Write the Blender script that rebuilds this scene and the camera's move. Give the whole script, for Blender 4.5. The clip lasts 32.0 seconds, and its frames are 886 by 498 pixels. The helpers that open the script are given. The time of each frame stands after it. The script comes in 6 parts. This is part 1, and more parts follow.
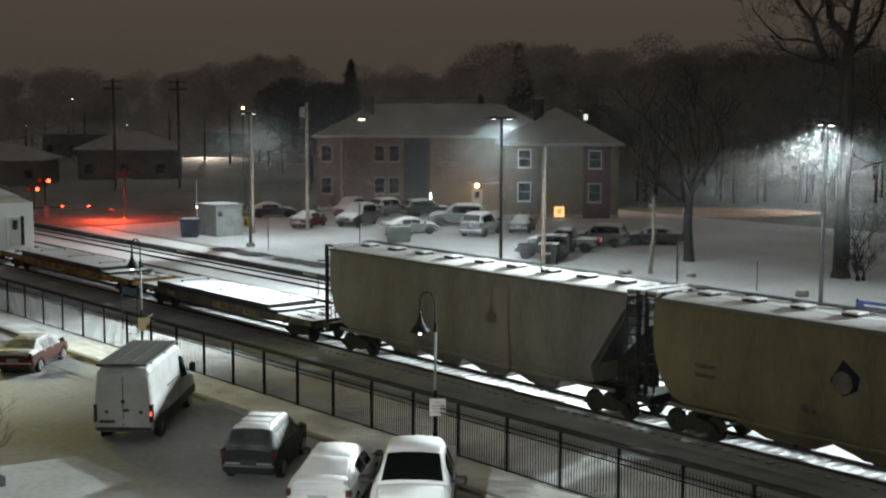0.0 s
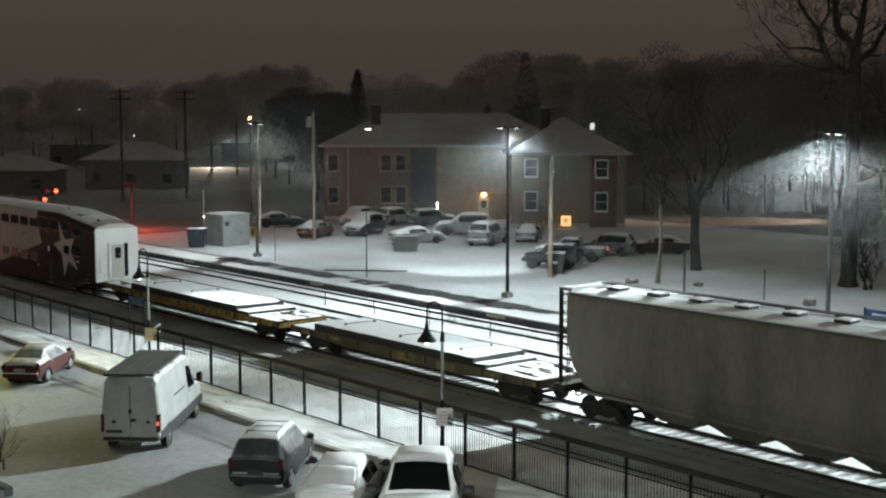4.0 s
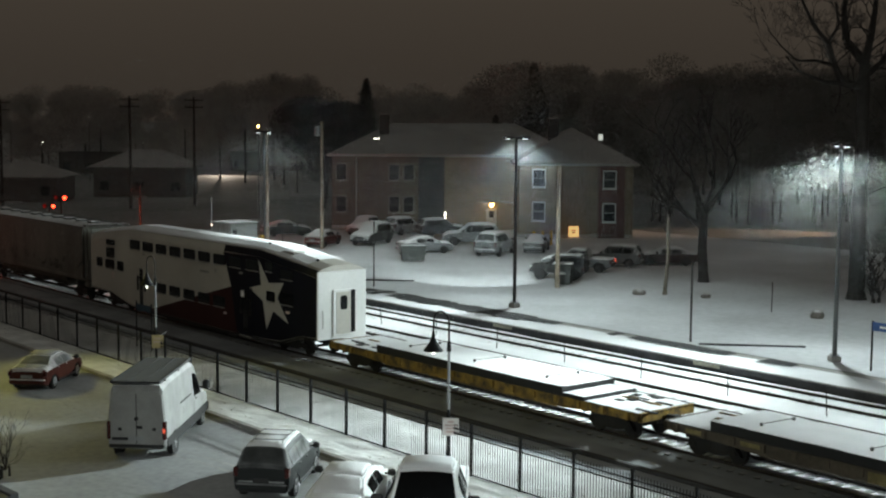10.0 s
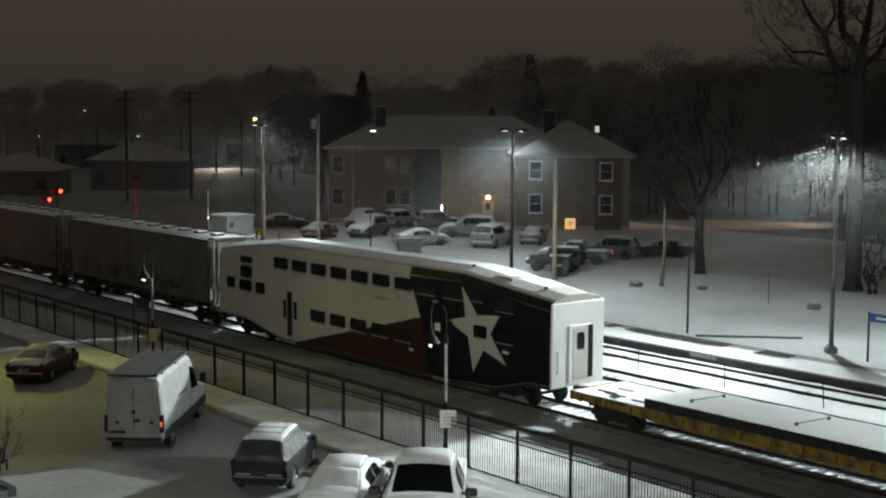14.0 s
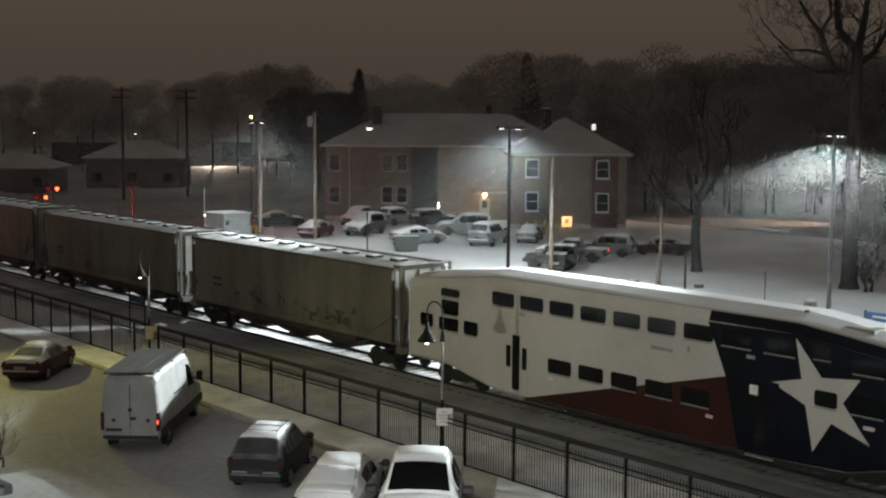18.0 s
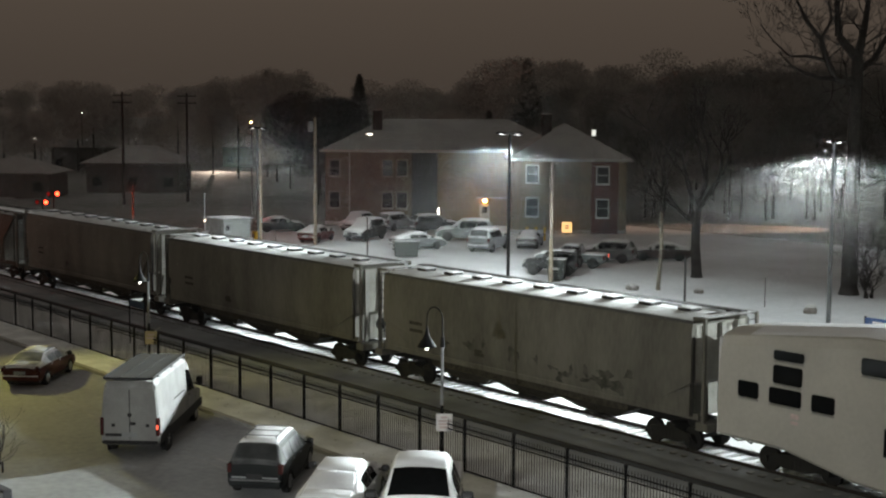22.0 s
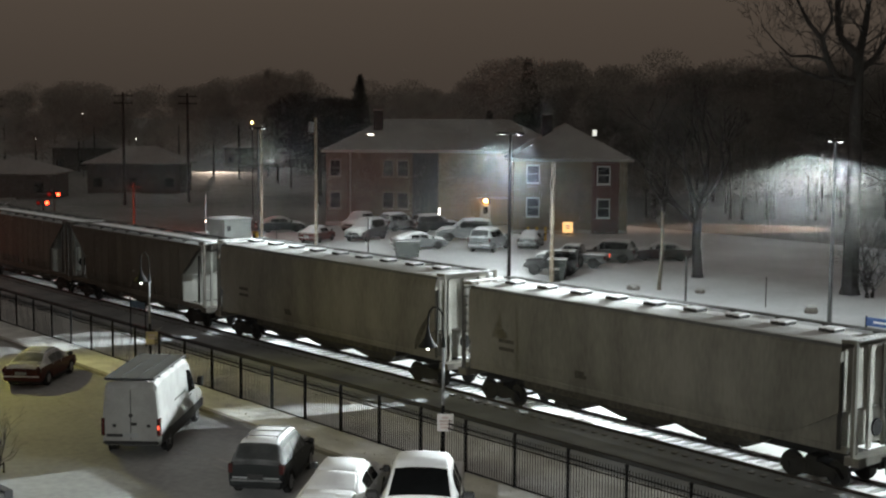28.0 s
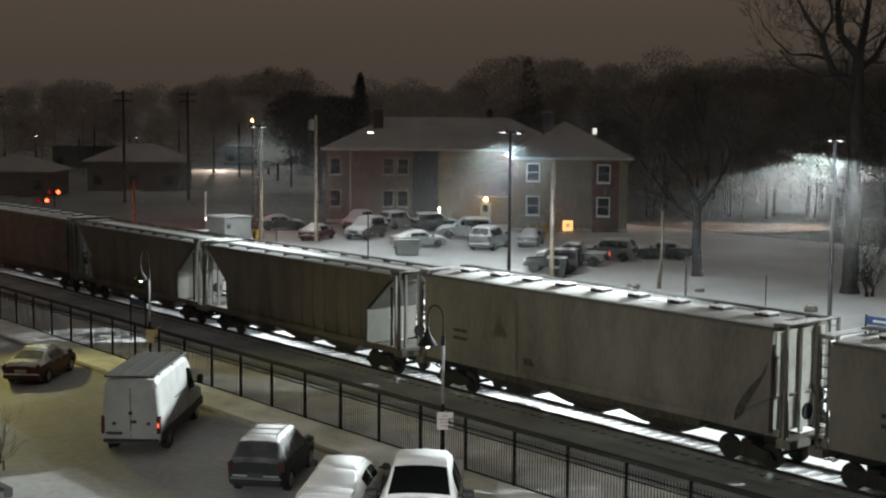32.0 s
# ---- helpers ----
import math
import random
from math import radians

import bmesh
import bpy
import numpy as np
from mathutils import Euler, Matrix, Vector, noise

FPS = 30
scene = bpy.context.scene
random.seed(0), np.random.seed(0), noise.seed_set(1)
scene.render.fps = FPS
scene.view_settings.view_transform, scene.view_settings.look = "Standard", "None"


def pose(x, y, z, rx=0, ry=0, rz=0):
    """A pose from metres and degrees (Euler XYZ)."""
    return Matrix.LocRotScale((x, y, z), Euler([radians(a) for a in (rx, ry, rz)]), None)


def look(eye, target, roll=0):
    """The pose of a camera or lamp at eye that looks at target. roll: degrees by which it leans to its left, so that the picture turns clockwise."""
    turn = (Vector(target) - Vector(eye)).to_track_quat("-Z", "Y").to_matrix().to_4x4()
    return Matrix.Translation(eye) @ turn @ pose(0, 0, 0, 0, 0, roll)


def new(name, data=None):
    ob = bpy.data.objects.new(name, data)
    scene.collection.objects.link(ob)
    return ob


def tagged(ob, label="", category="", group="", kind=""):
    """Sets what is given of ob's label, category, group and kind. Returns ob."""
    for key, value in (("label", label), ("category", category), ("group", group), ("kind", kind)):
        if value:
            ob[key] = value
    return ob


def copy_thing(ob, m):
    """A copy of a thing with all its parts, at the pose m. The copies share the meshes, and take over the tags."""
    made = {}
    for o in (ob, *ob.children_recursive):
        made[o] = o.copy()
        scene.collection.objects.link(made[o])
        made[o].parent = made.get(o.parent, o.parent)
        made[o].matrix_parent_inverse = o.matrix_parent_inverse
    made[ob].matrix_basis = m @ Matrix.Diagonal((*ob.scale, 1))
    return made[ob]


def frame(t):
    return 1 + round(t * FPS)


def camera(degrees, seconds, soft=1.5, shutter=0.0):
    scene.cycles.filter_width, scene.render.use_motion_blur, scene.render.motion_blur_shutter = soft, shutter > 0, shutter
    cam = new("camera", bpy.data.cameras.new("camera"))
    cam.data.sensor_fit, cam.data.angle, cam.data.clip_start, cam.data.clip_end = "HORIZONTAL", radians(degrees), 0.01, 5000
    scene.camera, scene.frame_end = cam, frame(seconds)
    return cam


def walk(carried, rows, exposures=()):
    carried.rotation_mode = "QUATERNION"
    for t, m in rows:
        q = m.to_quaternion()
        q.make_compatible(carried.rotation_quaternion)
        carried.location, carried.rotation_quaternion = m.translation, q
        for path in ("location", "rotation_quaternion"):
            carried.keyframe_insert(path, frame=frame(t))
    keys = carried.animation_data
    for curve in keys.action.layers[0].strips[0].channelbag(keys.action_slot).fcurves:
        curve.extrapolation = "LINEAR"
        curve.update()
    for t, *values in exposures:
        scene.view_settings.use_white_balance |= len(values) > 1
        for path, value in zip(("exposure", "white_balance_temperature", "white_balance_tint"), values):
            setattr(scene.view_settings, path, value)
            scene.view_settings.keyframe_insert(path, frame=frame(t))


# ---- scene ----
# Camera: stands on an upper floor beside the station, held by hand.
EYE = (0.0, 0.0, 11.82)
cam = camera(36.889, 32.0, soft=2.2)
# seconds, heading, tilt down, lean (degrees)
PATH = [(0, -50.152, 6.442, 0.135), (0.5, -50.153, 6.388, 0.121), (1, -50.206, 6.398, -0.011), (1.5, -50.27, 6.501, -0.072), (2, -50.328, 6.332, 0.05), (2.5, -50.332, 6.265, 0.07), (3, -50.33, 6.16, 0.023), (3.5, -50.367, 6.107, 0.013), (4.5, -50.56, 5.95, 0.02),
        (5.5, -50.715, 5.831, 0.033), (6, -50.716, 5.901, 0.001), (6.5, -50.714, 5.853, 0.137), (7, -50.702, 5.86, 0.122), (7.5, -50.711, 5.866, 0.113), (8, -50.699, 5.875, 0.043), (8.5, -50.699, 5.849, 0.052), (9, -50.712, 5.758, 0.099), (9.5, -50.731, 5.681, 0.328),
        (10, -50.769, 5.618, 0.421), (10.5, -50.747, 5.636, 0.257), (11, -50.739, 5.721, 0.316), (11.5, -50.697, 5.743, 0.297), (12, -50.658, 5.741, 0.282), (12.5, -50.654, 5.77, 0.245), (13, -50.66, 5.813, 0.247), (13.5, -50.632, 5.898, 0.198), (14, -50.627, 5.946, 0.269),
        (14.5, -50.624, 5.946, 0.286), (16.5, -50.553, 5.903, 0.337), (17, -50.518, 6.044, 0.292), (17.5, -50.484, 6.036, 0.325), (18, -50.478, 6.034, 0.313), (18.5, -50.482, 5.903, 0.344), (19, -50.524, 5.712, 0.38), (19.5, -50.555, 5.684, 0.327), (20, -50.574, 5.676, 0.396),
        (20.5, -50.555, 5.647, 0.403), (21, -50.518, 5.74, 0.302), (21.5, -50.493, 5.824, 0.396), (22, -50.48, 5.799, 0.395), (22.5, -50.444, 5.732, 0.401), (23, -50.434, 5.716, 0.424), (23.5, -50.435, 5.716, 0.405), (24, -50.441, 5.762, 0.363), (24.5, -50.443, 5.829, 0.345),
        (25, -50.439, 5.937, 0.37), (25.5, -50.461, 5.706, 0.44), (27.5, -50.518, 5.718, 0.34), (28, -50.517, 5.792, 0.338), (28.5, -50.482, 5.906, 0.322), (29, -50.44, 6.008, 0.368), (29.5, -50.458, 5.981, 0.45), (30, -50.477, 5.918, 0.536), (30.5, -50.478, 5.938, 0.363),
        (31, -50.502, 5.952, 0.439), (31.5, -50.535, 5.835, 0.493), (32, -50.515, 5.869, 0.406)]


def aim(heading, tilt, lean):
    a, b = radians(heading), radians(tilt)
    way = Vector((math.sin(a) * math.cos(b), math.cos(a) * math.cos(b), -math.sin(b)))
    return look(EYE, Vector(EYE) + way * 50, lean)


walk(cam, [(t, aim(h, p, r)) for t, h, p, r in PATH],
     exposures=[(0, 0.0, 6450, 7), (3.5, -0.1, 6400, 6), (5.5, -0.48, 6400, 4), (8, -0.58, 6400, 4), (13, -0.66, 6500, 5), (14.5, -0.66, 6550, 6), (16.5, -0.05, 6600, 10), (17, 0.0, 6600, 10), (32, 0.0, 6600, 10)])

# ---- night sky, brown with the town's glow ----
world = bpy.data.worlds.new("night_sky")
scene.world = world
world.use_nodes = True
wn, wl = world.node_tree.nodes, world.node_tree.links
w_co, w_sep, w_ramp = wn.new("ShaderNodeTexCoord"), wn.new("ShaderNodeSeparateXYZ"), wn.new("ShaderNodeValToRGB")
wl.new(w_co.outputs["Generated"], w_sep.inputs[0])
wl.new(w_sep.outputs["Z"], w_ramp.inputs[0])
w_ramp.color_ramp.elements[0].position, w_ramp.color_ramp.elements[0].color = 0.0, (0.051, 0.040, 0.032, 1)
w_ramp.color_ramp.elements[1].position, w_ramp.color_ramp.elements[1].color = 0.12, (0.085, 0.066, 0.051, 1)
zen = w_ramp.color_ramp.elements.new(0.6)
zen.color = (0.125, 0.117, 0.104, 1)
wl.new(w_ramp.outputs[0], wn["Background"].inputs[0])
wn["Background"].inputs[1].default_value = 1.0


def lamp(name, kind, at, power, colour, target=None, size=0.2, cone=120, blend=1.0):
    data = bpy.data.lights.new(name, kind)
    data.energy, data.color = power, colour
    if kind == "SPOT":
        data.spot_size, data.spot_blend, data.shadow_soft_size = radians(cone), blend, size
    elif kind == "POINT":
        data.shadow_soft_size = size
    ob = new(name, data)
    ob.matrix_basis = look(at, target) if target else pose(*at)
    return ob


COOL = (0.87, 0.98, 0.98)
SODIUM = (1.0, 0.91, 0.22)
# the light poles of the far platform: floods over the tracks and a softer spill on the lot behind
POLES = [(-88.9, 54.6, 0.3), (-59.9, 54.6, 0.3), (-37.0, 54.6, 0.3), (-14.0, 54.6, 0.3)]
POLE_H = 10.3
ARMS = [(1.0, 0.0), (1.0, 0.0), (-0.774, 0.633), (1.0, 0.0)]     # the way each pole's cross arm points
for k, (x, y, z) in enumerate(POLES):
    low = z + POLE_H - 0.05              # just under the flat heads, whose rims cut the light off below the horizontal
    ax, ay = ARMS[k][0] * 0.72, ARMS[k][1] * 0.72
    lamp("platform_flood", "SPOT", (x - ax, y - ay, low), (3000, 12500, 25000, 37000)[k], COOL, (x - (5 if k == 1 else 11), y - 20.0, 0), 0.05, 105, 0.8)
    lamp("platform_throw", "SPOT", (x + ax, y + ay, low), (1200, 92000, 95000, 85000)[k], COOL, (x - 1, y - 35.0, 0), 0.05, 46, 1.0)
    lamp("platform_spill", "SPOT", (x + ax * 0.95, y + ay * 0.95, low) if k == 2 else (x - 0.1, y + 0.4, low - 0.15), (5000, 6500, 6500, 4500)[k], COOL, (x, y + 0.25, 0), 0.05, 144, 0.25)
# spot added at the second pole, without a head, to brighten the parked cars
lamp("platform_throw", "SPOT", (POLES[1][0] - 0.3, POLES[1][1] + 0.5, POLES[1][2] + POLE_H - 0.2), 30000, COOL, (-77.0, 65.0, 0), 0.05, 44, 0.7)
# the warm lamp of the near lot, on the building's corner
lamp("lot_lamp", "SPOT", (-71.0, 22.0, 9.0), 11000, SODIUM, (-50, 25.5, 0), 0.2, 66, 0.9)
# gooseneck lamps along the fence
GOOSE = [(-57.7, 29.3), (-35.15, 29.0)]
for x, y in GOOSE:
    lamp("gooseneck_bulb", "POINT", (x - 0.85, y, 3.45), 22, (1.0, 0.97, 0.88), None, 0.06)
# red glow on the ground by the crossing signals; a bare lamp set there
lamp("signal_glow", "POINT", (-115.6, 55.6, 2.2), 3000, (1.0, 0.085, 0.035), None, 0.2)
# porch light over the apartment door, and the street lamp behind the trees
lamp("porch_glow", "POINT", (-100.9, 88.0, 3.2), 75, (1.0, 0.6, 0.22), None, 0.1)
lamp("street_glow", "SPOT", (-75.5, 122.5, 7.0), 20000, (1.0, 0.62, 0.4), (-84.5, 111.5, 0.3), 0.3, 46, 0.8)
# unseen lamps added on the wall behind the camera to brighten the near side
for x, p, aim_at, cone, soft in ((-52.0, 150, (-71.0, 34.0, 0.0), 76, 1.0), (-20.0, 13500, (-29.0, 20.0, 0.0), 70, 1.0), (-9.0, 40000, (-17.05, 10.1, 0.0), 38, 0.3)):
    lamp("near_fill", "SPOT", (x, -0.98, 7.3), p, (0.94, 0.99, 0.98), aim_at, 0.2, cone, soft)
# added out of view: tints the near sides of coach and hoppers red
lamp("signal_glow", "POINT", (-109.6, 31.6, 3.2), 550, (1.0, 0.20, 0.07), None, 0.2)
lamp("street_glow", "SPOT", (-230.6, 131.8, 5.0), 9000, (1.0, 0.8, 0.65), (-227.5, 129.3, 0.0), 0.3, 140, 0.8)


# ---- materials ----
def material(name, base, rough=0.7, metal=0.0, scale=3.0, vary=0.25, fine=40.0, bump=0.15, snow=0.0, dark=None, spec=0.4, streak=1.0):
    """Base colour broken up by broad stains and fine grain; snow: how far upward faces are dusted white."""
    m = bpy.data.materials.new(name)
    m.use_nodes = True
    n, l = m.node_tree.nodes, m.node_tree.links
    b = n["Principled BSDF"]
    b.inputs["Roughness"].default_value, b.inputs["Metallic"].default_value = rough, metal
    b.inputs["Specular IOR Level"].default_value = spec
    co = n.new("ShaderNodeTexCoord")
    n1, n2 = n.new("ShaderNodeTexNoise"), n.new("ShaderNodeTexNoise")
    n1.inputs["Scale"].default_value, n1.inputs["Detail"].default_value = scale, 6
    n2.inputs["Scale"].default_value, n2.inputs["Detail"].default_value = fine, 3
    grain = co.outputs["Object"]
    if streak != 1.0:                    # rain and soot run down: the grain is drawn out along z
        mul = n.new("ShaderNodeVectorMath")
        mul.operation = "MULTIPLY"
        mul.inputs[1].default_value = (1.0, 1.0, streak)
        l.new(grain, mul.inputs[0])
        grain = mul.outputs[0]
    for k in (n1, n2):
        l.new(grain, k.inputs["Vector"])
    r = n.new("ShaderNodeValToRGB")
    d = dark or tuple(c * (1 - vary) for c in base)
    lt = tuple(min(1, c * (1 + 0.5 * vary)) for c in base)
    r.color_ramp.elements[0].position, r.color_ramp.elements[0].color = 0.3, (*d, 1)
    r.color_ramp.elements[1].position, r.color_ramp.elements[1].color = 0.7, (*lt, 1)
    add = n.new("ShaderNodeMath")
    add.operation = "MULTIPLY_ADD"
    add.inputs[1].default_value = 0.35
    l.new(n2.outputs["Fac"], add.inputs[0])
    sub = n.new("ShaderNodeMath")
    sub.operation = "SUBTRACT"
    sub.inputs[1].default_value = 0.175
    l.new(n1.outputs["Fac"], sub.inputs[0])
    l.new(sub.outputs[0], add.inputs[2])
    l.new(add.outputs[0], r.inputs[0])
    out = r.outputs[0]
    if snow > 0:
        geo, sep, mp = n.new("ShaderNodeNewGeometry"), n.new("ShaderNodeSeparateXYZ"), n.new("ShaderNodeMapRange")
        l.new(geo.outputs["Normal"], sep.inputs[0])
        sc = n.new("ShaderNodeMath")
        sc.operation = "MULTIPLY_ADD"
        sc.inputs[1].default_value, sc.inputs[2].default_value = 0.6, -0.3
        l.new(n1.outputs["Fac"], sc.inputs[0])
        ad = n.new("ShaderNodeMath")
        l.new(sc.outputs[0], ad.inputs[0])
        l.new(sep.outputs["Z"], ad.inputs[1])
        mp.inputs["From Min"].default_value, mp.inputs["From Max"].default_value = 0.35, 0.75
        mp.inputs["To Max"].default_value = snow
        l.new(ad.outputs[0], mp.inputs["Value"])
        mix = n.new("ShaderNodeMix")
        mix.data_type = "RGBA"
        l.new(mp.outputs[0], mix.inputs["Factor"])
        l.new(out, mix.inputs["A"])
        mix.inputs["B"].default_value = (0.82, 0.83, 0.85, 1)
        out = mix.outputs["Result"]
    l.new(out, b.inputs["Base Color"])
    if bump:
        bp = n.new("ShaderNodeBump")
        bp.inputs["Strength"].default_value, bp.inputs["Distance"].default_value = bump, 0.05
        l.new(add.outputs[0], bp.inputs["Height"])
        l.new(bp.outputs[0], b.inputs["Normal"])
    return m


def glow(name, colour, strength):
    m = bpy.data.materials.new(name)
    m.use_nodes = True
    b = m.node_tree.nodes["Principled BSDF"]
    b.inputs["Base Color"].default_value = (*colour, 1)
    b.inputs["Emission Color"].default_value = (*colour, 1)
    b.inputs["Emission Strength"].default_value = strength
    return m


SNOW = material("fresh_snow", (0.80, 0.81, 0.83), 0.75, scale=0.6, vary=0.08, fine=9, bump=0.3)
LOT_SNOW = material("thin_snow_on_lot", (0.385, 0.389, 0.392), 0.7, scale=0.12, vary=0.35, fine=4, bump=0.2)
FAR_LOT = material("rolled_snow", (0.62, 0.63, 0.65), 0.7, scale=0.09, vary=0.3, fine=2.5, bump=0.2)
# shade of houses and trees is put into this darker snow colour
FIELD = material("dimmed_snowy_ground", (0.18, 0.18, 0.176), 0.8, scale=0.05, vary=0.45, fine=1.2, bump=0.3)
BALLAST = material("ballast_dusted", (0.33, 0.35, 0.37), 0.9, scale=0.35, vary=0.35, fine=22, bump=0.8)
ASPHALT = material("asphalt", (0.05, 0.05, 0.052), 0.8, scale=1.0, fine=30)
STEEL = material("rail_steel", (0.05, 0.042, 0.038), 0.55, 0.5, scale=2, fine=30)
TIE = material("creosoted_tie", (0.05, 0.042, 0.036), 0.85, scale=3, fine=20, snow=0.4)
CONCRETE = material("concrete", (0.36, 0.35, 0.33), 0.85, scale=1.2, fine=25)
DARK_FACE = material("dark_concrete", (0.07, 0.07, 0.075), 0.85, scale=0.8, fine=12, vary=0.4)
BLACK = material("black_paint", (0.012, 0.012, 0.013), 0.75, scale=4, fine=60, bump=0.05, spec=0.15)
POLE_GREY = material("galvanised_steel", (0.30, 0.31, 0.32), 0.5, 0.4, scale=1.5, fine=30, bump=0.05)
POLE_DARK = material("bronze_pole", (0.026, 0.025, 0.025), 0.5, 0.3, scale=1.5, fine=30, bump=0.05)
POLE_MID = material("weathered_steel", (0.13, 0.135, 0.14), 0.55, 0.3, scale=1.5, fine=30, bump=0.05)
WOOD_POLE = material("weathered_wood", (0.30, 0.25, 0.19), 0.85, scale=2.0, fine=35, vary=0.4)
LAMP_LENS = glow("lit_lens", (0.95, 0.98, 1.0), 7)
BULB = glow("lit_bulb", (1.0, 0.98, 0.9), 5)
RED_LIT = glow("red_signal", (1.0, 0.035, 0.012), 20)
RED_DIM = glow("red_signal_dim", (0.5, 0.01, 0.004), 0.12)
FAR_BULB = glow("far_bulb", (1.0, 0.95, 0.85), 9)
PORCH = glow("porch_bulb", (1.0, 0.55, 0.16), 30)
SIGN_GLOW = glow("lit_sign", (1.0, 0.60, 0.22), 1.2)
WIN_LIT = glow("far_lit_window", (0.9, 0.92, 0.85), 1.0)
HOP_GREY = material("hopper_grey", (0.146, 0.138, 0.119), 0.75, scale=0.55, fine=7, vary=0.42, bump=0.1, streak=0.3)
HOP_TAN = material("hopper_tan", (0.150, 0.138, 0.119), 0.75, scale=0.55, fine=7, vary=0.42, bump=0.1, streak=0.3)
HOP_BROWN = material("hopper_brown_grey", (0.092, 0.079, 0.066), 0.75, scale=0.55, fine=7, vary=0.42, bump=0.1, streak=0.3)
HOP_YELLOW = material("hopper_faded_yellow", (0.105, 0.088, 0.048), 0.75, scale=0.55, fine=7, vary=0.45, bump=0.1, streak=0.3)
HOP_WHITE = material("pale_end_sheet", (0.20, 0.195, 0.18), 0.7, scale=0.8, fine=12, vary=0.25, bump=0.1)
HOP_PALE = material("dull_end_sheet", (0.33, 0.32, 0.29), 0.7, scale=0.8, fine=12, vary=0.3, bump=0.1)
ROOF_SHEET = material("hopper_roof", (0.22, 0.215, 0.21), 0.7, scale=0.6, fine=12, vary=0.3, snow=0.95)
SOOT_GREEN = material("green_black_soot", (0.092, 0.092, 0.076), 0.85, scale=3, fine=14, vary=0.6)
# for stencilled marks, and for shade painted on outlets and car ends
STENCIL_SHADE = material("stencil_and_shade_brown", (0.058, 0.052, 0.042), 0.85, scale=6, fine=20, vary=0.5)
# roof snow with the dimmer light put into its colour
DIM_ROOF_SNOW = material("dimmed_roof_snow", (0.60, 0.61, 0.62), 0.7, scale=0.5, vary=0.3, fine=6, bump=0.25)
HATCH_SNOWY = material("snow_capped_hatch", (0.045, 0.045, 0.045), 0.7, scale=2, fine=20, snow=0.95)
HATCH = material("hatch_cover", (0.075, 0.075, 0.075), 0.6, scale=2, fine=20)
GRIME = material("running_gear_grime", (0.020, 0.019, 0.018), 0.8, scale=2, fine=25, bump=0.3)
FLAT_YELLOW = material("flatcar_yellow", (0.25, 0.155, 0.026), 0.75, scale=2.2, fine=11, vary=0.6, dark=(0.035, 0.028, 0.018))
FLAT_BROWN = material("flatcar_grimy_brown", (0.085, 0.07, 0.05), 0.8, scale=0.8, fine=9, vary=0.5)
FLAT_OLIVE = material("faded_olive_yellow", (0.20, 0.165, 0.07), 0.8, scale=1.5, fine=10, vary=0.6)
VAN_ROOF = material("van_roof", (0.025, 0.025, 0.026), 0.75, scale=1.2, fine=12, vary=0.35, snow=0.06)
WET = material("wet_wheel_track", (0.36, 0.355, 0.345), 0.5, scale=1.5, fine=12, vary=0.35)
SLUSH = material("worn_slush", (0.13, 0.13, 0.128), 0.6, scale=1.1, fine=9, vary=0.7)
EMBLEM_PALE = material("faded_emblem", (0.088, 0.079, 0.060), 0.8, scale=2, fine=12, vary=0.4)
PLATE = material("dark_steel_plate", (0.016, 0.016, 0.017), 0.6, 0.3, scale=0.7, fine=12, vary=0.35)
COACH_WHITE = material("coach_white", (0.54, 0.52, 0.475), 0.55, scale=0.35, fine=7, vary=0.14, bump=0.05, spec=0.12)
# the carbody's white, brightened for the lamplight falling on the ends
COACH_END_LIT = material("lit_coach_white", (0.78, 0.78, 0.77), 0.6, scale=0.5, fine=9, vary=0.12, bump=0.05)
COACH_MAROON = material("coach_maroon", (0.046, 0.016, 0.015), 0.5, scale=0.5, fine=9, vary=0.25, bump=0.05, spec=0.12)
COACH_NAVY = material("coach_navy", (0.0055, 0.0075, 0.014), 0.45, scale=0.5, fine=9, vary=0.3, bump=0.05, spec=0.12)
COACH_TRIM = material("window_rubber", (0.30, 0.29, 0.27), 0.6, scale=3, fine=30)
TINT = material("dark_glass", (0.010, 0.011, 0.012), 0.08, scale=2, fine=10, vary=0.2, bump=0.0, spec=0.22)
RUBBER = material("tyre_rubber", (0.018, 0.018, 0.018), 0.85, scale=8, fine=60)
RIM = material("alloy_rim", (0.35, 0.35, 0.36), 0.4, 0.7, scale=6, fine=40, bump=0.05)
TAIL = material("red_tail_lens", (0.055, 0.009, 0.008), 0.25, scale=6, fine=50, bump=0.0)
DUSTY_GLASS = material("snow_filmed_glass", (0.085, 0.09, 0.092), 0.6, scale=1.5, fine=30, vary=0.5, bump=0.05)
FROST = material("frosted_glass", (0.27, 0.275, 0.28), 0.7, scale=2.5, fine=30, vary=0.45, bump=0.1)
VERGE = material("thin_snow_on_grass", (0.80, 0.81, 0.81), 0.85, scale=0.7, vary=0.28, fine=14, bump=0.5)
TAIL_LIT = glow("glowing_tail_red", (1.0, 0.12, 0.06), 1.6)
CLEAR_LENS = material("clear_lens", (0.6, 0.6, 0.6), 0.15, scale=6, fine=50, bump=0.0)
PLASTIC = material("black_plastic", (0.020, 0.020, 0.021), 0.6, scale=5, fine=50)
BRICK_TAN = material("tan_brick_wall", (0.185, 0.15, 0.100), 0.85, scale=0.8, fine=14, vary=0.25)
BRICK_BROWN = material("brown_brick_wall", (0.125, 0.103, 0.076), 0.85, scale=0.8, fine=14, vary=0.25)
BRICK_RED = material("red_brick_wall", (0.11, 0.05, 0.038), 0.85, scale=0.8, fine=14, vary=0.25)
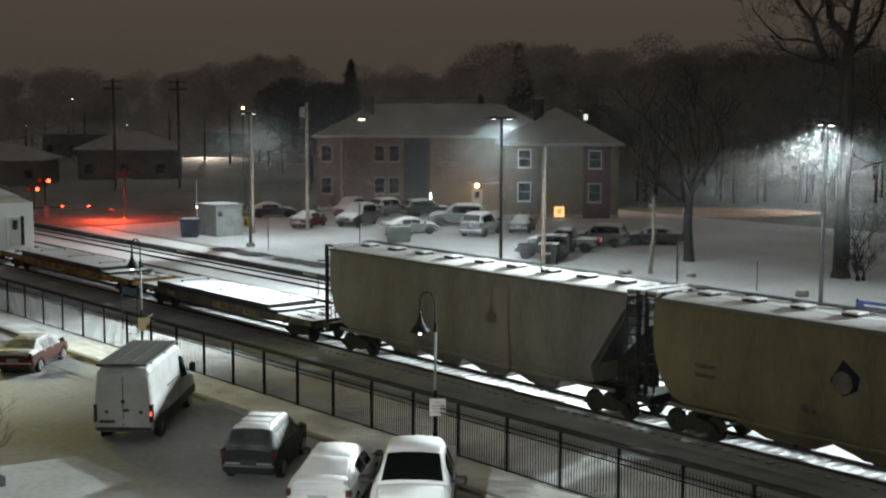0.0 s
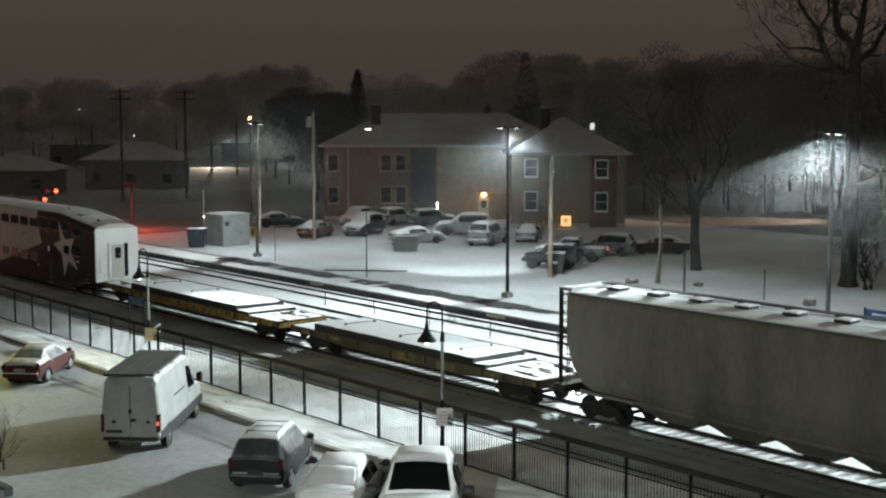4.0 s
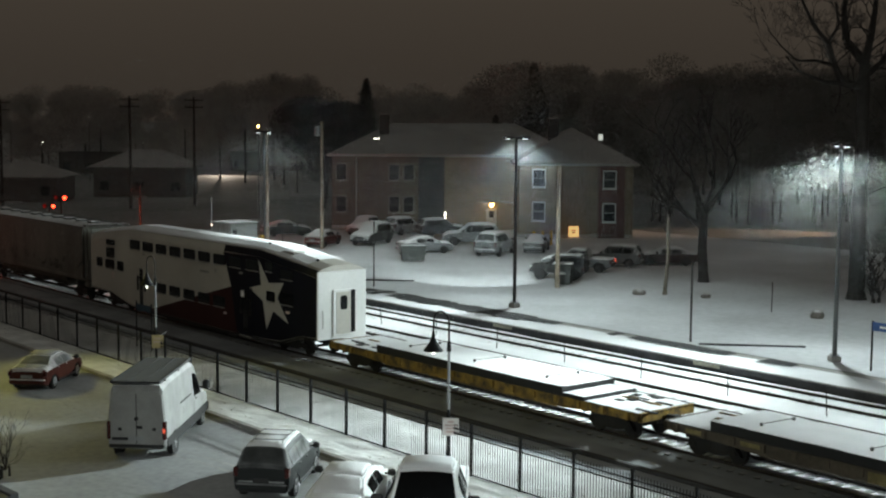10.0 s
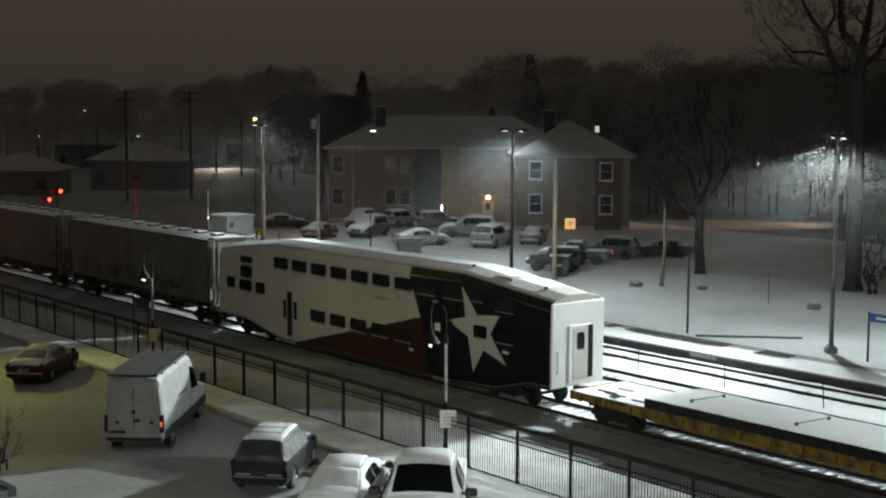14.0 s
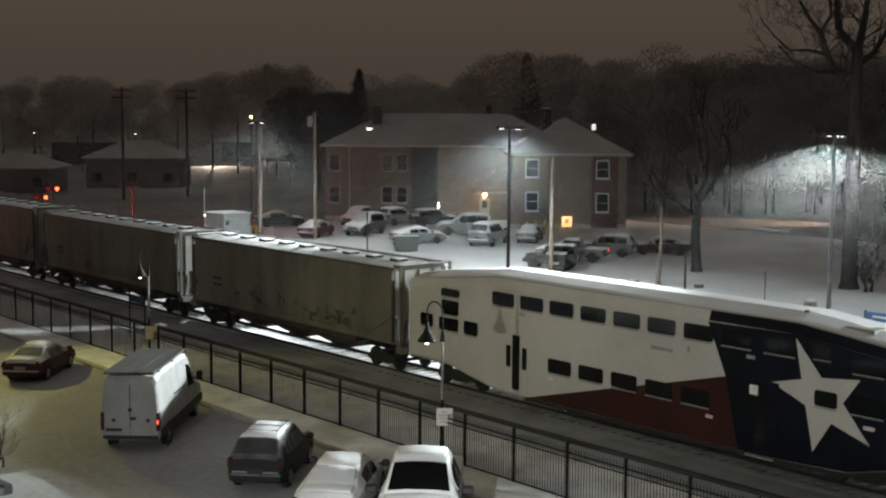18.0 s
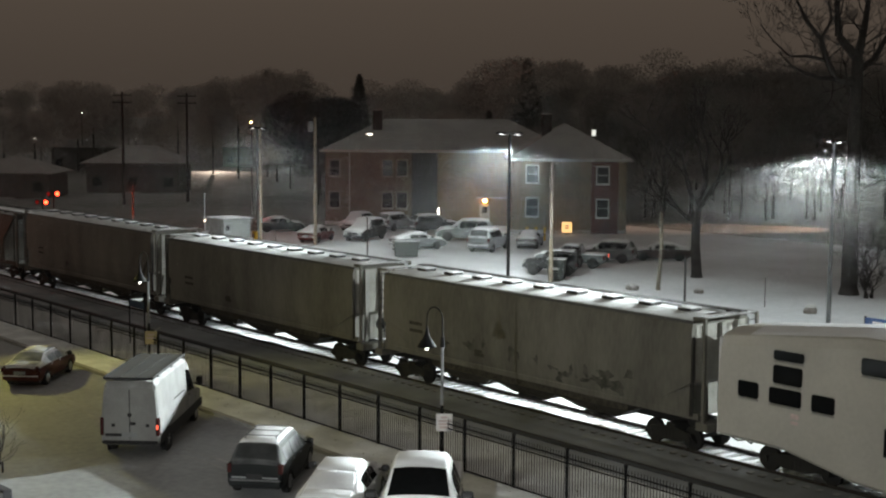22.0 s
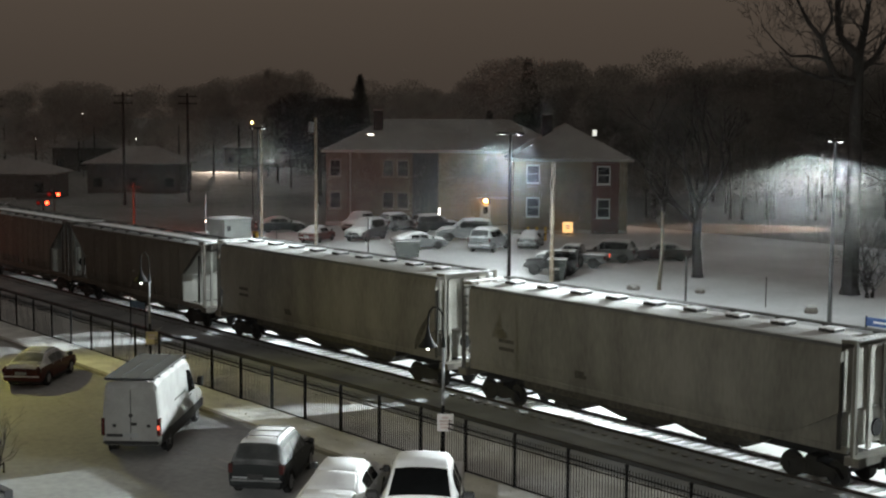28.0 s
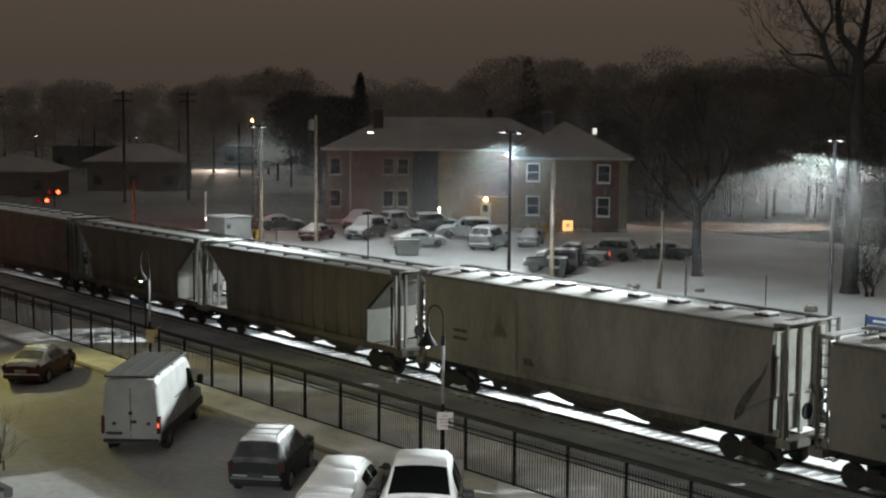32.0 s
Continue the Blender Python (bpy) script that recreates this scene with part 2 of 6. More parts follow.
PALE_TRIM = material("pale_trim", (0.62, 0.62, 0.58), 0.6, scale=2, fine=20, vary=0.12)
DULL_TRIM = material("dull_trim", (0.26, 0.25, 0.225), 0.7, scale=2, fine=20, vary=0.2)
DARK_BRICK = material("dark_brick", (0.030, 0.026, 0.024), 0.9, scale=1.0, fine=14, vary=0.3)
SHINGLE = material("snowy_shingles", (0.19, 0.178, 0.168), 0.85, scale=0.4, fine=8, vary=0.3, snow=0.14)
WHITE_TRIM = material("white_trim", (0.34, 0.34, 0.32), 0.6, scale=2, fine=20, vary=0.15)
BARK = material("dark_bark", (0.030, 0.026, 0.023), 0.9, scale=2, fine=18, vary=0.4, bump=0.5)
BARK_SNOW = material("snow_dusted_bark", (0.024, 0.022, 0.020), 0.9, scale=2, fine=18, vary=0.4, bump=0.5, snow=0.06)
BIRCH = material("pale_bark", (0.16, 0.14, 0.11), 0.85, scale=3, fine=18, vary=0.35, bump=0.3)
# twig and needle colours carry the haze: palest far off, darker near the lot
DARK_TWIG = material("less_hazed_twigs", (0.20, 0.188, 0.175), 0.9, scale=0.6, fine=3, vary=0.35, bump=0.0)
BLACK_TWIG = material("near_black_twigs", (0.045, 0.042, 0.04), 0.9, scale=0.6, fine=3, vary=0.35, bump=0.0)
TWIG = material("hazed_twigs", (0.40, 0.368, 0.34), 0.9, scale=0.6, fine=3, vary=0.35, bump=0.0)
NEEDLE = material("dark_needles", (0.14, 0.135, 0.125), 0.9, scale=0.6, fine=3, vary=0.35, bump=0.0)
LOT_STONE = material("brown_grey_stone", (0.15, 0.135, 0.12), 0.9, scale=4, fine=20, vary=0.4, bump=0.4, snow=0.5)
SHED = material("pale_cabinet", (0.29, 0.305, 0.30), 0.6, scale=1.2, fine=15, vary=0.2)
DUMP = material("dumpster_green", (0.050, 0.056, 0.052), 0.6, scale=1.5, fine=15, vary=0.35, snow=0.9)
SIGN_WHITE = material("sign_white", (0.90, 0.87, 0.86), 0.5, scale=3, fine=30, vary=0.1)
EDGE_PALE = material("pale_edge_concrete", (0.38, 0.36, 0.29), 0.8, scale=2, fine=20, vary=0.35)
SIGN_CREAM = material("sign_cream", (0.62, 0.52, 0.28), 0.5, scale=3, fine=30, vary=0.1)
SIGN_INK = material("sign_ink", (0.72, 0.58, 0.56), 0.6, scale=3, fine=30)
YELLOW_BOX = material("yellow_paint", (0.60, 0.36, 0.02), 0.5, scale=3, fine=30)
BLUE_DARK = material("dark_blue_panel", (0.020, 0.045, 0.075), 0.5, scale=3, fine=30)
BLUE_SIGN = material("blue_sign", (0.05, 0.11, 0.30), 0.5, scale=3, fine=30)


# ---- mesh helpers ----
def part(name, bm, mat, parent=None, label="", smooth=False):
    me = bpy.data.meshes.new(name)
    bmesh.ops.recalc_face_normals(bm, faces=bm.faces)
    bm.to_mesh(me)
    bm.free()
    me.materials.append(mat)
    if smooth:
        for p in me.polygons:
            p.use_smooth = True
    ob = new(name, me)
    if parent is not None:
        ob.parent = parent
    if label:
        ob["label"] = label
    return ob


def share(ob, parent, m):
    """Another part on the same mesh."""
    o = new(ob.name.split(".")[0], ob.data)
    o.parent, o.matrix_basis = parent, m
    return o


def box(bm, x0, x1, y0, y1, z0, z1, bev=0.0):
    v = [bm.verts.new(p) for p in ((x0, y0, z0), (x1, y0, z0), (x1, y1, z0), (x0, y1, z0), (x0, y0, z1), (x1, y0, z1), (x1, y1, z1), (x0, y1, z1))]
    f = [bm.faces.new([v[i] for i in q]) for q in ((3, 2, 1, 0), (4, 5, 6, 7), (0, 1, 5, 4), (1, 2, 6, 5), (2, 3, 7, 6), (3, 0, 4, 7))]
    if bev:
        e = list({e for q in f for e in q.edges})
        bmesh.ops.bevel(bm, geom=e, offset=bev, segments=1, affect="EDGES")
    return bm


def B(*a, **k):
    return box(bmesh.new(), *a, **k)


def cyl(bm, p0, p1, r0, r1=None, seg=10, caps=True):
    p0, p1 = Vector(p0), Vector(p1)
    r1 = r0 if r1 is None else r1
    d = (p1 - p0).normalized()
    u = d.orthogonal().normalized()
    w = d.cross(u)
    rings = []
    for p, r in ((p0, r0), (p1, r1)):
        rings.append([bm.verts.new(p + (u * math.cos(2 * math.pi * i / seg) + w * math.sin(2 * math.pi * i / seg)) * r) for i in range(seg)])
    for i in range(seg):
        j = (i + 1) % seg
        bm.faces.new((rings[0][i], rings[0][j], rings[1][j], rings[1][i]))
    if caps:
        bm.faces.new(rings[0][::-1])
        bm.faces.new(rings[1])
    return bm


def C(*a, **k):
    return cyl(bmesh.new(), *a, **k)


def tube(bm, pts, r, seg=8):
    for a, b in zip(pts, pts[1:]):
        cyl(bm, a, b, r, r, seg)
    return bm


def prism(bm, profile, axis, a0, a1):
    """Extrudes a closed outline; axis x: outline is (y, z); y: (x, z); z: (x, y)."""
    def at(p, a):
        return {"x": (a, p[0], p[1]), "y": (p[0], a, p[1]), "z": (p[0], p[1], a)}[axis]
    v0 = [bm.verts.new(at(p, a0)) for p in profile]
    v1 = [bm.verts.new(at(p, a1)) for p in profile]
    n = len(profile)
    for i in range(n):
        j = (i + 1) % n
        bm.faces.new((v0[i], v0[j], v1[j], v1[i]))
    bm.faces.new(v0[::-1])
    bm.faces.new(v1)
    return bm


def P(*a):
    return prism(bmesh.new(), *a)


def loft(bm, rings, close=True, caps=True):
    vs = [[bm.verts.new(p) for p in r] for r in rings]
    n = len(vs[0])
    for a, b in zip(vs, vs[1:]):
        for i in range(n if close else n - 1):
            j = (i + 1) % n
            bm.faces.new((a[i], a[j], b[j], b[i]))
    if caps and close:
        bm.faces.new(vs[0][::-1])
        bm.faces.new(vs[-1])
    return bm


def thing(name, label, category, m=None, group="", kind=""):
    ob = new(name)
    ob.empty_display_size = 0.2
    if m is not None:
        ob.matrix_basis = m
    return tagged(ob, label, category, group, kind)


def setting(name, bm, mat, label, category):
    return tagged(part(name, bm, mat), label, category, kind="structure")


# ---- the ground and what is built into it ----
VIEW = 50.71                      # the camera's heading; what stands behind the lot is set square to it to fit the view
FW, RT = Vector((-0.774, 0.633, 0)), Vector((0.633, 0.774, 0))


def away(lat, depth, z=0.0):
    """A place by its offset to the side and its distance, seen from the camera's corner."""
    p = FW * depth + RT * lat
    return (p.x, p.y, z)


def strip(rows, x0, x1, step=None):
    """A sheet along the tracks; rows are (y, z)."""
    bm = bmesh.new()
    n = 1 if step is None else max(1, int((x1 - x0) / step))
    cols = [[bm.verts.new((x0 + (x1 - x0) * i / n, y, z)) for y, z in rows] for i in range(n + 1)]
    for a, b in zip(cols, cols[1:]):
        for j in range(len(rows) - 1):
            bm.faces.new((a[j], b[j], b[j + 1], a[j + 1]))
    return bm


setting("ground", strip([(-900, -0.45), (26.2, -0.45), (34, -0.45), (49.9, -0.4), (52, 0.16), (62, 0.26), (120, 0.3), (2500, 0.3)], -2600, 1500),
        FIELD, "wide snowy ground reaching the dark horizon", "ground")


def uneven(bm, amp, freq, seed=0.0):
    for v in bm.verts:
        v.co.z += amp * noise.noise(Vector((v.co.x * freq, v.co.y * freq, seed)))
    return bm


# near lot, verge, track bed, platform and far lot
setting("parking_lot", uneven(strip([(y, -0.31) for y in np.linspace(-30, 26.3, 60)], -110, 40, 1.2), 0.012, 0.8), LOT_SNOW, "parking lot under thin driven-over snow", "pavement")
verge = strip([(26.5 + 5.75 * i / 22, -0.19 - 0.0008 * i + 0.012 * math.sin(i)) for i in range(23)], -140, 40, 0.35)
for v in verge.verts:
    if v.co.y < 28.4:
        v.co.z += 0.07 * abs(noise.noise(Vector((v.co.x * 0.5, v.co.y * 1.6, 3.0)))) + 0.03 * noise.noise(Vector((v.co.x * 2.2, v.co.y * 3.0, 9.0)))
setting("snowy_verge", uneven(uneven(verge, 0.035, 0.9), 0.03, 2.6, 5.0), VERGE, "snow-covered verge along the fence", "verge")
setting("kerb", B(-140, 40, 26.3, 26.55, -0.4, -0.17, bev=0.02), CONCRETE, "low concrete kerb edging the lot", "kerb")
setting("service_strip", uneven(strip([(31.9 + 0.35 * i, -0.235 + 0.06 * max(0, i - 10)) for i in range(13)] + [(36.28, -0.09)], -140, 40, 0.5), 0.02, 1.1), BALLAST, "dark gravel strip beside the track", "gravel")
setting("timber_edge", B(-140, 40, 33.62, 33.84, -0.28, -0.10, bev=0.02), ASPHALT, "dark timber edging along the gravel", "edging")
bed = strip([(36.24, -0.25)] + [(36.4 + 0.4 * i, -0.13 + 0.02 * math.sin(i * 1.7)) for i in range(34)], -180, 60, 0.6)
setting("track_bed", uneven(bed, 0.035, 1.3), SNOW, "snow lying between and around the rails", "track bed")

TRACK_LINES = [(-58.5, 21.6, -46.3, 22.0, 0.6), (-59, 22.1, -47.0, 22.7, 0.6), (-42.6, 22.1, -36.0, 22.5, 0.4), (-42.9, 22.6, -36.5, 23.1, 0.4)]


def wheel_track(pts, w=0.16):
    """A pressed, wet line left in the snow of the lot."""
    bm, prev = bmesh.new(), None
    for i, (x, y) in enumerate(pts):
        a, b = pts[max(0, i - 1)], pts[min(len(pts) - 1, i + 1)]
        d = Vector((b[0] - a[0], b[1] - a[1], 0)).normalized()
        n = Vector((-d.y, d.x, 0)) * (w / 2 * (1 + 0.35 * math.sin(i * 2.7)))
        z = -0.31 + 0.012 * noise.noise(Vector((x * 0.8, y * 0.8, 0))) + 0.006
        row = [bm.verts.new((x + n.x, y + n.y, z)), bm.verts.new((x - n.x, y - n.y, z))]
        if prev:
            bm.faces.new((prev[0], prev[1], row[1], row[0]))
        prev = row
    return setting("wheel_track", bm, WET, "dark wheel track pressed into thin snow", "pavement")


for x0, y0, x1, y1, bow in TRACK_LINES:
    wheel_track([(x0 + (x1 - x0) * f - bow * math.sin(math.pi * f) * (y1 - y0) / 10, y0 + (y1 - y0) * f + bow * math.sin(math.pi * f) * (x1 - x0) / 10) for f in np.linspace(0, 1, 30)])

TRACKS = [37.1, 43.6, 47.9]
RAIL = [(-0.07, -0.17), (0.07, -0.17), (0.07, -0.145), (0.012, -0.12), (0.012, -0.045), (0.036, -0.035), (0.036, 0.0), (-0.036, 0.0), (-0.036, -0.035), (-0.012, -0.045), (-0.012, -0.12), (-0.07, -0.145)]
for k, yc in enumerate(TRACKS):
    track = thing("railway_track", ("main track with dark worn rails under the train", "empty siding with dark rails half buried in snow", "empty platform track with dark rails in snow")[k], "track", pose(0, yc, 0), kind="structure")
    for s in (-1, 1):
        rail = part("rail", P([(s * 0.7525 + a, b) for a, b in RAIL], "x", -420, 120), STEEL, track)
    tie = None
    n = (190, 60, 60)[k]
    for i in range(n):
        x = (-100 if k == 0 else -66) + 0.56 * i + 0.03 * math.sin(i * 3.3)
        m = pose(x, 0, -0.02 if k == 0 else -0.045, 0, 0, 0.6 * math.sin(i * 1.9))
        if tie is None:
            tie = part("tie", B(-0.11, 0.11, -1.28, 1.28, -0.2, -0.095, bev=0.015), TIE, track)
            tie.matrix_basis = m
        else:
            share(tie, track, m)

# far platform: a low slab with a dark edge, a snowy top and a swept strip at its back
platform = thing("platform", "low concrete station platform with a dark edge and snowy top", "platform", kind="structure")
part("slab", B(-125, 40, 49.85, 52.9, -0.4, 0.24), CONCRETE, platform)
part("edge_face", B(-125, 40, 49.72, 49.846, -0.4, 0.20), DARK_FACE, platform, "dark platform edge")
part("snow_cover", uneven(strip([(49.9 + 0.12 * i, 0.268 - (0.02 if i == 0 else 0)) for i in range(20)], -125, 40, 0.5), 0.012, 0.9), SNOW, platform)
edge_plate = None
for i, (x, w) in enumerate([(-91.0, 2.4), (-73.5, 3.2), (-55.5, 2.6), (-40.8, 2.6), (-24, 2.6)]):
    if edge_plate is None:
        edge_plate = part("edge_panel", B(-0.8, 0.8, 49.695, 49.717, 0.02, 0.19), EDGE_PALE, platform, "pale panel on the platform edge")
        edge_plate.matrix_basis = pose(x, 0, 0)
    else:
        share(edge_plate, platform, pose(x, 0, 0))
swept = bmesh.new()
random.seed(4)
def edge(x, s):
    return noise.noise(Vector((x * 0.55, s, 0))) * 0.45 + noise.noise(Vector((x * 2.1, s, 4.0))) * 0.22


for i in range(360):
    x = -90 + i * 0.16
    full = 1.0 if x < -56 else 0.55
    keep = noise.noise(Vector((x * 0.22, 3.3, 0))) + 0.6 * noise.noise(Vector((x * 0.9, 8.1, 0)))
    if keep < (-0.42 if x < -56 else -0.02):
        continue
    mid = 52.05 + 0.2 * edge(x, 1.0)
    ends = [(mid - full * (0.85 + edge(q, 5.0)), mid + full * (0.95 + edge(q, 9.0))) for q in (x, x + 0.16)]
    if min(v - u for u, v in ends) < 0.15:
        continue
    (a, b), (c, d) = ends
    swept.faces.new([swept.verts.new((p, min(53.3, max(50.5, q)), 0.312)) for p, q in ((x, a), (x + 0.16, c), (x + 0.16, d), (x, b))])
part("bare_patches", swept, ASPHALT, platform, "wet dark patches where the snow is worn away")
setting("far_lot", uneven(strip([(52.95 + 1.5 * i, 0.27 + 0.004 * i) for i in range(34)], -112, -10, 1.5), 0.02, 0.4), FAR_LOT, "snow-covered parking lot behind the platform", "pavement")
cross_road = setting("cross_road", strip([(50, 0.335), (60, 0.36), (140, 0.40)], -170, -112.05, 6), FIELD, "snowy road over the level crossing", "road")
for x, y, l in [(-76.0, 55.6, 6.0), (-42.2, 55.0, 5.4)]:
    pc = setting("parking_kerb", B(-l / 2, l / 2, -0.09, 0.09, 0, 0.10, bev=0.03), DARK_FACE, "dark kerb at the end of the parking bays", "kerb")
    pc.matrix_basis = pose(x, y, 0.27, 0, 0, 44)


# ---- the train ----
def speed_place(t):
    """Where the coach's leading end stands at t seconds."""
    return -92.444 + 3.73614 * t + 0.0200915 * t * t - 0.000216224 * t ** 3


ROLLING = []        # (thing, offset from the coach's leading end, wheelsets)


def truck(car, x, wheels, base=1.75, r=0.42, tread=0.7525):
    """A two-axle truck under a car: side frames, bolster and two wheelsets."""
    for s in (-1, 1):
        bm = bmesh.new()
        prism(bm, [(x - 1.2, 0.34), (x - 0.95, 0.62), (x - 0.4, 0.72), (x + 0.4, 0.72), (x + 0.95, 0.62), (x + 1.2, 0.34), (x + 0.8, 0.34), (x + 0.42, 0.24), (x - 0.42, 0.24), (x - 0.8, 0.34)], "y", s * 0.98 - 0.07, s * 0.98 + 0.07)
        for k in (-1, 1):
            cyl(bm, (x + k * base / 2, s * 0.92, r), (x + k * base / 2, s * 1.1, r), 0.13, seg=8)
        for k in (-0.16, 0.0, 0.16):
            cyl(bm, (x + k, s * 1.0, 0.3), (x + k, s * 1.0, 0.62), 0.07, seg=6)
        part("side_frame", bm, GRIME, car)
    part("bolster", B(x - 0.22, x + 0.22, -1.0, 1.0, 0.5, 0.86, bev=0.03), GRIME, car)
    for k in (-1, 1):
        bm = bmesh.new()
        cyl(bm, (0, -0.95, 0), (0, 0.95, 0), 0.075, seg=8)
        for s in (-1, 1):
            cyl(bm, (0, s * tread - 0.065, 0), (0, s * tread + 0.065, 0), r, seg=20)
            cyl(bm, (0, s * (tread - 0.05) - 0.02, 0), (0, s * (tread - 0.05) + 0.02, 0), r + 0.025, seg=20)
            cyl(bm, (0, s * (tread + 0.07), 0), (0, s * (tread + 0.12), 0), 0.17, seg=8)
        w = part("wheelset", bm, GRIME, car)
        w.matrix_basis = pose(x + k * base / 2, 0, r)
        wheels.append((w, x + k * base / 2, r))


def coupler(car, x, s):
    bm = bmesh.new()
    box(bm, min(x, x + s * 0.7), max(x, x + s * 0.7), -0.09, 0.09, 0.72, 0.98)
    box(bm, min(x + s * 0.62, x + s * 0.9), max(x + s * 0.62, x + s * 0.9), -0.16, 0.16, 0.68, 1.02, bev=0.04)
    part("coupler", bm, GRIME, car)
    part("air_hose", tube(bmesh.new(), [(x, 0.35, 0.85), (x + s * 0.25, 0.35, 0.5), (x + s * 0.55, 0.25, 0.42), (x + s * 0.85, 0.1, 0.6)], 0.025, 6), GRIME, car)


def wide(z, eave):
    """Half width of a hopper's rounded side at height z."""
    return float(np.interp(z, [1.0, 1.5, 2.0, 2.7, 3.3, eave - 0.5, eave - 0.15, eave], [1.24, 1.44, 1.54, 1.58, 1.58, 1.575, 1.54, 1.46]))


def ladder(bm, x, y, z0, z1, w=0.4, along="y"):
    for s in (-1, 1):
        dx, dy = (0, s * w / 2) if along == "y" else (s * w / 2, 0)
        cyl(bm, (x + dx, y + dy, z0), (x + dx, y + dy, z1), 0.022, seg=6)
    n = int((z1 - z0) / 0.36)
    for i in range(n + 1):
        z = z0 + 0.1 + i * (z1 - z0 - 0.2) / max(1, n)
        a, b = ((x, y - w / 2, z), (x, y + w / 2, z)) if along == "y" else ((x - w / 2, y, z), (x + w / 2, y, z))
        cyl(bm, a, b, 0.018, seg=6)


def hopper(u0, u1, style, mat, end_mat, label, bays=3, bars=True, emblem=False, up=0.35, sooty=False):
    """Covered hopper; style 'cut' shows the sloped ends, 'panel' has corner sheets, 'rib' has outside posts."""
    car = thing("covered_hopper_car", label, "rail car", group="freight train")
    L, wheels = u1 - u0, []
    h = L / 2
    slope = {"cut": 2.3, "panel": 2.0, "rib": 1.7}[style]
    eave = (4.35 if style != "rib" else 4.2) + up
    top_hw = 1.5 if style == "rib" else 1.44

    def wid(z):
        return wide(z, eave)

    z_low = 1.42 if style == "panel" else 1.22
    rings = []
    z_end = 3.1 if style == "cut" else 2.6
    lead = [(0.0, z_end), (0.25, z_end - 0.15), (slope, z_low + 0.1), (slope + 0.4, z_low)] if style != "rib" else [(0.0, eave - 0.2), (0.2, eave - 0.25), (1.95, 2.85), (2.0, 1.3), (2.4, z_low)]
    if style == "cut":
        lead = [(0.0, 3.4), (0.06, 2.9), (0.3, 2.1), (0.75, z_low + 0.2), (1.2, z_low)]
    tail = lead if style != "cut" else [(0.0, eave - 0.5), (0.12, eave - 0.6), (1.7, 2.0), (1.75, 1.25), (2.1, z_low)]
    for x, zb in [(-h + a, b) for a, b in lead] + [(x, z_low) for x in np.linspace(-h + slope + 2, h - slope - 2, 5)] + [(h - a, b) for a, b in reversed(tail)]:
        side = []
        for f in (0, 0.08, 0.2, 0.38, 0.58, 0.8, 0.9, 0.96, 1.0):
            z = zb + (eave - zb) * f
            side.append((wid(z) if style != "rib" else min(1.5, wid(z)), z))
        side += [(1.0, eave + 0.07), (0.4, eave + 0.12)]
        rings.append([(x, -a, b) for a, b in side] + [(x, a, b) for a, b in reversed(side)])
    part("body", loft(bmesh.new(), rings), mat, car, smooth=False)
    # corner sheets behind which the slope of the bin shows
    if style == "panel":
        for s in (-1, 1):
            for k in (-1, 1):
                prof = [(k * h, 1.52), (k * (h - slope - 0.1), 1.52), (k * (h - 0.1), z_end + 0.2), (k * h, z_end + 0.2)]
                part("corner_sheet", P(prof, "y", s * 1.40, s * 1.46), mat, car)
    # roof: snow, hatches, running boards
    zr = eave + 0.13
    for s in (-1, 1):
        bm = bmesh.new()
        n = 40
        prev = None
        for i in range(n + 1):
            x = -h + 0.12 + (L - 0.24) * i / n
            j = 0.03 * math.sin(i * 2.3 + s)
            row = [bm.verts.new((x, s * a, z)) for a, z in ((top_hw - 0.07 + j, eave + 0.02), (top_hw - 0.14 + j, eave + 0.075), (0.95, eave + 0.125), (0.46, zr + 0.04), (0.38, zr + 0.01))]
            if prev:
                for a in range(4):
                    bm.faces.new((prev[a], row[a], row[a + 1], prev[a + 1]))
            prev = row
        # panel and rib roofs take darkened snow to offset the strong lamps
        part("roof_snow", bm, {"cut": SNOW, "panel": DIM_ROOF_SNOW, "rib": LOT_SNOW}[style], car)
    part("hatch_trough", B(-h + 0.5, h - 0.5, -0.36, 0.36, zr, zr + 0.035, bev=0.012), ROOF_SHEET, car)
    count = 9 if style != "rib" else 0
    hatch = None
    for i in range(count):
        x = -h + 1.3 + (L - 2.6) * i / (count - 1)
        m = pose(x, -0.12, zr + 0.035)
        if hatch is None:
            bm = box(bmesh.new(), -0.31, 0.31, -0.36, 0.3, 0, 0.15, bev=0.04)
            cyl(bm, (0, -0.4, 0.03), (0, -0.4, 0.14), 0.05, seg=6)
            hatch = part("hatch", bm, HATCH_SNOWY, car, "dark round-edged roof hatch capped with snow")
            hatch.matrix_basis = m
        else:
            share(hatch, car, m)
    for s in ((1,) if style != "rib" else (-1, 1)):
        y = s * (0.86 if style != "rib" else 1.12)
        bm = bmesh.new()
        for j in range(3):
            box(bm, -h - 0.35, h + 0.35, y - 0.2 + 0.15 * j, y - 0.1 + 0.15 * j, zr + 0.08, zr + 0.12)
        for i in range(10):
            x = -h + 0.3 + (L - 0.6) * i / 9
            box(bm, x - 0.02, x + 0.02, y - 0.2, y + 0.2, eave + 0.03, zr + 0.08)
        part("running_board", bm, HATCH, car)
    for k in (-1, 1):
        bm = bmesh.new()
        for j in range(4):
            box(bm, *sorted((k * (h + 0.05 + 0.13 * j), k * (h + 0.15 + 0.13 * j))), -1.3, 1.3, zr + 0.05, zr + 0.08)
        part("end_walkway", bm, ROOF_SHEET, car)
    # side ribs
    if style == "rib":
        rib = None
        for s in (-1, 1):
            for i in range(17):
                x = -h + 0.35 + (L - 0.7) * i / 16
                zb = 1.3
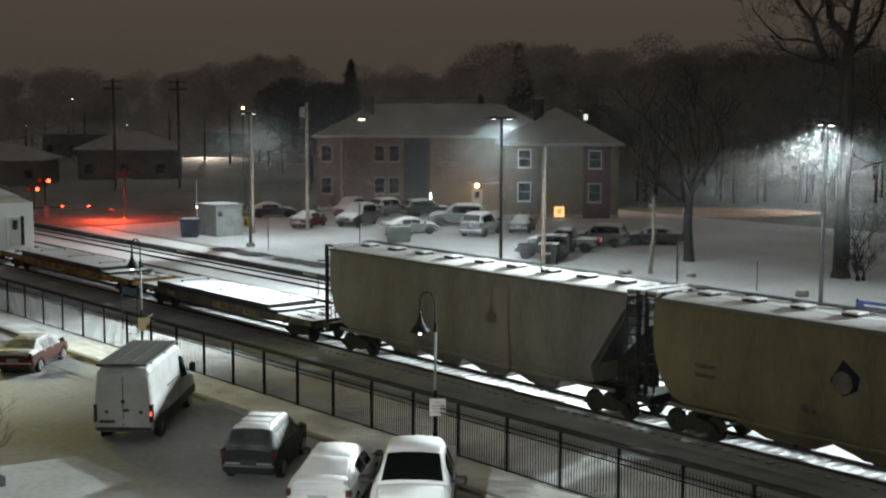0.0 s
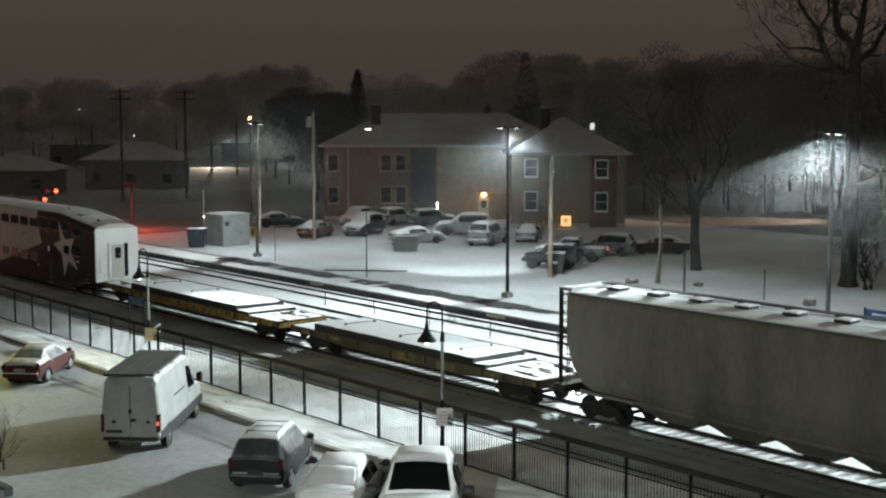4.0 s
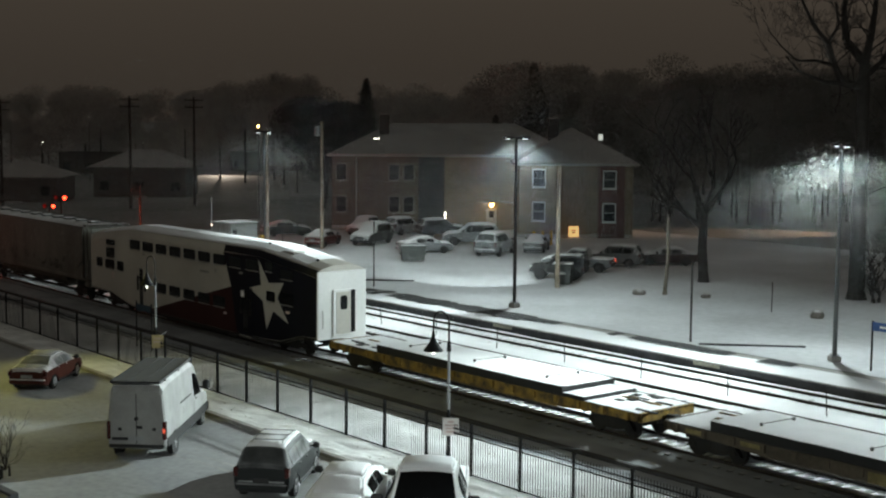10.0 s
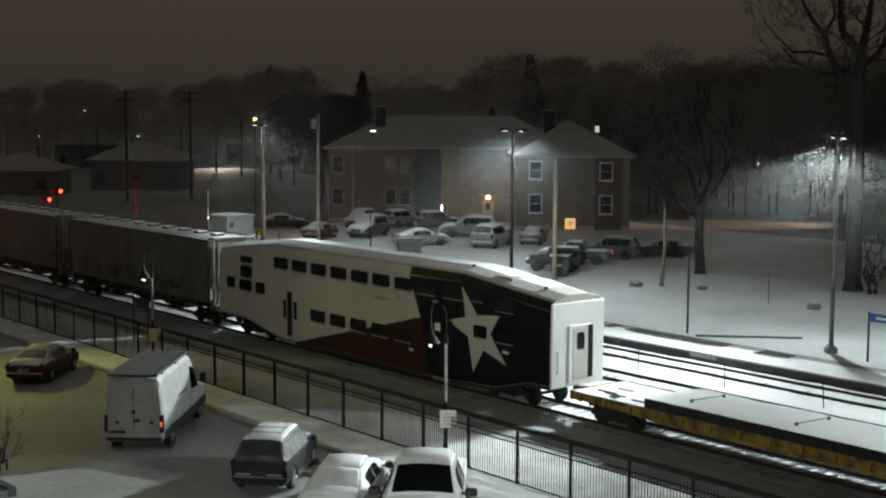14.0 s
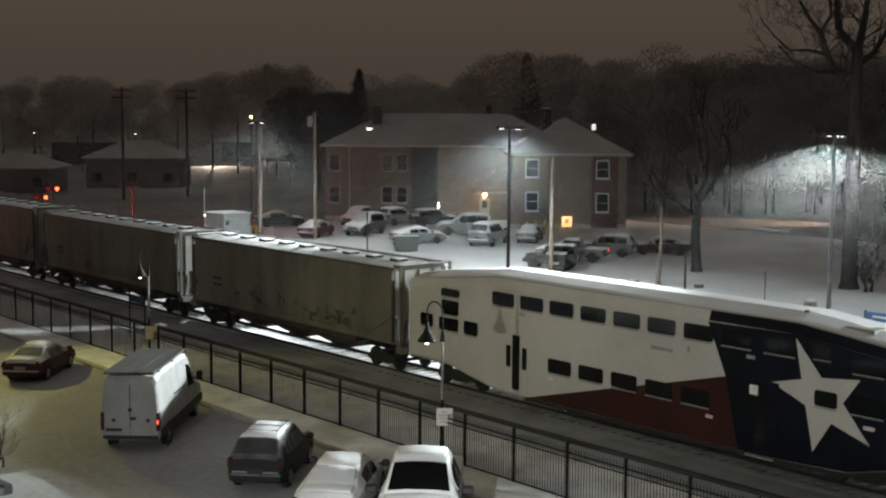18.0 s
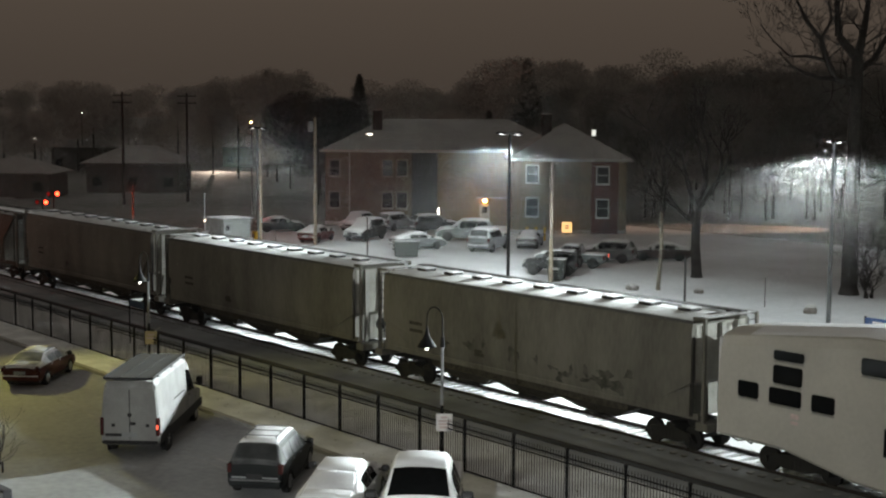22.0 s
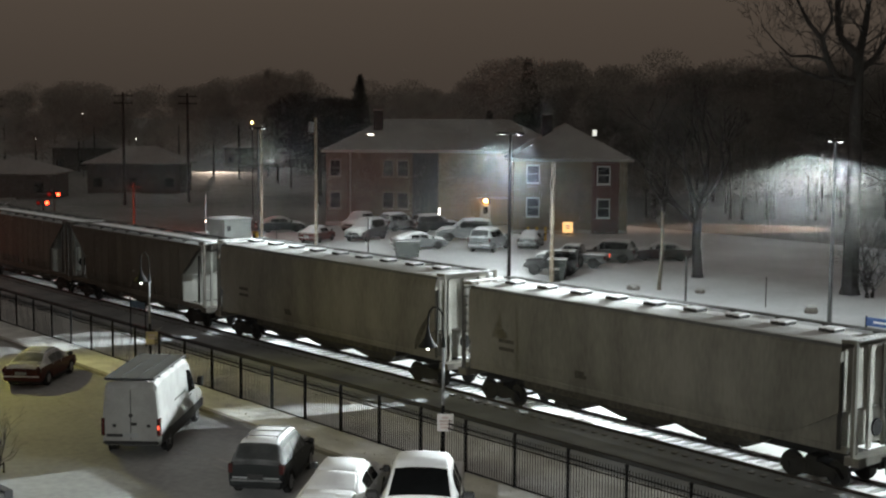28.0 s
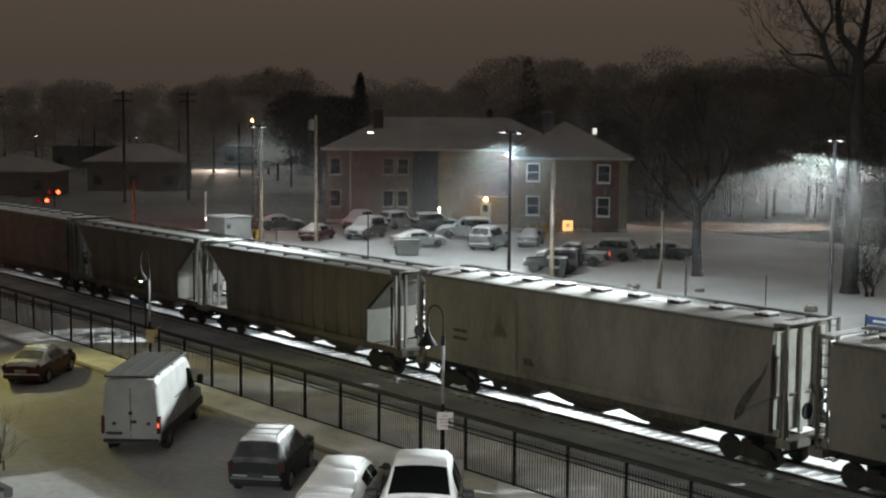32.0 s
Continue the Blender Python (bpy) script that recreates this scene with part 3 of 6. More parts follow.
                if i in (0, 1, 15, 16):
                    continue
                elif rib is None or s > 0 and rib[0] < 0:
                    rib = (s, part("side_rib", P([(s * 1.46, zb), (s * 1.512, zb), (s * 1.512, eave - 0.1), (s * 1.46, eave - 0.04)], "x", -0.04, 0.04), mat, car))
                    rib[1].matrix_basis = pose(x, 0, 0)
                else:
                    share(rib[1], car, pose(x, 0, 0))
    for s in (-1, 1):
        se = (h - 0.6, 1.2) if style == "cut" else (h + 0.3, 1.52 if style == "panel" else 1.34)
        part("side_sill", B(-se[0], se[0], s * 1.42 - 0.05, s * 1.42 + 0.05, 1.30 if style == "panel" else 1.08, se[1], bev=0.015), mat, car)
        part("eave_rail", B(-h, h, s * top_hw - 0.05, s * top_hw + 0.03, eave - 0.06, eave + 0.05, bev=0.015), mat if style == "rib" else HATCH, car)
    # outlets under the bins
    for i in range(bays):
        x = -h + slope + 1.2 + (L - 2 * slope - 2.4) * (i + 0.5) / bays
        b = (L - 2 * slope - 2.0) / bays / 2
        bm = loft(bmesh.new(), [[(x - a, -c, z), (x + a, -c, z), (x + a, c, z), (x - a, c, z)] for a, c, z in (((b * 0.99, 1.36, 1.3), (b * 0.95, 1.3, 1.0), (b * 0.62, 1.0, 0.7), (b * 0.5, 0.9, 0.56)) if style == "cut" else ((b * 1.02, 1.32, z_low + 0.08), (b * 0.98, 1.28, 1.0), (b * 0.66, 0.95, 0.7), (b * 0.5, 0.8, 0.56)))])
        # panel cars' outlets are coloured dark for the shade they hang in
        part("bin_outlet", bm, STENCIL_SHADE if style == "panel" else mat, car)
        part("gate", B(x - b * 0.36, x + b * 0.36, -0.85, 0.85, 0.46, 0.57, bev=0.02), GRIME, car)
        part("gate_shaft", C((x + 0.3, -1.15, 0.6), (x + 0.3, -0.85, 0.55), 0.04, seg=6), GRIME, car)
    part("centre_sill", B(-h - 0.75, h + 0.75, -0.3, 0.3, 0.72, 1.12), GRIME, car)
    # ends; on cut cars their dark colours stand for shade in the open ends
    for k in (-1, 1):
        xe = k * (h + 0.55)
        part("end_sill", B(*sorted((k * (h + 0.2), k * (h + 0.75))), -1.5, 1.5, 0.95, 1.24, bev=0.02), GRIME if style == "cut" else mat, car)
        if style == "rib":
            for nm, x0, x1, z0, z1 in (("end_sheet", h - 1.99, h - 1.93, 1.24, 2.85),):
                part(nm, B(*sorted((k * x0, k * x1)), -1.42, 1.42, z0, z1), end_mat, car, "sheet-metal end wall")
            part("slope_sheet", loft(bmesh.new(), [[(k * x, y, z) for y, z in ((-1.36, zz - 0.05), (1.36, zz - 0.05), (1.36, zz), (-1.36, zz))] for x, zz in ((h - 1.9, 2.84), (h - 0.15, eave - 0.28))]), end_mat, car, "pale sloping end sheet")
            for y in (-1.3, -0.75, 0.0, 0.75, 1.3):
                part("end_post", B(*sorted((k * (h + 0.02), k * (h + 0.12))), y - 0.06, y + 0.06, 1.24, eave), end_mat, car)
            part("platform_deck", B(*sorted((k * (h - 1.9), k * (h + 0.2))), -1.4, 1.4, 1.14, 1.2), end_mat, car)
        else:
            ze, run, foot = (z_end, slope, 1.3) if style != "cut" else (eave - 0.55, 1.7, 2.0) if k > 0 else (3.4, 0.7, 1.35)
            bm = loft(bmesh.new(), [[(k * (h - 0.02), -1.34, eave - 0.1), (k * (h - 0.02), 1.34, eave - 0.1), (k * (h + 0.02), 1.34, eave - 0.1), (k * (h + 0.02), -1.34, eave - 0.1)],
                                    [(k * (h - 0.06), -1.34, ze), (k * (h - 0.06), 1.34, ze), (k * (h + 0.02), 1.34, ze), (k * (h + 0.02), -1.34, ze)],
                                    [(k * (h - run), -1.2, foot), (k * (h - run), 1.2, foot), (k * (h - run + 0.06), 1.2, foot), (k * (h - run + 0.06), -1.2, foot)]])
            part("end_sheet", bm, end_mat, car, "sheet-metal end")
        if style == "panel":
            for y in (-0.85, 0.0, 0.85):
                part("end_post", B(*sorted((k * (h + 0.03), k * (h + 0.14))), y - 0.09, y + 0.09, 1.24, eave - 0.1), end_mat, car)
            part("lower_end_plate", B(*sorted((k * (h - 0.35), k * (h - 0.3))), -1.3, 1.3, 1.24, z_end + 0.2), end_mat, car)
        for s in (-1, 1):
            part("corner_post", B(*sorted((k * (h + 0.42), k * (h + 0.52))), s * 1.42 - 0.06, s * 1.42 + 0.06, 1.24, eave + 0.2), GRIME if style == "cut" else mat, car)
            part("top_brace", B(*sorted((k * (h - 0.05), k * (h + 0.5))), s * 1.42 - 0.04, s * 1.42 + 0.04, eave + 0.1, eave + 0.2), mat, car)
        bm = bmesh.new()
        ladder(bm, k * (h + 0.5), -1.1 if k < 0 or style == "cut" else 1.1, 1.2, eave + 0.05)
        part("end_ladder", bm, GRIME if style == "cut" else HATCH, car)
        if style == "cut" or k < 0:
            bm = bmesh.new()
            ladder(bm, k * (h + 0.25), -1.5, 1.2, eave + 0.05, 0.44, "x")
            part("side_ladder", bm, GRIME if style == "cut" else HATCH, car)
        else:
            # shade in the corner gap, painted as a dark strip on the side
            part("corner_gap", B(h - 0.1, h + 0.06, -1.485, -1.462, 1.4, eave - 0.5), GRIME, car, "dark strip for the shaded gap at the car's corner")
        for s in (-1, 1) if style == "panel" else ():
            part("diagonal_brace", C((k * (h + 0.45), s * 1.2, 1.3), (k * (h - 0.1), s * 0.6, 3.0), 0.06, seg=6), mat, car)
        if style == "cut" and k > 0:
            # panel added to keep the open end dark
            part("end_filler", P([(h - 1.7, 1.2), (h + 0.2, 1.2), (h + 0.2, 1.9), (h - 0.1, 3.5), (h - 1.7, 1.9)], "y", -0.12, 0.12), GRIME, car, "added dark panel filling the open end")
            part("air_reservoir", C((h - 0.9, -0.75, 1.5), (h - 0.1, -0.75, 1.5), 0.2, seg=12), GRIME, car)
            part("brake_cylinder", C((h - 0.75, -0.35, 1.95), (h - 0.2, -0.35, 1.95), 0.15, seg=10), GRIME, car)
        coupler(car, k * (h + 0.7), k)
        truck(car, k * (h - 1.35), wheels)
    part("brake_wheel", C((h + 0.6, -0.4, 2.1), (h + 0.66, -0.4, 2.1), 0.28, seg=16), BLACK, car, "round hand-brake wheel")
    if bars:
        for s in (-1, 1):
            for dx, z, w in ((1.9, 2.75, 0.9), (1.9, 2.42, 0.9), (6.2, 2.1, 0.5), (6.2, 1.95, 0.6)):
                part("lettering_bar", B(-h + dx, -h + dx + w, s * (wid(z) + 0.006), s * (wid(z) + 0.010), z - 0.07, z + 0.07), STENCIL_SHADE, car, "blurred stencilled reporting marks")
    if sooty:
        rnd_s = random.Random(77)
        for i in range(26):
            cx, cz = rnd_s.triangular(-h + 2.5, h - 0.6, 4.0), rnd_s.triangular(1.62, 2.7, 1.75)
            rx, rz = rnd_s.uniform(0.1, 0.5), rnd_s.uniform(0.08, 0.34)
            vs = []
            bm = bmesh.new()
            for q in np.linspace(0, 6.283, 12)[:-1]:
                r = rnd_s.uniform(0.35, 1.1)
                z = max(1.56, cz + rz * r * math.sin(q))
                vs.append(bm.verts.new((cx + rx * r * math.cos(q), -wid(z) - 0.010, z)))
            c = bm.verts.new((cx, -wid(cz) - 0.011, cz))
            for a, b in zip(vs, vs[1:] + vs[:1]):
                bm.faces.new((c, a, b))
            part("soot_patch", bm, SOOT_GREEN, car, "greenish black blotch of soot and old paint")
    if mat is HOP_TAN:
        # shading of the end slope, painted as a dark strip on the side
        bm = loft(bmesh.new(), [[(h - 0.12 - d - w, -wid(z) - 0.009, z), (h - 0.12 - d, -wid(z) - 0.009, z)] for z, d, w in ((3.7, 0.0, 0.05), (3.3, 0.12, 0.14), (2.9, 0.35, 0.3), (2.5, 0.62, 0.36), (2.1, 0.9, 0.34), (1.7, 1.2, 0.2), (1.55, 1.35, 0.06))], close=False)
        part("slope_shade", bm, STENCIL_SHADE, car, "slanting strip coloured for shade by the car's end")
    if style != "rib":
        for x in np.linspace(-h + slope + 0.5, h - slope - 0.5, 6):
            bm = loft(bmesh.new(), [[(x - 0.012, -wid(z) - 0.004, z), (x + 0.012, -wid(z) - 0.004, z)] for z in (1.3, 1.7, 2.2, 2.9, 3.6, eave - 0.5, eave - 0.16)], close=False)
            part("weld_seam", bm, mat, car)
    if emblem:
        ex, ez = -1.29, 3.2
        part("emblem", P([(ex - 0.55, ez - 0.1), (ex - 0.1, ez + 0.6), (ex + 0.5, ez + 0.15), (ex + 0.42, ez - 0.3), (ex - 0.05, ez - 0.55)], "y", -1.61, -1.5), COACH_NAVY, car, "faded dark railway emblem")
        part("emblem_disc", P([(ex - 0.1 + 0.36 * math.cos(q), ez - 0.12 + 0.36 * math.sin(q)) for q in np.linspace(0, 6.283, 15)[:-1]], "y", -1.615, -1.55), EMBLEM_PALE, car, "pale disc of the emblem")
        part("emblem_mark", P([(ex - 0.06 + 0.13 * math.cos(q), ez + 0.03 + 0.05 * math.sin(q)) for q in np.linspace(0, 6.283, 13)[:-1]], "y", -1.62, -1.55), HOP_BROWN, car, "rusty mark in the emblem")
    ROLLING.append((car, (u0 + u1) / 2, wheels))
    return car


def flatcar(u0, u1, body_mat, label, p0, p1, p2):
    """Flatcar with a stack of steel plates from p0 to p1 (offsets along the car) and a lower one to p2."""
    car = thing("flatcar", label, "rail car", group="freight train")
    L, wheels = u1 - u0, []
    h = L / 2
    for s in (-1, 1):
        prof = [(-h, 0.86), (-h + 2.6, 0.82), (-h + 4.6, 0.69), (h - 4.6, 0.69), (h - 2.6, 0.82), (h, 0.86), (h, 1.14), (-h, 1.14)]
        part("side_sill", P(prof, "y", s * 1.42 - 0.05, s * 1.42 + 0.05), body_mat, car, "scuffed yellow side sill" if body_mat is FLAT_YELLOW else "grimy side sill with yellow patches")
        pocket = None
        for i in range(int(L / 1.25)):
            x = -h + 0.6 + i * 1.25
            if pocket is None:
                pocket = part("stake_pocket", B(-0.09, 0.09, s * 1.47, s * 1.56, 0.84, 1.12, bev=0.015), body_mat, car)
                pocket.matrix_basis = pose(x, 0, 0)
            else:
                share(pocket, car, pose(x, 0, 0))
        if body_mat is not FLAT_YELLOW:
            for x, w in ((-7.9, 0.8), (-5.5, 0.9), (-0.6, 1.6), (2.5, 1.2), (5.2, 1.5), (7.8, 0.9)):
                part("yellow_patch", B(x, x + w, s * 1.475, s * 1.481, 0.70 if abs(x) < 5 else 0.9, 1.06), FLAT_OLIVE, car, "worn yellow paint patch")
    part("centre_sill", B(-h, h, -0.32, 0.32, 0.68, 0.95), GRIME, car)
    for x in np.linspace(-h + 1.0, h - 1.0, 10):
        part("cross_bearer", B(x - 0.06, x + 0.06, -1.38, 1.38, 0.72, 1.02), GRIME, car)
    part("deck", B(-h, h, -1.45, 1.45, 1.10, 1.16), GRIME, car)
    # snow on the open deck ends, broken by the dark stake holes
    holes = random.Random(int(u0 * 7))
    for a, b, n in ((-h + 0.05, p0, 5), (p2, h - 0.05, 12)):
        part("deck_snow", uneven(grid_sheet(a, b, -1.43, 1.43, 1.19, 0.25), 0.015, 1.5, u0), SNOW, car)
        for i in range(n):
            x, y = holes.uniform(a + 0.3, b - 0.5), holes.uniform(-1.2, 1.2)
            w, d = holes.choice(((0.75, 0.08), (0.34, 0.12), (1.0, 0.06)))
            part("deck_slot", B(x, x + w, y - d, y + d, 1.17, 1.222), PLATE if holes.random() < 0.75 else FLAT_YELLOW, car)
    for k in (-1, 1):
        part("end_beam", B(*sorted((k * h, k * (h - 0.16))), -1.47, 1.47, 0.82, 1.18, bev=0.02), body_mat, car)
        coupler(car, k * (h - 0.05), k)
        truck(car, k * (h - 1.9), wheels)
    # the plates
    part("steel_plate", B(p0, p1, -1.47, 1.47, 1.165, 1.50, bev=0.01), PLATE, car, "stack of long dark steel plates")
    part("steel_plate", B(p1 + 0.004, p2, -1.47, 1.45, 1.165, 1.30, bev=0.01), PLATE, car, "lower steel plate sticking out")
    part("load_snow", uneven(grid_sheet(p0 + 0.02, p1 - 0.02, -1.46, 1.46, 1.53, 0.3), 0.02, 1.0, u0), SNOW, car, "smooth snow on the load")
    part("load_snow", uneven(grid_sheet(p1 + 0.02, p2 - 0.06, -1.46, 1.44, 1.33, 0.3), 0.015, 1.0, u0), SNOW, car)
    for i in range(3):
        x = p0 + 1.6 + i * (p1 - p0 - 3.2) / 2
        bm = tube(bmesh.new(), [(x, -0.75, 1.6), (x + 0.15, 0.85, 1.6)], 0.014, 6)
        for y, q in ((-0.75, x), (0.85, x + 0.15)):
            cyl(bm, (q, y, 1.5), (q, y, 1.63), 0.06, seg=8)
        part("tie_rod", bm, HATCH, car, "thin steel tie rod with knobs")
    ROLLING.append((car, (u0 + u1) / 2, wheels))
    return car


def grid_sheet(x0, x1, y0, y1, z, step):
    bm = bmesh.new()
    nx, ny = max(1, int((x1 - x0) / step)), max(1, int((y1 - y0) / step))
    g = [[bm.verts.new((x0 + (x1 - x0) * i / nx, y0 + (y1 - y0) * j / ny, z - (0.03 if i in (0, nx) or j in (0, ny) else 0))) for j in range(ny + 1)] for i in range(nx + 1)]
    for i in range(nx):
        for j in range(ny):
            bm.faces.new((g[i][j], g[i + 1][j], g[i + 1][j + 1], g[i][j + 1]))
    return bm


def coach():
    """Bi-level coach; x runs from -25.55 at its trailing end to 0 at the leading end."""
    car = thing("bilevel_coach", "white, maroon and navy bi-level coach with a big white star", "rail car", group="freight train")
    wheels = []
    HW = 1.47
    # outline of the side
    top = [(-25.55, 4.42), (-20.1, 5.02), (-5.4, 5.02), (0, 4.42)]
    low = [(-25.55, 1.0), (-22.9, 0.95), (-20.2, 0.42), (-18.2, 0.30), (-6.2, 0.30), (-3.4, 0.42), (-1.4, 0.95), (0, 1.0)]
    def zt(x):
        return float(np.interp(x, [p[0] for p in top], [p[1] for p in top]))
    def zl(x):
        return float(np.interp(x, [p[0] for p in low], [p[1] for p in low]))
    xs = sorted({p[0] for p in top + low} | set(np.linspace(-25.5, -0.05, 24)))
    rings = []
    for x in xs:
        a, b = zl(x), zt(x)
        side = [(HW - 0.12, a), (HW, a + 0.12), (HW, 3.2), (HW - 0.04, b - 0.35), (HW - 0.16, b - 0.02), (HW - 0.32, b + 0.06), (0.5, b + 0.22)]
        rings.append([(x, -p, q) for p, q in side] + [(x, p, q) for p, q in reversed(side)])
    part("body", loft(bmesh.new(), rings), COACH_WHITE, car, "cream-white carbody shell")
    # snow on the roof
    bm = bmesh.new()
    rows = []
    for x in [v for v in xs if -25.3 < v < -0.2]:
        b = zt(x) + 0.035
        j = 0.04 * math.sin(x * 2.1)
        rows.append([(x, p, q) for p, q in ((-HW + 0.2 + j, b + 0.0), (-HW + 0.34, b + 0.075), (-0.5, b + 0.235), (0.5, b + 0.235), (HW - 0.34, b + 0.075), (HW - 0.2, b))])
    part("roof_snow", loft(bm, rows, close=False), SNOW, car, "snow lying along the roof")
    # painted panels on both sides: thin skins over the shell
    def side_panel(name, outline, mat, d, label=""):
        for s in (-1, 1):
            part(name, P(outline, "y", s * (HW + d - 0.03), s * (HW + d)), mat, car, label)
    maroon = [(-17.9, 0.43), (-13.4, 1.55), (-10.75, 2.2), (-8.15, 2.85), (-7.55, 0.43)]
    side_panel("maroon_panel", maroon, COACH_MAROON, 0.004, "dark maroon swoosh")
    navy = [(-8.95, 4.62), (-8.15, 2.852), (-7.55, 0.43), (-6.2, 0.43), (-3.3, 0.56), (-1.3, 1.08), (-0.02, 1.12), (-0.02, 4.05), (-5.4, 4.66)]
    side_panel("navy_panel", navy, COACH_NAVY, 0.004, "navy blue end panel")
    star = [(-5.37, 4.55), (-4.35, 3.40), (-2.96, 3.55), (-3.55, 2.72), (-2.54, 1.54), (-3.95, 2.0), (-4.6, 0.96), (-4.93, 2.42), (-6.26, 2.96), (-5.1, 3.24)]
    side_panel("white_star", star, COACH_WHITE, 0.010, "large tilted white star")
    # darker strip covering the carbody's white lower edge
    side_panel("skirt", [(-18.2, 0.27), (-6.2, 0.27), (-3.4, 0.39), (-1.4, 0.92), (-0.02, 0.97), (-0.02, 1.1), (-1.3, 1.06), (-3.3, 0.54), (-6.2, 0.425), (-18.2, 0.425)], GRIME, 0.007, "dark strip over the lower edge")
    for s in (-1, 1):
        part("navy_roof_edge", loft(bmesh.new(), [[(x, s * (HW - 0.035), zt(x) - 0.36), (x, s * (HW - 0.15), zt(x) - 0.015), (x, s * (HW - 0.19), zt(x) - 0.02), (x, s * (HW - 0.07), zt(x) - 0.36)] for x in (-8.95, -7, -5.4, -3, -0.02)]), COACH_NAVY, car)
    # windows
    def window(x0, x1, z0, z1, d=0.012):
        for s in (-1, 1):
            y = HW + d
            part("window", P(round_rect(x0, x1, z0, z1, 0.09), "y", s * (y - 0.03), s * (y + 0.004)), TINT, car, "dark tinted window")
            part("window_sill", B(x0 + 0.03, x1 - 0.03, *sorted((s * (y - 0.02), s * (y + 0.03))), z0 - 0.06, z0 - 0.02), COACH_TRIM, car)
    for x in (-20.07, -18.4, -16.73, -15.05, -13.36, -11.69, -10.02, -8.37, -6.62):
        window(x, x + 1.28, 3.92, 4.46)
    for x in (-16.78, -15.11, -13.43, -11.75, -10.07):
        window(x, x + 1.28, 1.63, 2.19)
    for x0, x1, z0, z1 in ((-24.73, -23.89, 2.48, 3.04), (-23.47, -22.21, 2.46, 3.01), (-21.83, -20.96, 2.45, 3.02), (-23.33, -22.2, 3.14, 3.76), (-23.33, -22.15, 3.92, 4.25), (-4.6, -3.75, 2.48, 3.0), (-4.7, -4.0, 4.0, 4.5), (-3.25, -2.1, 3.75, 4.2), (-3.28, -2.07, 2.47, 3.05)):
        window(x0, x1, z0, z1, 0.018)
    # small painted marks
    for x, z, w, hh, mt in ((-11.5, 3.38, 1.0, 0.07, COACH_TRIM), (-9.85, 3.53, 0.12, 0.1, COACH_TRIM), (-8.95, 1.34, 0.3, 0.06, SIGN_INK), (-7.3, 3.66, 0.35, 0.06, COACH_TRIM), (-18.45, 3.7, 0.3, 0.05, COACH_TRIM), (-2.8, 2.09, 0.4, 0.06, SIGN_INK), (-16.8, 1.38, 0.3, 0.06, SIGN_INK), (-22.6, 2.16, 0.3, 0.09, SIGN_INK), (-22.6, 1.95, 0.28, 0.06, SIGN_INK)):
        for s in (-1, 1):
            part("lettering_bar", B(x, x + w, *sorted((s * (HW - 0.02), s * (HW + 0.012))), z - hh, z + hh), mt, car, "small illegible marking")
    for s in (-1, 1):
        part("notice", B(-7.12, -6.78, *sorted((s * (HW + 0.02), s * (HW + 0.028))), 2.42, 2.75), SIGN_WHITE, car, "white paper notice on the door")
    # side doors with their narrow windows and steps
    for s in (-1, 1):
        for x in (-19.25, -7.3):
            d = s * (HW + 0.014)
            part("door", B(x, x + 1.35, *sorted((d - s * 0.03, d)), 0.5, 2.95), COACH_WHITE if x < -10 else COACH_NAVY, car, "pair of plug doors")
            part("door_gap", B(x + 0.42, x + 0.86, *sorted((d, d + s * 0.006)), 0.62, 2.83), TINT, car, "dark open doorway")
            for q in (0.06, 1.0):
                part("door_window", B(x + q, x + q + 0.27, *sorted((d, d + s * 0.008)), 1.5, 2.38), TINT, car)
            part("step", B(x + 0.1, x + 1.25, *sorted((s * HW, s * (HW + 0.1))), 0.34, 0.40), COACH_TRIM, car)
    # ends with their gangway doors
    for k, x in ((1, 0.0), (-1, -25.55)):
        part("end_wall", B(*sorted((x - k * 0.05, x + k * 0.06)), -HW + 0.02, HW - 0.02, 1.0, 4.36, bev=0.03), COACH_END_LIT, car, "end wall coloured whiter than the sides as if lit")
        part("door_frame", B(*sorted((x + k * 0.06, x + k * 0.16)), -0.62, 0.62, 1.15, 3.45, bev=0.03), COACH_END_LIT, car)
        part("end_door", B(*sorted((x + k * 0.13, x + k * 0.18)), -0.42, 0.42, 1.25, 3.32, bev=0.01), COACH_WHITE, car)
        part("end_window", P([(a, b) for a, b in round_rect(-0.2, 0.22, 2.45, 3.15, 0.1)], "x", x + k * 0.18, x + k * 0.19), TINT, car)
        part("door_reveal", B(*sorted((x + k * 0.17, x + k * 0.2)), 0.44, 0.68, 1.3, 3.4), BLACK, car)
        part("grab_iron", tube(bmesh.new(), [(x + k * 0.07, -1.2, 1.6), (x + k * 0.14, -1.2, 1.65), (x + k * 0.14, -1.2, 2.4), (x + k * 0.07, -1.2, 2.45)], 0.02, 6), COACH_TRIM, car)
        coupler(car, x - k * 0.1, k)
        truck(car, x - k * 2.9, wheels, base=2.4, r=0.42)
    part("roof_hatch", B(-4.0, -2.9, -0.9, -0.2, 4.88, 5.05, bev=0.03), COACH_TRIM, car, "small roof hatch poking out of the snow")
    for x in (-5.6, -1.2):
        part("roof_vent", C((x, -0.6, 4.6), (x, -0.6, 5.34 if x < -3 else 4.85), 0.07, seg=8), GRIME, car)
    part("under_box", B(-16, -9, -1.2, 1.2, 0.14, 0.32), GRIME, car)
    ROLLING.append((car, 0.0, wheels))


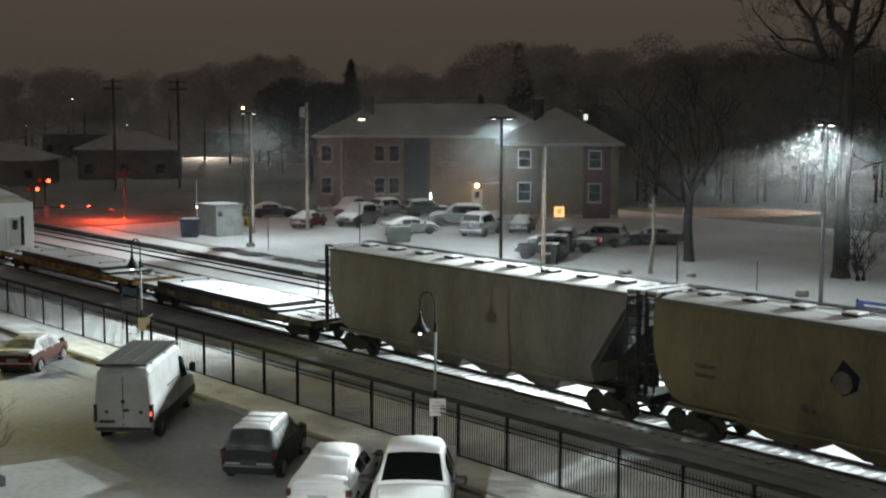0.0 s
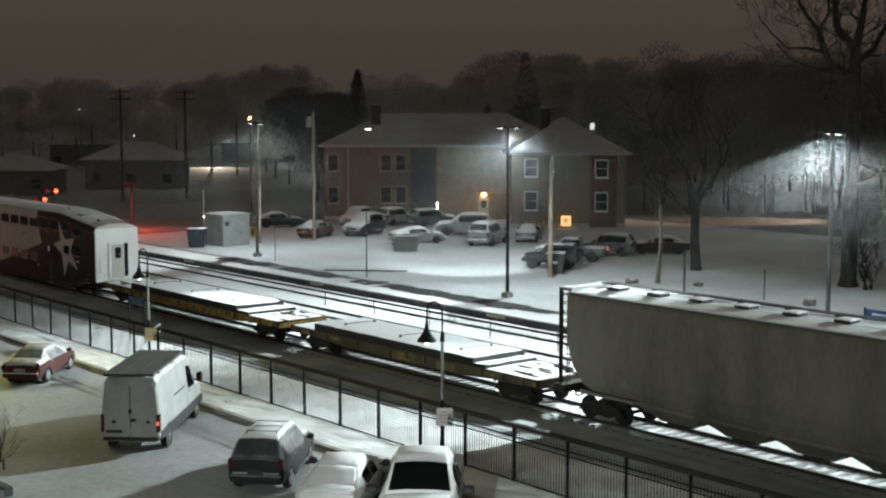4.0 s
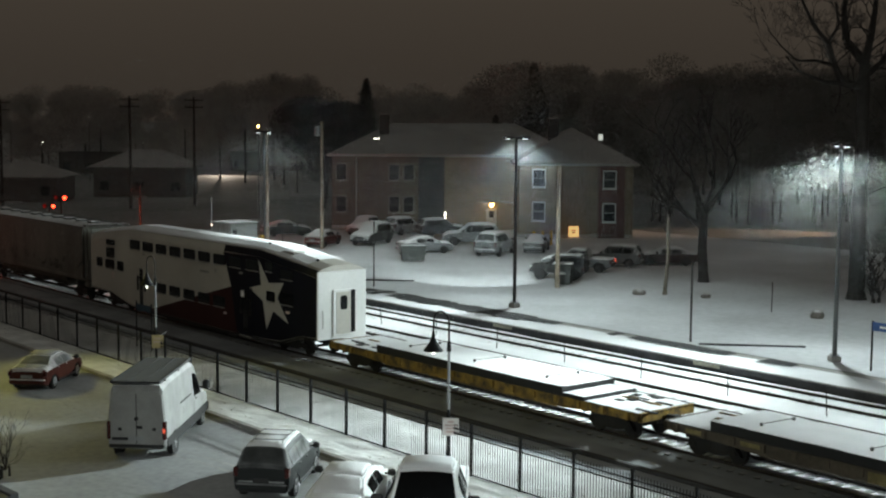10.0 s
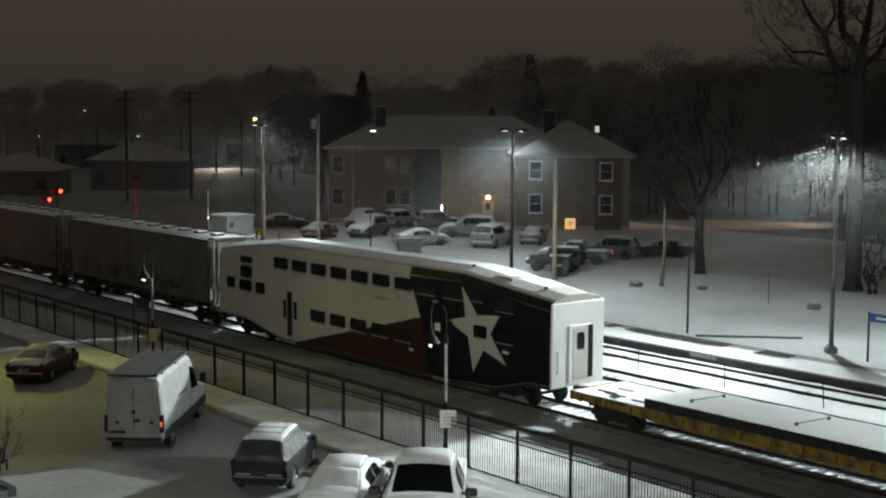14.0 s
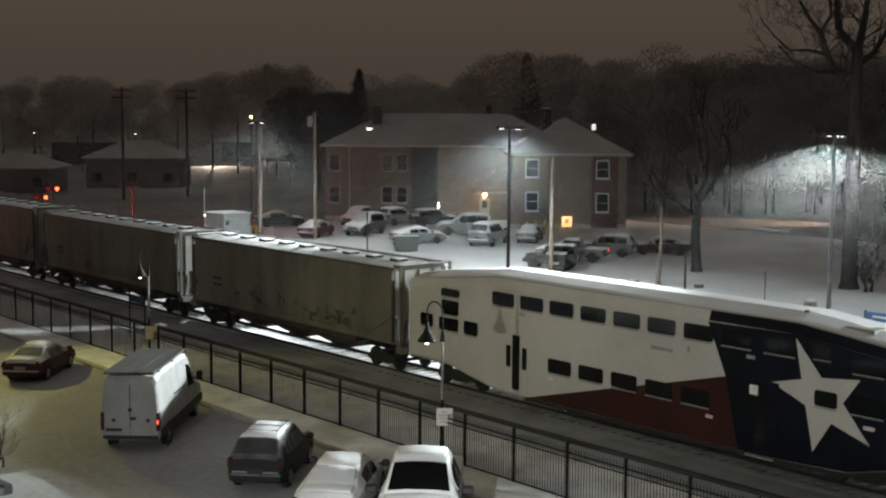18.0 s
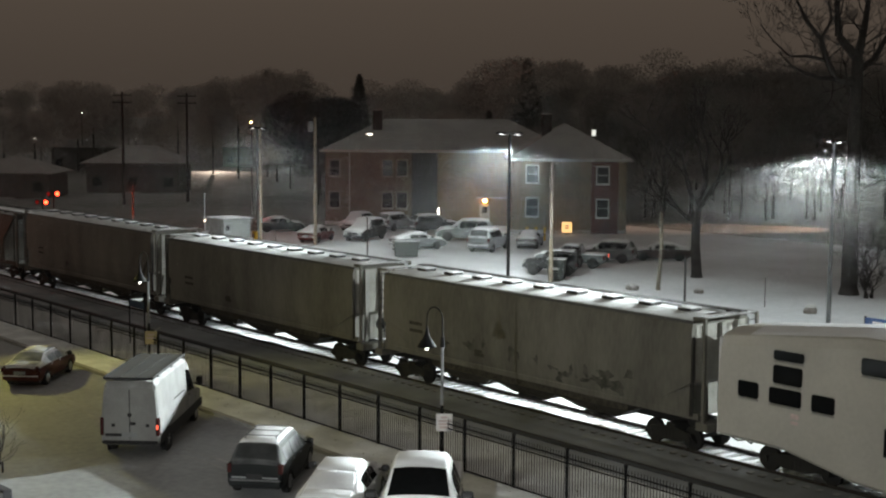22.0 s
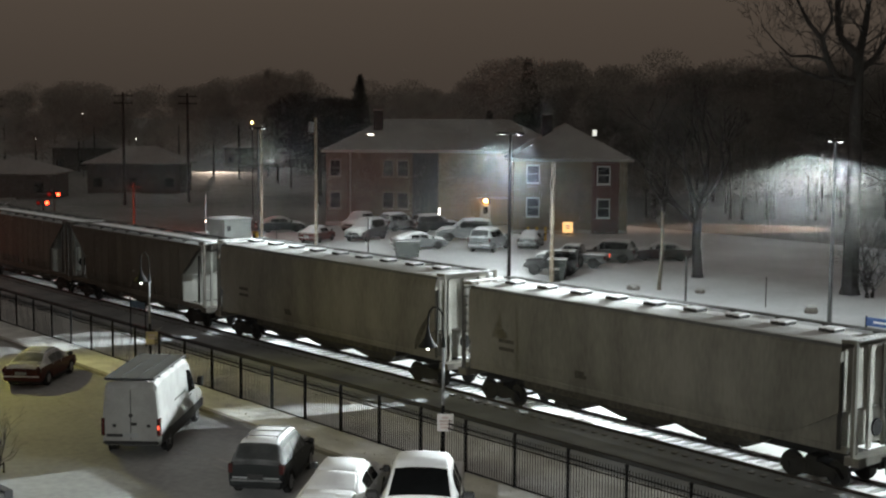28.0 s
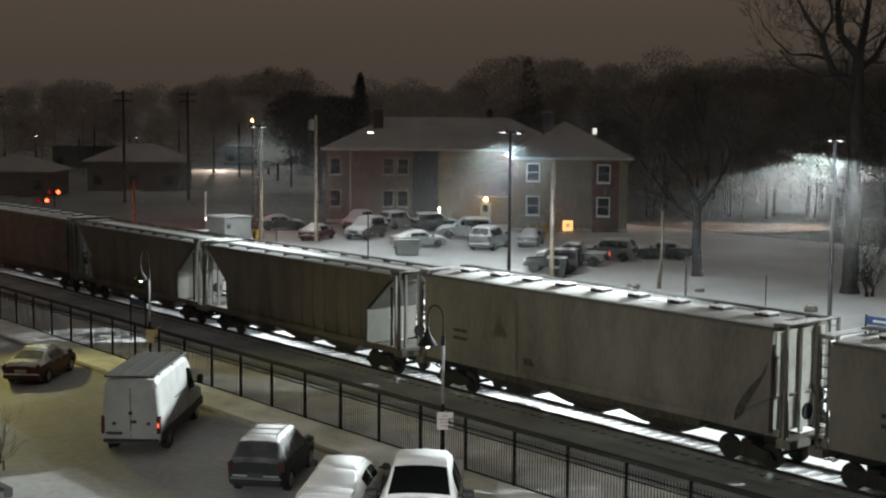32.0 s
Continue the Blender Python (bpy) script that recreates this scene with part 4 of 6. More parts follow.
def round_rect(x0, x1, z0, z1, r):
    pts = []
    for cx, cz, a0 in ((x1 - r, z1 - r, 0), (x0 + r, z1 - r, 90), (x0 + r, z0 + r, 180), (x1 - r, z0 + r, 270)):
        for a in (0, 45, 90):
            q = radians(a0 + a)
            pts.append((cx + r * math.cos(q), cz + r * math.sin(q)))
    return pts


hopper(61.55, 79.8, "cut", HOP_YELLOW, HATCH, "faded yellow covered hopper with a round emblem and snowy roof", emblem=True, up=0.45)
hopper(41.6, 60.2, "cut", HOP_GREY, HATCH, "weathered grey covered hopper with sloped ends and snowy roof", bays=4, bars=False, up=0.45)
flatcar(22.2, 40.0, FLAT_BROWN, "grimy flatcar carrying snow-covered steel plates", -6.8, 4.9, 5.7)
flatcar(1.1, 21.1, FLAT_YELLOW, "yellow flatcar carrying snow-covered steel plates", -6.2, 5.9, 7.1)
coach()
hopper(-44.4, -26.7, "panel", HOP_GREY, HOP_PALE, "weathered grey covered hopper with sooty lower sides and snowy roof", sooty=True)
hopper(-64.6, -46.8, "panel", HOP_GREY, HOP_PALE, "weathered grey covered hopper with pale ends and snowy roof")
hopper(-84.9, -66.8, "panel", HOP_TAN, HOP_PALE, "brown-grey covered hopper with pale ends and snowy roof", up=0.5)
hopper(-103.9, -87.4, "rib", HOP_BROWN, HOP_WHITE, "brown-grey ribbed covered hopper with dull grey ends", bars=False)
hopper(-120.4, -105.4, "rib", HOP_BROWN, HOP_WHITE, "brown-grey ribbed covered hopper with dull grey ends", bars=False)
hopper(-139.0, -122.0, "panel", HOP_BROWN, HOP_WHITE, "brown-grey covered hopper with pale ends and snowy roof")
hopper(-158.0, -141.0, "panel", HOP_BROWN, HOP_WHITE, "brown-grey covered hopper with pale ends and snowy roof")


# ---- light poles, fence, lamps and signs along the platforms ----
def light_pole(x, y, z, h, label, rz=0.0, mat=POLE_DARK):
    p = thing("light_pole", label, "light pole", pose(x, y, z, 0, 0, rz), group="platform light poles")
    part("base", P(round_rect(-0.27, 0.27, -0.27, 0.27, 0.06), "z", 0, 0.25), CONCRETE, p, "concrete footing")
    part("flange", B(-0.2, 0.2, -0.2, 0.2, 0.25, 0.3, bev=0.01), POLE_GREY, p)
    for a in (-0.15, 0.15):
        for b in (-0.15, 0.15):
            part("bolt", C((a, b, 0.3), (a, b, 0.38), 0.03, seg=6), POLE_GREY, p)
    part("shaft", C((0, 0, 0.3), (0, 0, h), 0.115, 0.085, seg=12), mat, p)
    part("crossarm", B(-0.46, 0.46, -0.05, 0.05, h + 0.0, h + 0.1, bev=0.01), POLE_DARK, p)
    for s in (-1, 1):
        head = part("lamp_head", P([(s * 0.45, h + 0.02), (s * 0.95, h + 0.02), (s * 0.98, h + 0.1), (s * 0.75, h + 0.16), (s * 0.45, h + 0.14)], "y", -0.27, 0.27), POLE_DARK, p)
        part("lens", B(*sorted((s * 0.62, s * 0.84)), -0.1, 0.1, h + 0.002, h + 0.018), LAMP_LENS, head, "glowing flat lens")
    return p


for k, (x, y, z) in enumerate(POLES):
    light_pole(x, y, z, POLE_H, "tall steel pole with two glowing lamp heads", math.degrees(math.atan2(ARMS[k][1], ARMS[k][0])), (POLE_MID, POLE_DARK, POLE_MID, POLE_DARK)[k])
pb = thing("call_box", "yellow emergency call box on a pole", "call box", pose(POLES[0][0], POLES[0][1] - 0.14, 1.9))
part("housing", B(-0.2, 0.2, -0.3, 0, 0, 0.75, bev=0.03), YELLOW_BOX, pb)
part("panel", B(-0.13, 0.13, -0.31, -0.301, 0.15, 0.55), PLASTIC, pb)


def utility_pole(x, y, z, h, r, label, arms=0, mat=WOOD_POLE, rz=30):
    p = thing("utility_pole", label, "utility pole", pose(x, y, z, 0, 0, rz))
    part("shaft", C((0, 0, -0.1), (0, 0, h), r, r * 0.72, seg=10), mat, p)
    for i in range(arms):
        part("crossarm", B(-1.2, 1.2, -0.06, 0.06, h - 0.5 - i * 0.9, h - 0.36 - i * 0.9, bev=0.01), mat, p)
        for q in (-1.05, -0.45, 0.45, 1.05):
            part("insulator", C((q, 0, h - 0.36 - i * 0.9), (q, 0, h - 0.16 - i * 0.9), 0.05, 0.03, seg=6), PLASTIC, p)
    return p


utility_pole(-97.9, 60.4, 0.28, 10.6, 0.16, "tall pale pole standing at the lot's edge")
utility_pole(-97.1, 65.5, 0.28, 11.2, 0.17, "weathered wooden pole with a transformer among parked cars")
tr = thing("transformer", "grey drum transformer high on a pole", "transformer", pose(-97.35, 65.2, 10.2))
part("drum", C((0, 0, 0), (0, 0, 0.9), 0.26, seg=14), POLE_GREY, tr)
part("bushing", C((0, 0, 0.9), (0, 0, 1.1), 0.05, seg=6), PLASTIC, tr)
utility_pole(-65.2, 63.4, 0.28, 8.3, 0.17, "short pale wooden pole beside the bins", mat=WOOD_POLE)
for lat, d, h, arms in ((-39.0, 165, 14.0, 2), (-32.0, 170, 14.0, 2), (-55.0, 165, 13.5, 2)):
    x, y, z = away(lat, d, 0.3)
    utility_pole(x, y, z, h, 0.2, "dark utility pole with crossarms by the crossing", arms, BARK, 60)


def thin_post(x, y, z, h, label, r=0.045, mat=POLE_GREY):
    p = thing("marker_post", label, "post", pose(x, y, z), group="thin posts")
    part("shaft", C((0, 0, -0.05), (0, 0, h), r, seg=8), mat, p)
    part("cap", C((0, 0, h), (0, 0, h + 0.05), r * 1.3, seg=8), mat, p)
    return p


thin_post(-73.4, 53.8, 0.28, 4.4, "thin dark steel post by the platform", mat=POLE_DARK)
thin_post(-45.0, 53.5, 0.28, 4.2, "plain galvanised post by the platform", 0.06, POLE_DARK)
thin_post(-99.0, 55.6, 0.28, 4.7, "thin pale post with a small lamp", 0.06)
thin_post(-85.7, 54.2, 0.28, 2.6, "thin low post by the platform", 0.035)
thin_post(-49.1, 65.8, 0.28, 1.8, "thin stake standing in the snow", 0.03, BARK)
lamp_dot = thing("marker_lamp", "small red-white marker lamp on a post", "lamp", pose(-98.8, 55.5, 2.75))
part("lens", C((0, -0.06, 0), (0, 0.02, 0), 0.07, seg=8), glow("marker_bulb", (1.0, 0.7, 0.55), 6), lamp_dot)
# thin stakes between the tracks
for i in range(9):
    x = -66.5 + i * 5.05
    s = thing("track_stake", "thin snow stake standing between the tracks", "stake", pose(x, 45.6, -0.12, 4 * math.sin(i * 2), 3 * math.sin(i * 5), 0), group="snow stakes")
    part("rod", C((0, 0, -0.05), (0, 0, 1.05), 0.022, seg=6), GRIME, s)

# name board at the far end of the platform
nb = thing("station_sign", "blue station name board on two posts", "sign", pose(-33.6, 54.0, 0.28, 0, 0, 0))
for q in (-1.0, 1.4):
    part("post", C((q, 0, 0), (q, 0, 2.35), 0.05, seg=8), BLACK, nb)
part("board", B(-1.0, 1.4, -0.04, 0.04, 1.9, 2.3, bev=0.01), BLUE_SIGN, nb)
part("lettering_bar", B(-0.6, 1.0, -0.048, -0.042, 2.05, 2.15), SIGN_WHITE, nb, "illegible pale lettering")


# picket fence along the near side
FENCE_Y, FENCE_X0, FENCE_STEP, FENCE_Z = 28.5, -47.93, 2.433, -0.28
def fence():
    f = thing("picket_fence", "black steel picket fence between lot and tracks", "fence", pose(0, FENCE_Y, FENCE_Z))
    post = picket = rail_ob = None
    for i in range(-22, 22):
        x = FENCE_X0 + i * FENCE_STEP
        if post is None:
            bm = box(bmesh.new(), -0.04, 0.04, -0.04, 0.04, -0.1, 1.83, bev=0.008)
            box(bm, -0.05, 0.05, -0.05, 0.05, 1.83, 1.87)
            post = part("post", bm, BLACK, f)
            post.matrix_basis = pose(x, 0, 0)
        else:
            share(post, f, pose(x, 0, 0))
        for z in (0.14, 1.42, 1.58):
            if rail_ob is None:
                rail_ob = part("rail", B(0.04, FENCE_STEP - 0.04, -0.018, 0.018, -0.018, 0.018), BLACK, f)
                rail_ob.matrix_basis = pose(x, 0, z)
            else:
                share(rail_ob, f, pose(x, 0, z))
    far = bmesh.new()
    for i in range(-22, 22):
        for j in range(1, 20):
            x = FENCE_X0 + i * FENCE_STEP + j * FENCE_STEP / 20
            if -1 <= i <= 13:
                m = pose(x, 0, 0)
                if picket is None:
                    picket = part("picket", B(-0.009, 0.009, -0.009, 0.009, 0.06, 1.74), BLACK, f)
                    picket.matrix_basis = m
                else:
                    share(picket, f, m)
            else:
                box(far, x - 0.009, x + 0.009, -0.009, 0.009, 0.06, 1.74)
    tagged(part("picket_run", far, BLACK, f), kind="stuff")


fence()
tb = thing("notice_board", "small dark blue board on two thin posts behind the fence", "sign", pose(-62.75, 31.2, -0.25))
for q in (-0.85, 0.85):
    part("post", C((q, 0, -0.05), (q, 0, 2.4), 0.035, seg=8), BLACK, tb)
    part("cap", C((q, 0, 2.4), (q, 0, 2.45), 0.045, seg=8), BLACK, tb)
part("board", B(-0.815, 0.815, -0.02, 0.02, 1.95, 2.32, bev=0.008), BLUE_DARK, tb, "dark blue panel")


def gooseneck(x, y, sign_mat, label, rows, at):
    g = thing("gooseneck_lamp", "gooseneck platform lamp with a black bell shade", "lamp post", pose(x, y, -0.28), group="gooseneck lamps")
    part("base", C((0, 0, 0), (0, 0, 0.5), 0.11, 0.09, seg=12), BLACK, g)
    part("lower_shaft", C((0, 0, 0.4), (0, 0, 2.0), 0.06, seg=12), BLACK, g)
    # lamplight on the upper shaft is put into its pale colour
    part("shaft", C((0, 0, 2.0), (0, 0, 4.15), 0.055, 0.05, seg=12), POLE_GREY, g, "upper shaft coloured pale for the lamplight")
    part("collar", C((0, 0, 4.05), (0, 0, 4.4), 0.085, 0.06, seg=12), BLACK, g)
    arc = [(0, 0, 4.3)] + [(-0.42 + 0.42 * math.cos(a), 0, 5.02 + 0.38 * math.sin(a)) for a in np.linspace(0, math.pi, 11)] + [(-0.86, 0, 4.62)]
    part("arm", tube(bmesh.new(), arc, 0.03, 8), BLACK, g)
    shade = part("shade", loft(bmesh.new(), [[(-0.86 + r * math.cos(a), r * math.sin(a), z) for a in np.linspace(0, 2 * math.pi, 17)[:-1]] for r, z in ((0.04, 4.66), (0.07, 4.45), (0.13, 4.28), (0.24, 4.12), (0.34, 3.98), (0.35, 3.94), (0.30, 3.96))]), BLACK, g, "black bell-shaped shade", smooth=True)
    part("bulb", loft(bmesh.new(), [[(-0.86 + r * math.cos(a), r * math.sin(a), z) for a in np.linspace(0, 2 * math.pi, 9)[:-1]] for r, z in ((0.04, 3.97), (0.06, 3.90), (0.06, 3.86), (0.03, 3.83))]), BULB, shade, "glowing bulb under the shade")
    s = thing("notice_sign", label, "sign", pose(*at, 0, 0, 50))
    part("plate", B(-0.28, 0.28, -0.012, 0.012, -0.3, 0.31, bev=0.005), sign_mat, s)
    for z, w in rows:
        part("lettering_bar", B(-w, w, -0.018, -0.013, z - 0.03, z + 0.03), SIGN_INK, s, "illegible line of writing")
    for z in (-0.15, 0.18):
        part("bracket", B(-0.02, 0.02, 0.012, 0.72 if x > -40 else 1.9, z - 0.02, z + 0.02), POLE_GREY, s)


gooseneck(GOOSE[0][0], GOOSE[0][1], SIGN_CREAM, "cream notice sign on a lamp post", [(0.15, 0.15), (0.0, 0.2)], (-55.77, 28.42, 1.36))
gooseneck(GOOSE[1][0], GOOSE[1][1], SIGN_WHITE, "white notice sign with red lettering on a lamp post", [(0.18, 0.1), (0.06, 0.2), (-0.05, 0.18), (-0.16, 0.16)], (-34.32, 28.42, 1.33))


# ---- vehicles ----
# stations: x, bottom, half width, shoulder, top, top half width
SEDAN = [(-2.36, 0.42, 0.74, 0.80, 0.90, 0.62), (-2.25, 0.32, 0.86, 0.90, 1.03, 0.72), (-1.75, 0.26, 0.90, 0.95, 1.07, 0.73), (-0.95, 0.22, 0.91, 0.96, 1.40, 0.58), (-0.3, 0.22, 0.91, 0.95, 1.46, 0.58), (0.35, 0.22, 0.91, 0.94, 1.43, 0.58),
         (1.15, 0.22, 0.90, 0.92, 1.02, 0.72), (1.9, 0.24, 0.88, 0.82, 0.90, 0.68), (2.25, 0.30, 0.80, 0.68, 0.76, 0.6), (2.36, 0.40, 0.66, 0.60, 0.66, 0.5)]
SUV = [(-2.32, 0.45, 0.80, 1.00, 1.10, 0.70), (-2.26, 0.36, 0.90, 1.08, 1.20, 0.76), (-1.92, 0.30, 0.93, 1.10, 1.70, 0.66), (-0.9, 0.28, 0.93, 1.08, 1.77, 0.66), (0.2, 0.28, 0.93, 1.06, 1.75, 0.65),
       (1.0, 0.28, 0.92, 1.04, 1.14, 0.76), (1.9, 0.30, 0.90, 0.95, 1.04, 0.72), (2.22, 0.36, 0.82, 0.80, 0.90, 0.64), (2.32, 0.46, 0.70, 0.70, 0.78, 0.55)]
VAN = [(-3.30, 0.50, 0.94, 1.30, 2.35, 0.84), (-3.22, 0.42, 0.99, 1.34, 2.56, 0.86), (-2.4, 0.38, 0.99, 1.36, 2.66, 0.86), (0.6, 0.38, 0.99, 1.36, 2.66, 0.85), (1.35, 0.38, 0.99, 1.34, 2.50, 0.80),
       (2.25, 0.38, 0.98, 1.26, 1.42, 0.80), (2.95, 0.40, 0.94, 1.05, 1.18, 0.74), (3.22, 0.44, 0.86, 0.86, 0.98, 0.66), (3.30, 0.52, 0.74, 0.74, 0.84, 0.58)]
PICKUP = [(-2.70, 0.52, 0.84, 0.92, 0.96, 0.82), (-2.62, 0.46, 0.92, 1.02, 1.06, 0.88), (-0.95, 0.42, 0.93, 1.04, 1.08, 0.88), (-0.75, 0.40, 0.93, 1.08, 1.74, 0.64), (0.25, 0.40, 0.93, 1.08, 1.78, 0.64), (0.45, 0.40, 0.93, 1.07, 1.75, 0.64),
          (1.2, 0.40, 0.93, 1.06, 1.16, 0.78), (2.2, 0.42, 0.92, 1.00, 1.08, 0.76), (2.6, 0.46, 0.86, 0.88, 0.98, 0.70), (2.70, 0.54, 0.76, 0.78, 0.86, 0.62)]
JEEP = [(-2.0, 0.55, 0.76, 1.10, 1.70, 0.66), (-1.92, 0.50, 0.80, 1.12, 1.80, 0.68), (0.1, 0.48, 0.80, 1.12, 1.82, 0.68), (0.3, 0.48, 0.80, 1.10, 1.78, 0.68), (0.62, 0.48, 0.80, 1.08, 1.16, 0.70), (1.8, 0.5, 0.66, 1.02, 1.08, 0.56), (2.0, 0.55, 0.6, 0.95, 1.0, 0.5)]
SHAPES = {"sedan": (SEDAN, 1.42, -1.42, 0.33), "suv": (SUV, 1.42, -1.42, 0.37), "van": (VAN, 2.1, -2.1, 0.36), "pickup": (PICKUP, 1.75, -1.75, 0.40), "jeep": (JEEP, 1.25, -1.25, 0.40)}
PAINT = {}


def paint(name, base, snow=0.85):
    if name not in PAINT:
        PAINT[name] = material(name + "_car_paint", base, 0.5, 0.0, scale=1.6, fine=18, vary=0.18, bump=0.0, snow=snow, spec=0.22)
    return PAINT[name]


def between(st, x):
    xs = [s[0] for s in st]
    return [float(np.interp(x, xs, [s[k] for s in st])) for k in range(1, 6)]


def vehicle(kind, label, m, colour, snow=1.0, near=False, lit=False, name=None, group="", snowy=()):
    st, xf, xr, rw = SHAPES[kind]
    v = thing(name or {"sedan": "car", "suv": "suv", "van": "cargo_van", "pickup": "pickup_truck", "jeep": "off_road_car"}[kind], label, {"van": "van", "pickup": "truck"}.get(kind, "car"), m, group)
    rings = []
    fine = sorted({s[0] for s in st} | set(np.linspace(st[0][0] + 0.15, st[-1][0] - 0.15, 16)))
    for x in fine:
        zb, hw, zs, zt, tw = between(st, x)
        arch = 0.0
        for w in (xf, xr):
            d = abs(x - w)
            if d < rw + 0.08:
                arch = max(arch, math.sqrt((rw + 0.08) ** 2 - d * d))
        zb2 = max(zb, rw + arch * 0.85 - 0.02) if arch else zb
        mid = min((zb2 + zs) / 2, zs - 0.05)
        side = [(hw * 0.9, zb), (hw * 0.985, zb2 + 0.04 if arch else zb + 0.12), (hw, max(mid, zb2 + 0.05)), (hw * 0.985, zs), (tw + (hw * 0.985 - tw) * 0.12, zs + (zt - zs) * 0.86), (tw * 0.9, zt - 0.01), (tw * 0.4, zt + 0.02)]
        if arch:
            side[0] = (hw * 0.80, zb2)
        rings.append([(x, -a, b) for a, b in side] + [(x, a, b) for a, b in reversed(side)])
    body = part("body", loft(bmesh.new(), rings), colour, v, smooth=False)
    part("underbody", B(st[0][0] + 0.25, st[-1][0] - 0.25, -st[4][2] * 0.78, st[4][2] * 0.78, st[4][1] - 0.02, st[4][1] + 0.35), PLASTIC, v)
    # glass: side bands, windscreen, rear window
    cab = [s for s in st if s[4] - s[3] > 0.3]
    x0, x1 = cab[0][0], cab[-1][0]
    for s in (-1, 1):
        cuts = {"sedan": [(x0 - 0.1, -0.28), (-0.22, x1 + 0.15)], "suv": [(x0 + 0.15, -0.95), (-0.88, 0.0), (0.06, x1 + 0.25)], "van": [(0.75, 1.75)], "pickup": [(x0 + 0.05, -0.2), (-0.1, x1 + 0.25)], "jeep": [(-1.8, -0.8), (-0.7, 0.2)]}[kind]
        for a, b in cuts:
            r0, r1 = [], []
            for x in np.linspace(a, b, 4):
                zb, hw, zs, zt, tw = between(st, x)
                up = tw + (hw * 0.985 - tw) * 0.12
                lo, hi = 0.06, max(0.12, 0.86 - 0.1 / max(0.2, zt - zs))
                if kind == "van":
                    lo, hi = 0.02, 0.66
                r0.append([(x, s * (hw * 0.985 + (up - hw * 0.985) * f / 0.86 + 0.012), zs + (zt - zs) * f) for f in (lo, (lo + hi) / 2, hi)])
            bm = loft(bmesh.new(), r0, close=False)
            bmesh.ops.solidify(bm, geom=bm.faces[:], thickness=0.008)
            part("side_window", bm, FROST if s in snowy else TINT, v)
    i1 = st.index(cab[-1])
    i0 = st.index(cab[0])
    def pane(nm, a, b, lift, mat):
        p, q = Vector((a[0], 0, a[4])), Vector((b[0], 0, b[4]))
        nrm = Vector((-(q.z - p.z), 0, q.x - p.x)).normalized()
        if nrm.z < 0:
            nrm = -nrm
        r = []
        for f in (0.1, 0.5, 0.92):
            c = p.lerp(q, f) + nrm * lift
            w = (a[5] + (b[5] - a[5]) * f) * 0.93
            r.append([(c.x, -w, c.z - 0.02), (c.x, -w * 0.4, c.z + 0.015), (c.x, w * 0.4, c.z + 0.015), (c.x, w, c.z - 0.02)])
        bm = loft(bmesh.new(), r, close=False)
        bmesh.ops.solidify(bm, geom=bm.faces[:], thickness=0.01)
        part(nm, bm, mat, v)
    pane("windscreen", st[i1 + 1], st[i1], 0.022, FROST if len(snowy) > 1 else TINT if near or snow < 0.6 else SNOW)
    if kind == "van":
        pass
    elif kind == "jeep":
        part("rear_window", B(-2.03, -2.015, -0.55, 0.55, 1.2, 1.62), TINT, v)
    elif i0 > 0:
        pane("rear_window", st[i0 - 1], st[i0], 0.022, DUSTY_GLASS if kind == "suv" else FROST if len(snowy) > 1 else TINT if snow < 0.9 else SNOW)
    # snow lying on roof, bonnet and boot
    def cap(nm, a, b, t):
        r = []
        for x in np.linspace(a, b, 7):
            zb, hw, zs, zt, tw = between(st, x)
            e = 0.2 if x in (a, b) else 1.0
            j = 0.03 * math.sin(x * 9.0)
            r.append([(x, -tw * (0.97 + j), zt - 0.03), (x, -tw * 0.86, zt + t * e), (x, 0, zt + 0.02 + t * 1.15 * e), (x, tw * 0.86, zt + t * e), (x, tw * (0.97 - j), zt - 0.03)])
        part(nm, loft(bmesh.new(), r), SNOW if snow != 0.45 else LOT_SNOW, v, smooth=True)
    if snow > 0:
        th = 0.06 * snow
        if kind != "van":
            cap("roof_snow", cab[0][0] + 0.02, cab[-1][0] - 0.02, th)
        if kind in ("sedan", "suv", "pickup"):
            cap("bonnet_snow", st[i1 + 1][0] + 0.08, st[-3][0] + 0.15, th)
        if kind == "sedan":
            cap("boot_snow", st[1][0] + 0.05, st[i0 - 1][0] + 0.05, th)
            if snow >= 0.9:
                cap("rear_window_snow", st[i0 - 1][0], cab[0][0] + 0.05, th * 0.7)
        if kind == "pickup":
            cap("bed_snow", st[1][0], st[2][0], 0.03)
    # wheels
    for x in (xf, xr):
        hw = between(st, x)[1]
        for s in (-1, 1):
            bm = loft(bmesh.new(), [[(r * math.cos(a), y, r * math.sin(a)) for a in np.linspace(0, 2 * math.pi, 21)[:-1]] for r, y in ((rw * 0.9, -0.11), (rw, -0.08), (rw, 0.08), (rw * 0.9, 0.11))])
            w = part("wheel", bm, RUBBER, v)
            w.matrix_basis = pose(x, s * (hw - 0.12), rw)
            rim = bmesh.new()
            cyl(rim, (0, s * 0.08, 0), (0, s * 0.118, 0), rw * 0.62, seg=14)
            for a in range(5):
                q = 2 * math.pi * a / 5
                cyl(rim, (0, s * 0.12, 0), (rw * 0.56 * math.cos(q), s * 0.12, rw * 0.56 * math.sin(q)), 0.03, seg=5)
            part("rim", rim, RIM if near else PLASTIC, w)
    # bumpers, lamps, plates, mirrors, handles
    zb, hw, zs, zt, tw = st[1][1:]
    rear, front = st[0][0], st[-1][0]
    part("rear_bumper", B(rear - 0.06, rear + 0.2, -hw * 0.94, hw * 0.94, zb + 0.04, zb + (0.16 if kind == "van" else 0.26), bev=0.04), PLASTIC if kind in ("van", "pickup", "jeep") else colour, v)
